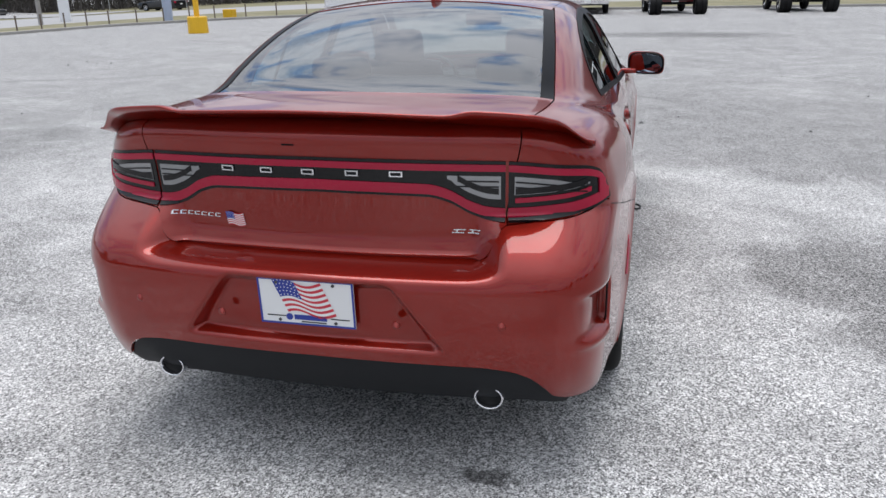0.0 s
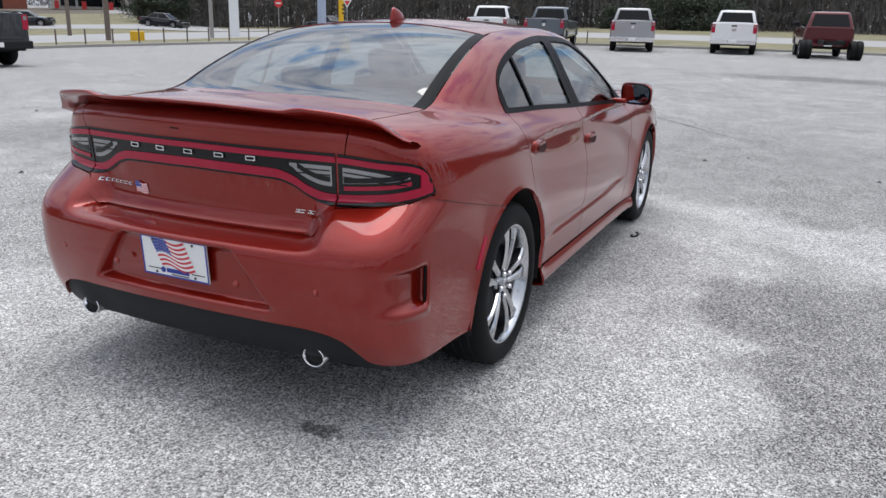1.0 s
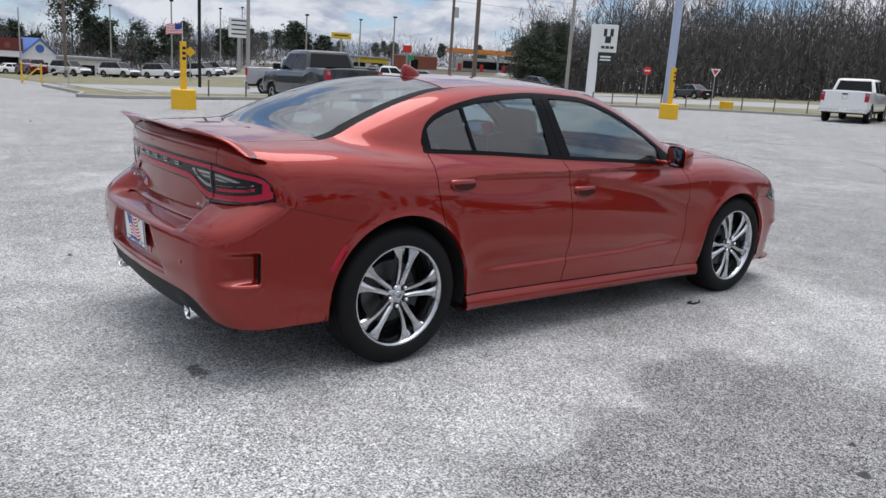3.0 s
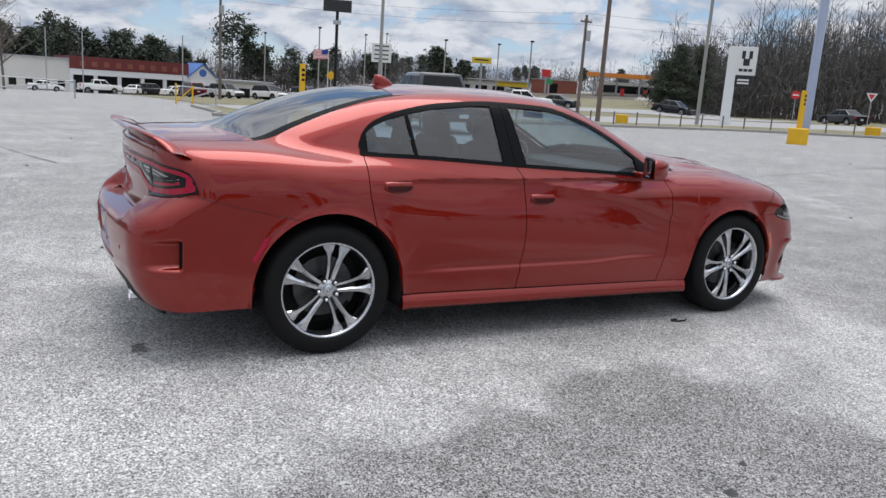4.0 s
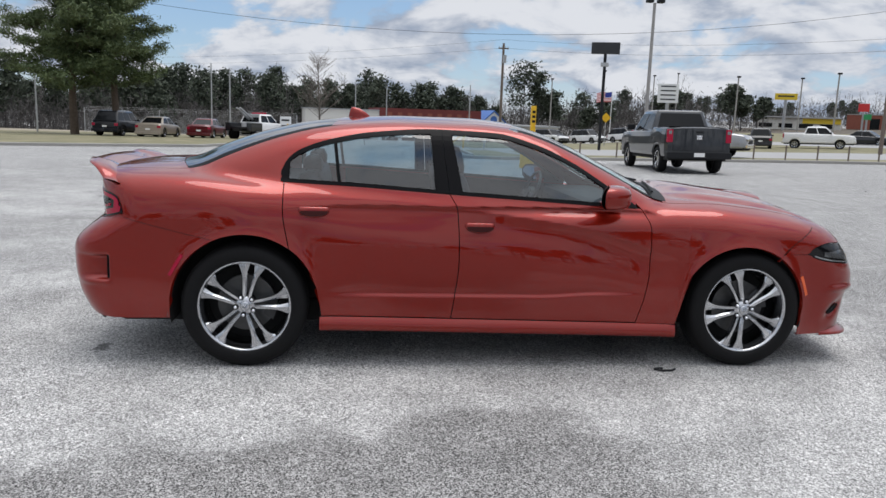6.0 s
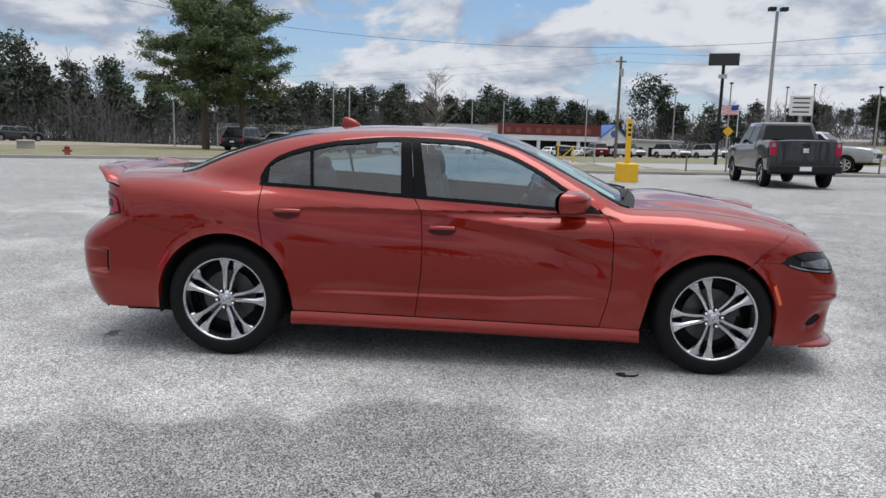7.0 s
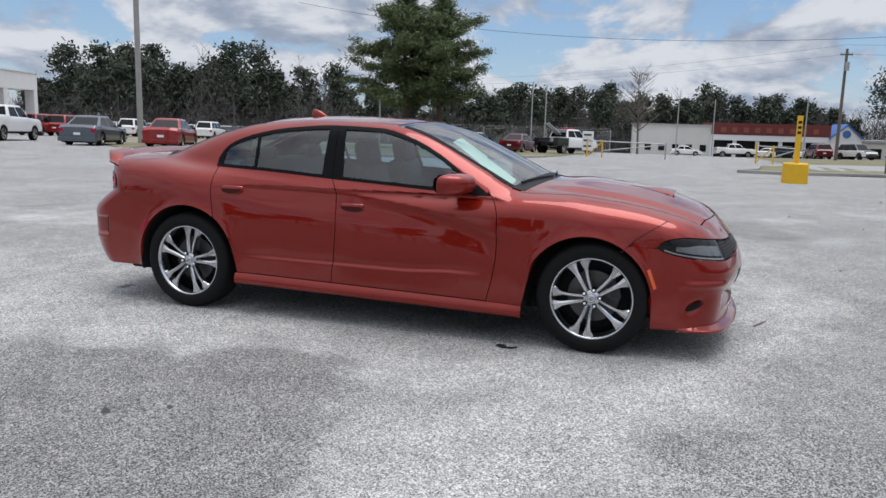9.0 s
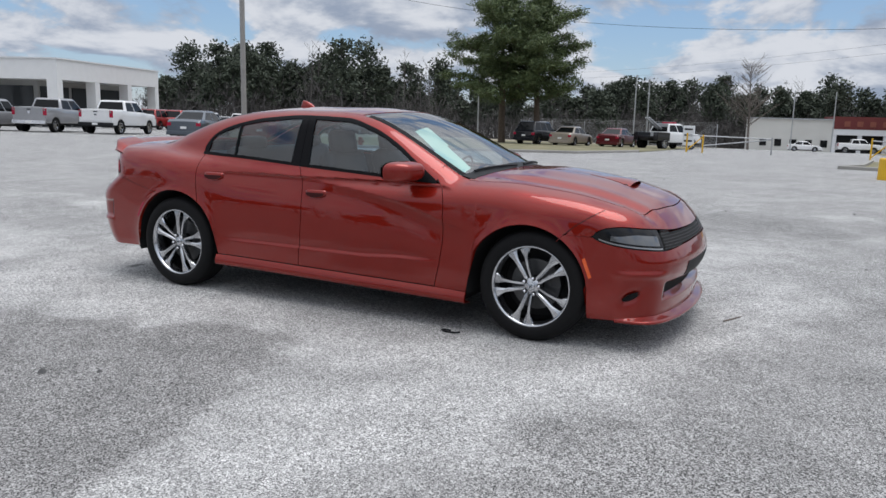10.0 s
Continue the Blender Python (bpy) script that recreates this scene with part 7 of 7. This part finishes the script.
def standpipe(x, y):
    """A small rusty red standpipe with a domed cap and two side outlets."""
    h = group_root("standpipe", Matrix.Translation((x, y, on_ground(x, y))), "small rusty red standpipe in the grass by the kerb", "hydrant")
    v, f = lathe([(0, .34), (.10, .34), (.11, .30), (.11, .06), (.16, .05), (.16, -.1), (0, -.1)], 16, "z")
    raw("barrel", v, f, RUST, h)
    v, f = lathe([(0, .44), (.05, .43), (.10, .39), (.13, .34), (0, .34)], 16, "z")
    raw("cap", v, f, RUST, h)
    for sgn in (1, -1):
        bm = bmesh.new()
        tube(bm, (0, sgn * .09, .22), (0, sgn * .20, .22), .05, .05, 10)
        part("outlet", bm, RUST, h)


RUST = material("rusty_red_paint", (.22, .045, .025), rough=.8, grain=.25, grain_scale=20, wear=.25, wear_scale=5)
drain_box(-36.4, -25.0)
standpipe(-27.2, -17.7)
yellow_gate(-47.5, -5.4, 12, 5.2)
yellow_gate(-46, 5.2, -20, 2.4)


def chain_posts():
    """Short posts along the lot's kerb."""
    me = None
    t = np.linspace(0, 1, len(EDGE))
    for k in range(30):
        u = .02 + k * .024
        x, y = np.interp(u, t, [p[0] for p in EDGE]) - .8, np.interp(u, t, [p[1] for p in EDGE]) + .3
        if me is None:
            bm = bmesh.new()
            tube(bm, (0, 0, -.1), (0, 0, .72), .035, .035, 8)
            tube(bm, (0, 0, .72), (0, 0, .76), .05, .03, 8)
            o = part("marker_post", bm, WOOD_POLE)
            me = o.data
        else:
            o = new("marker_post", me)
        o.location = (x, y, on_ground(x, y))
        tagged(o, "short weathered marker post along the kerb", "post", "marker posts along the kerb")


chain_posts()


def segments(A, B, ra, rb, n=3):
    """Verts and faces of many thin tapered bars from A to B."""
    A, B = np.asarray(A, float), np.asarray(B, float)
    ra, rb = np.broadcast_to(ra, len(A)), np.broadcast_to(rb, len(A))
    d = B - A
    d /= np.linalg.norm(d, axis=1, keepdims=True) + 1e-9
    s = np.cross(d, np.where(np.abs(d[:, 2:3]) < .9, [[0, 0, 1.]], [[1., 0, 0]]))
    s /= np.linalg.norm(s, axis=1, keepdims=True) + 1e-9
    t = np.cross(d, s)
    vs = []
    for P, r in ((A, ra), (B, rb)):
        for k in range(n):
            a = 2 * math.pi * k / n
            vs.append(P + (s * math.cos(a) + t * math.sin(a)) * np.asarray(r)[:, None])
    V = np.stack(vs, 1).reshape(-1, 3)
    base = np.arange(len(A)) * 2 * n
    fs = []
    for k in range(n):
        q = np.stack([base + k, base + (k + 1) % n, base + n + (k + 1) % n, base + n + k], -1)
        fs += [tuple(int(w) for w in r) for r in q]
    return V, fs


def tufts(C, size, rng, flat=.5, thin=.35):
    """Small leaf quads round the centres C."""
    n = len(C)
    a = rng.normal(size=(n, 3))
    a[:, 2] *= flat
    a /= np.linalg.norm(a, axis=1, keepdims=True)
    b = np.cross(a, rng.normal(size=(n, 3)))
    b /= np.linalg.norm(b, axis=1, keepdims=True)
    s = np.broadcast_to(size, n)[:, None] * rng.uniform(.6, 1.3, (n, 1))
    V = np.stack([C - a * s - b * s * thin, C + a * s - b * s * thin * .6, C + a * s * .9 + b * s * thin * .8, C - a * s * .8 + b * s * thin], 1).reshape(-1, 3)
    i = np.arange(n) * 4
    return V, [tuple(int(k) for k in (j, j + 1, j + 2, j + 3)) for j in i]


def fence():
    f = group_root("chain_link_fence", Matrix(), "chain-link fence with barbed wire round the yard", "fence")
    pts = [(-71, -26), (-71.5, -16), (-70.5, -6.5)]
    A, B = [], []
    k = 0
    for p, q in zip(pts[:-1], pts[1:]):
        L = math.hypot(q[0] - p[0], q[1] - p[1])
        n = int(L / 2.6)
        for i in range(n + 1):
            x, y = p[0] + (q[0] - p[0]) * i / n, p[1] + (q[1] - p[1]) * i / n
            z = on_ground(x, y)
            bm = bmesh.new()
            tube(bm, (x, y, z - .2), (x, y, z + 2.25), .04, .04, 6)
            part("post", bm, GALV, f)
            if i < n:
                x2, y2 = p[0] + (q[0] - p[0]) * (i + 1) / n, p[1] + (q[1] - p[1]) * (i + 1) / n
                z2 = on_ground(x2, y2)
                for h in (.1, 2.1, 2.25, 2.38):
                    A.append((x, y, z + h)); B.append((x2, y2, z2 + h))
                for j in range(26):
                    for sg in (1, -1):
                        u0 = j / 26
                        u1 = u0 + sg * .75
                        c = min(max(u1, 0), 1)
                        hh = 2.0 * abs(c - u0) / .75
                        A.append((x + (x2 - x) * u0, y + (y2 - y) * u0, z + .1)); B.append((x + (x2 - x) * c, y + (y2 - y) * c, z + .1 + hh))
    v, fa = segments(A, B, .007, .007)
    tagged(raw("wire_mesh", v, fa, GALV, f, smooth=False), kind="stuff")


fence()


# overhead wires
def wire(name, a, b, sag, r=.014):
    P = np.array([Vector(a).lerp(Vector(b), t) - Vector((0, 0, sag * 4 * t * (1 - t))) for t in np.linspace(0, 1, 25)])
    k = np.linspace(0, 2 * math.pi, 6)
    d = (P[-1] - P[0]) / np.linalg.norm(P[-1] - P[0])
    s = np.cross(d, [0, 0, 1])
    R = np.stack([P + s * r * math.cos(q) + np.array([0, 0, r * math.sin(q)]) for q in k], 1)
    tagged(raw(name, *sheet(R, 0), BLACK_PLASTIC, smooth=False), "thin black overhead wire between poles", "wire", "overhead wires")


wire("overhead_wire", (-56, -32, 11.2), (-51, 40, 10.6), 3.4)
for h in (8.2, 7.4):
    wire("overhead_wire", (-44.3, 34.7, h - .6), (-72, 13.4, h + .8), .5, .009)
    wire("overhead_wire", (-44.3, 34.7, h - .6), (-30, 75, h + .3), .5, .009)
    wire("overhead_wire", (-72, 13.4, h + .8), (-110, -40, h - .5), .7, .008)


# ---- trees ----
def pine(x, y, h, spread, seed, low=.30, n=80, tuft=120, size=.14, label="tall pine with dense dark green needles", group="large pines by the yard", needles=NEEDLES):
    rng = np.random.default_rng(seed)
    root = group_root("pine_tree", Matrix.Translation((x, y, on_ground(x, y))), label, "tree", group)
    sway = rng.normal(0, .12, (9, 2)).cumsum(0) * .35
    zz = np.linspace(-.3, h * .97, 9)
    P = np.column_stack([sway, zz])
    r = np.linspace(.27, .04, 9) * h / 11
    A, B, ra, rb = list(P[:-1]), list(P[1:]), list(r[:-1]), list(r[1:])
    v, f = segments(A, B, ra, rb, 9)
    raw("trunk", v, f, BARK, root)
    LA, LB, C = [], [], []
    for i in range(n):
        u = low + (1 - low) * ((i + rng.uniform()) / n)
        k = min(u * 8, 7.99)
        p = P[int(k)] * (1 - k % 1) + P[int(k) + 1] * (k % 1)
        a = i * 2.4 + rng.uniform(-.4, .4)
        prof = math.sin(min(1, (u - low) / (1 - low) * .93 + .20) * math.pi) ** .7
        L = spread * prof * rng.uniform(.40, 1.22)
        rise = rng.uniform(-.05, .45)
        q = p + np.array([math.cos(a), math.sin(a), rise]) * L
        m = (p + q) / 2 + [0, 0, -.05 * L]
        LA += [p, m]; LB += [m, q]
        for w in np.linspace(.42, 1.0, max(2, int(L * 1.7))):
            c = p + (q - p) * w + rng.normal(0, .22, 3)
            C.append(c + rng.normal(0, 1, (tuft, 3)) * [.34, .34, .17])
            LA.append(p + (q - p) * max(w - .12, 0)); LB.append(c)
    v, f = segments(LA, LB, .035, .012, 4)
    tagged(raw("limb_work", v, f, BARK, root), kind="stuff")
    v, f = tufts(np.concatenate(C), size, rng, .8, .22)
    tagged(raw("crown", v, f, needles, root, smooth=False), kind="stuff")
    return root


pine(-53.5, -21.0, 13.0, 4.4, 11)
pine(-54.5, -18.4, 12.2, 4.2, 12)


def bare_tree(A, B, RA, RB, x, y, z, h, rng, dense_=26, r=.14, wide=.6):
    lean = rng.normal(0, .03, 2) * h
    top = np.array([x + lean[0], y + lean[1], z + h])
    foot = np.array([x, y, z - .3])
    A.append(foot); B.append(top); RA.append(r * h / 14); RB.append(.02)
    for i in range(dense_):
        u = rng.uniform(.28, .98)
        p = foot + (top - foot) * u
        a = rng.uniform(0, 6.28)
        L = h * (1 - u * .62) * rng.uniform(.14, .34)
        q = p + np.array([math.cos(a) * wide, math.sin(a) * wide, 1.0]) * L
        A.append(p); B.append(q); RA.append(.035 * (1.2 - u)); RB.append(.01)
        for _ in range(3):
            w = rng.uniform(.3, 1.0)
            s = p + (q - p) * w
            a2 = a + rng.normal(0, .8)
            A.append(s); B.append(s + np.array([math.cos(a2) * wide, math.sin(a2) * wide, .9]) * L * rng.uniform(.3, .6)); RA.append(.018); RB.append(.008)


def wood(name, label, spots, mix, seed, needle_mat, r_bare=.14, thick=.35, twig_w=.04, brush=3):
    """A far wood: bare trees and pines, joined, with an undergrowth of twigs."""
    rng = np.random.default_rng(seed)
    A, B, RA, RB, C, CS, U = [], [], [], [], [], [], []
    for x, y, h in spots:
        z = on_ground(x, y)
        if rng.uniform() < mix:
            h = h * rng.uniform(.66, 1.12)
            A.append((x, y, z - .3)); B.append((x + rng.normal(0, .2), y, z + h * .96)); RA.append(.20); RB.append(.04)
            lobes = rng.integers(12, 18)
            w = h * rng.uniform(.15, .21)
            for k in range(lobes):
                u = .50 + .50 * (k + rng.uniform()) / lobes
                a = rng.uniform(0, 6.28)
                rr = w * rng.uniform(.2, 1) * math.sin(min(1, (1.08 - u) * 2.3) * 1.57)
                c = np.array([x + math.cos(a) * rr, y + math.sin(a) * rr, z + h * u - .5])
                s = w * rng.uniform(.28, .44)
                C.append(c + rng.normal(0, 1, (105, 3)) * [s * .92, s * .92, s * .55])
                A.append((x, y, z + h * (u - .1))); B.append(c); RA.append(.05); RB.append(.02)
        else:
            bare_tree(A, B, RA, RB, x, y, z, h * rng.uniform(.7, 1.05), rng, 20, r_bare, .8)
        for _ in range(brush):
            U.append(np.array([x, y, z]) + rng.normal(0, 1, (80, 3)) * [2.0, 2.0, 1.6] + [0, 0, h * rng.uniform(.05, thick)])
    root = tagged(new(name), label, "wood", kind="stuff")
    v, f = segments(np.array(A), np.array(B), np.array(RA), np.array(RB))
    tagged(raw("trunks", v, f, THICKET, root, smooth=False), kind="stuff")
    if C:
        C = np.concatenate(C)
        v, f = tufts(C, .27, rng, .8, .52)
        tagged(raw("pine_crowns", v, f, needle_mat, root, smooth=False), kind="stuff")
    U = np.concatenate(U)
    U[:, 2] = np.maximum(U[:, 2], ground_z(U[:, 0], U[:, 1]) + .1)
    v, f = tufts(U, .46, rng, 3.5, twig_w)
    tagged(raw("undergrowth", v, f, THICKET, root, smooth=False), kind="stuff")


def arc(cx, cy, yaw0, yaw1, d0, d1, n, h0, h1, seed):
    rng = np.random.default_rng(seed)
    out = []
    for i in range(n):
        a = radians(yaw0 + (yaw1 - yaw0) * (i + rng.uniform()) / n)
        d = rng.uniform(d0, d1)
        out.append((cx - d * math.sin(a), cy + d * math.cos(a), rng.uniform(h0, h1)))
    return out


wood("bare_wood", "tall bare winter wood behind the road", arc(2, 0, -40, 41, 104, 150, 860, 13.5, 18.5, 1) + arc(2, 0, 41, 46.6, 108, 150, 80, 9.5, 13.5, 7), .0, 21, FAR_NEEDLES, .15, .62, .10, 3)
wood("pine_wood", "dark pines behind the car rows", arc(5.5, 2, 116, 134.5, 122, 145, 40, 11.5, 14.2, 2) + arc(5.5, 2, 104, 137, 140, 165, 80, 8, 10.5, 3), .75, 22, FAR_NEEDLES, .14, .5, .09, 4)
wood("mixed_wood", "mixed pines and bare trees on the skyline", arc(5.5, 0, 88, 105, 150, 185, 60, 11.5, 14.5, 4) + arc(5.5, 0, 80, 90, 170, 190, 40, 9, 12.5, 14), .62, 23, FAR_NEEDLES, .14, .5, .10, 5)
wood("skyline_thicket", "grey-brown bare thicket on the skyline", arc(5.5, 0, 66, 118, 175, 205, 300, 8.0, 12.0, 15), .12, 27, FAR_NEEDLES, .14, .65, .12, 2)
wood("far_pines", "distant clump of pines across the road", [(-146, 75, 11.4), (-147, 77, 10.6), (-148.5, 75.5, 10.2), (-144, 80, 8.2), (-150, 82, 8.6), (-162, 35, 17), (-160, 38, 16), (-161, 41, 14), (-156, 51, 13), (-157, 48, 11), (-104, 104, 14), (-101, 106, 13), (-106, 108, 12)], 1.0, 24, FAR_NEEDLES)
wood("low_skyline", "low distant trees on the horizon", arc(5, 0, 40, 76, 260, 330, 130, 8, 13, 5), .3, 25, FAR_NEEDLES, .14, .5, .17, 2)


# a wood added out of view behind the walk, only mirrored in the glass and the paint
wood("unseen_wood", "unseen mixed trees added behind the walk for reflections", arc(0, 0, 190, 335, 62, 84, 120, 8, 13, 6), .35, 26, FAR_NEEDLES, .16, .5, .10, 1)


def yard_tree():
    rng = np.random.default_rng(5)
    A, B, RA, RB = [], [], [], []
    bare_tree(A, B, RA, RB, 0, 0, 0, 8.6, rng, 110, .24, 1.25)
    v, f = segments(np.array(A), np.array(B), np.array(RA), np.array(RB), 5)
    root = group_root("bare_tree", Matrix.Translation((-82, -4.8, on_ground(-82, -4.8))), "single bare winter tree beside the workshop", "tree")
    tagged(raw("branch_work", v, f, BARE, root, smooth=False))


yard_tree()


def evergreen_shrub(x, y, w, h, seed):
    rng = np.random.default_rng(seed)
    root = group_root("evergreen_shrub", Matrix.Translation((x, y, on_ground(x, y))), "broad dark evergreen shrub before the bare wood", "shrub", "shrubs before the wood")
    n = 34
    a, k, u = rng.uniform(0, 6.28, n), rng.uniform(.2, 1, n) ** .6, rng.uniform(.12, .95, n)
    B = np.stack([np.cos(a) * k * w * np.sqrt(1.05 - u ** 2), np.sin(a) * k * w * np.sqrt(1.05 - u ** 2), u * h], -1)
    v, f = segments(np.tile([[0, 0, -.2]], (n, 1)), B, .06, .02, 5)
    tagged(raw("branch_work", v, f, BARK, root), kind="stuff")
    C = np.concatenate([b + rng.normal(0, 1, (420, 3)) * [w * .2, w * .2, h * .10] for b in B])
    v, f = tufts(C, .13, rng, .8, .4)
    tagged(raw("foliage", v, f, FAR_NEEDLES, root, smooth=False), kind="stuff")


evergreen_shrub(-14.5, 98, 4.4, 6.5, 3)
evergreen_shrub(-10.0, 97, 3.6, 5.0, 4)
evergreen_shrub(-21.0, 99, 2.4, 2.6, 5)
for px, py, ph, ps in ((-72.6, 69.6, 6.0, 1.7), (-71.4, 71.4, 8.4, 1.9), (-70.4, 74.0, 8.8, 1.7)):
    pine(px, py, ph, ps, int(ph * 10), .12, 52, 60, .17, "dark evergreen pine at the edge of the bare wood", "pines at the edge of the wood", FAR_NEEDLES)



# ---- small things on the asphalt ----
def bent_wire():
    pts = [(-.075, -.012), (-.05, .012), (-.01, .020), (.035, .014), (.06, -.004), (.052, -.022), (.02, -.026), (.0, -.022)]
    P = np.array([(1.0 + q, 1.0 - p, on_ground(1.0, 1.0) + .008) for p, q in pts])
    t = np.linspace(0, 1, len(P))
    u = np.linspace(0, 1, 30)
    P = np.stack([np.interp(u, t, P[:, k]) for k in range(3)], -1)
    bm = bmesh.new()
    for a, b in zip(P[:-1], P[1:]):
        tube(bm, a, b, .006, .006, 6)
    tagged(part("bent_strap", bm, BLACK_PLASTIC), "short bent black plastic strap lying on the asphalt", "litter")


def crack(name, line, w, seed):
    rng = np.random.default_rng(seed)
    t = np.linspace(0, 1, len(line))
    u = np.linspace(0, 1, 70)
    x, y = (np.interp(u, t, [p[k] for p in line]) for k in (0, 1))
    x = x + rng.normal(0, .03, 70).cumsum() * .35
    y = y + rng.normal(0, .03, 70).cumsum() * .35
    dx, dy = np.gradient(x), np.gradient(y)
    L = np.hypot(dx, dy) + 1e-9
    ww = w * rng.uniform(.3, 1.2, 70)
    A = np.stack([x - dy / L * ww, y + dx / L * ww, ground_z(x, y) + .004], -1)
    B = np.stack([x + dy / L * ww, y - dx / L * ww, ground_z(x, y) + .004], -1)
    tagged(raw(name, *sheet(np.stack([A, B], 1), 0), TAR), "thin dark crack in the worn asphalt", "crack", kind="structure")


CRACKS_AHEAD = [[(-4.8, 15.0), (-2.9, 13.3), (-1.1, 9.9), (0.1, 8.2), (1.4, 6.6)], [(-3.5, 14.7), (-1.6, 15.0), (0.2, 13.5), (3.0, 12.0)], [(-5.9, 18.9), (-4.4, 19.3), (-2.6, 21.2), (-1.1, 20.9), (3.5, 19.6)]]
TAR = material("crack_tar", (.085, .085, .086), rough=.9, grain=.3, grain_scale=30)
bent_wire()
CRACKS = CRACKS_AHEAD + [[(-2, 21), (3, 20), (9, 18.5)], [(1.5, 17), (4, 15.5), (7, 13)], [(-1, 26), (6, 25), (14, 23)], [(-14, 7.2), (-9, 8.6), (-6.4, 10.5), (-4, 13)], [(-6.4, 10.5), (-7.2, 15), (-7.8, 21)], [(-22, -9), (-15, -5), (-8, -2.6)], [(-12, 17), (-4, 15.5), (2, 15)]]
for k, line in enumerate(CRACKS):
    crack("crack_%d" % (k + 1), line, .019, k)


def twig(name, a, b, r, label):
    P = [Vector((x, y, on_ground(x, y) + r)) for x, y in (a, ((a[0] + b[0]) / 2 + .01, (a[1] + b[1]) / 2), b)]
    bm = bmesh.new()
    tube(bm, P[0], P[1], r, r * .9, 6)
    tube(bm, P[1], P[2], r * .9, r * .5, 6)
    tagged(part(name, bm, WOOD_POLE), label, "litter")


def pebbles():
    """Scattered crumbs of asphalt and leaf litter."""
    rng = np.random.default_rng(8)
    vs, fs = [], []
    for _ in range(130):
        x, y, s = rng.uniform(-24, 6), rng.uniform(-7, 26), rng.uniform(.012, .035)
        if abs(x) < 1.3 and abs(y) < 2.9:
            continue
        z = on_ground(x, y)
        k = len(vs)
        ring = [(x + s * rng.uniform(.7, 1.2) * math.cos(q), y + s * rng.uniform(.6, 1.2) * math.sin(q), z) for q in np.linspace(0, 5.24, 6)]
        vs += ring + [(x + s * .1, y, z + s * .8)]
        fs += [(k + i, k + (i + 1) % 6, k + 6) for i in range(6)]
    tagged(raw("crumbs", vs, fs, TAR, smooth=False), "scattered dark crumbs of asphalt and leaf litter", "litter", kind="stuff")


pebbles()
twig("twig", (-.28, 2.60), (-.50, 2.70), .006, "thin dark twig lying on the asphalt")
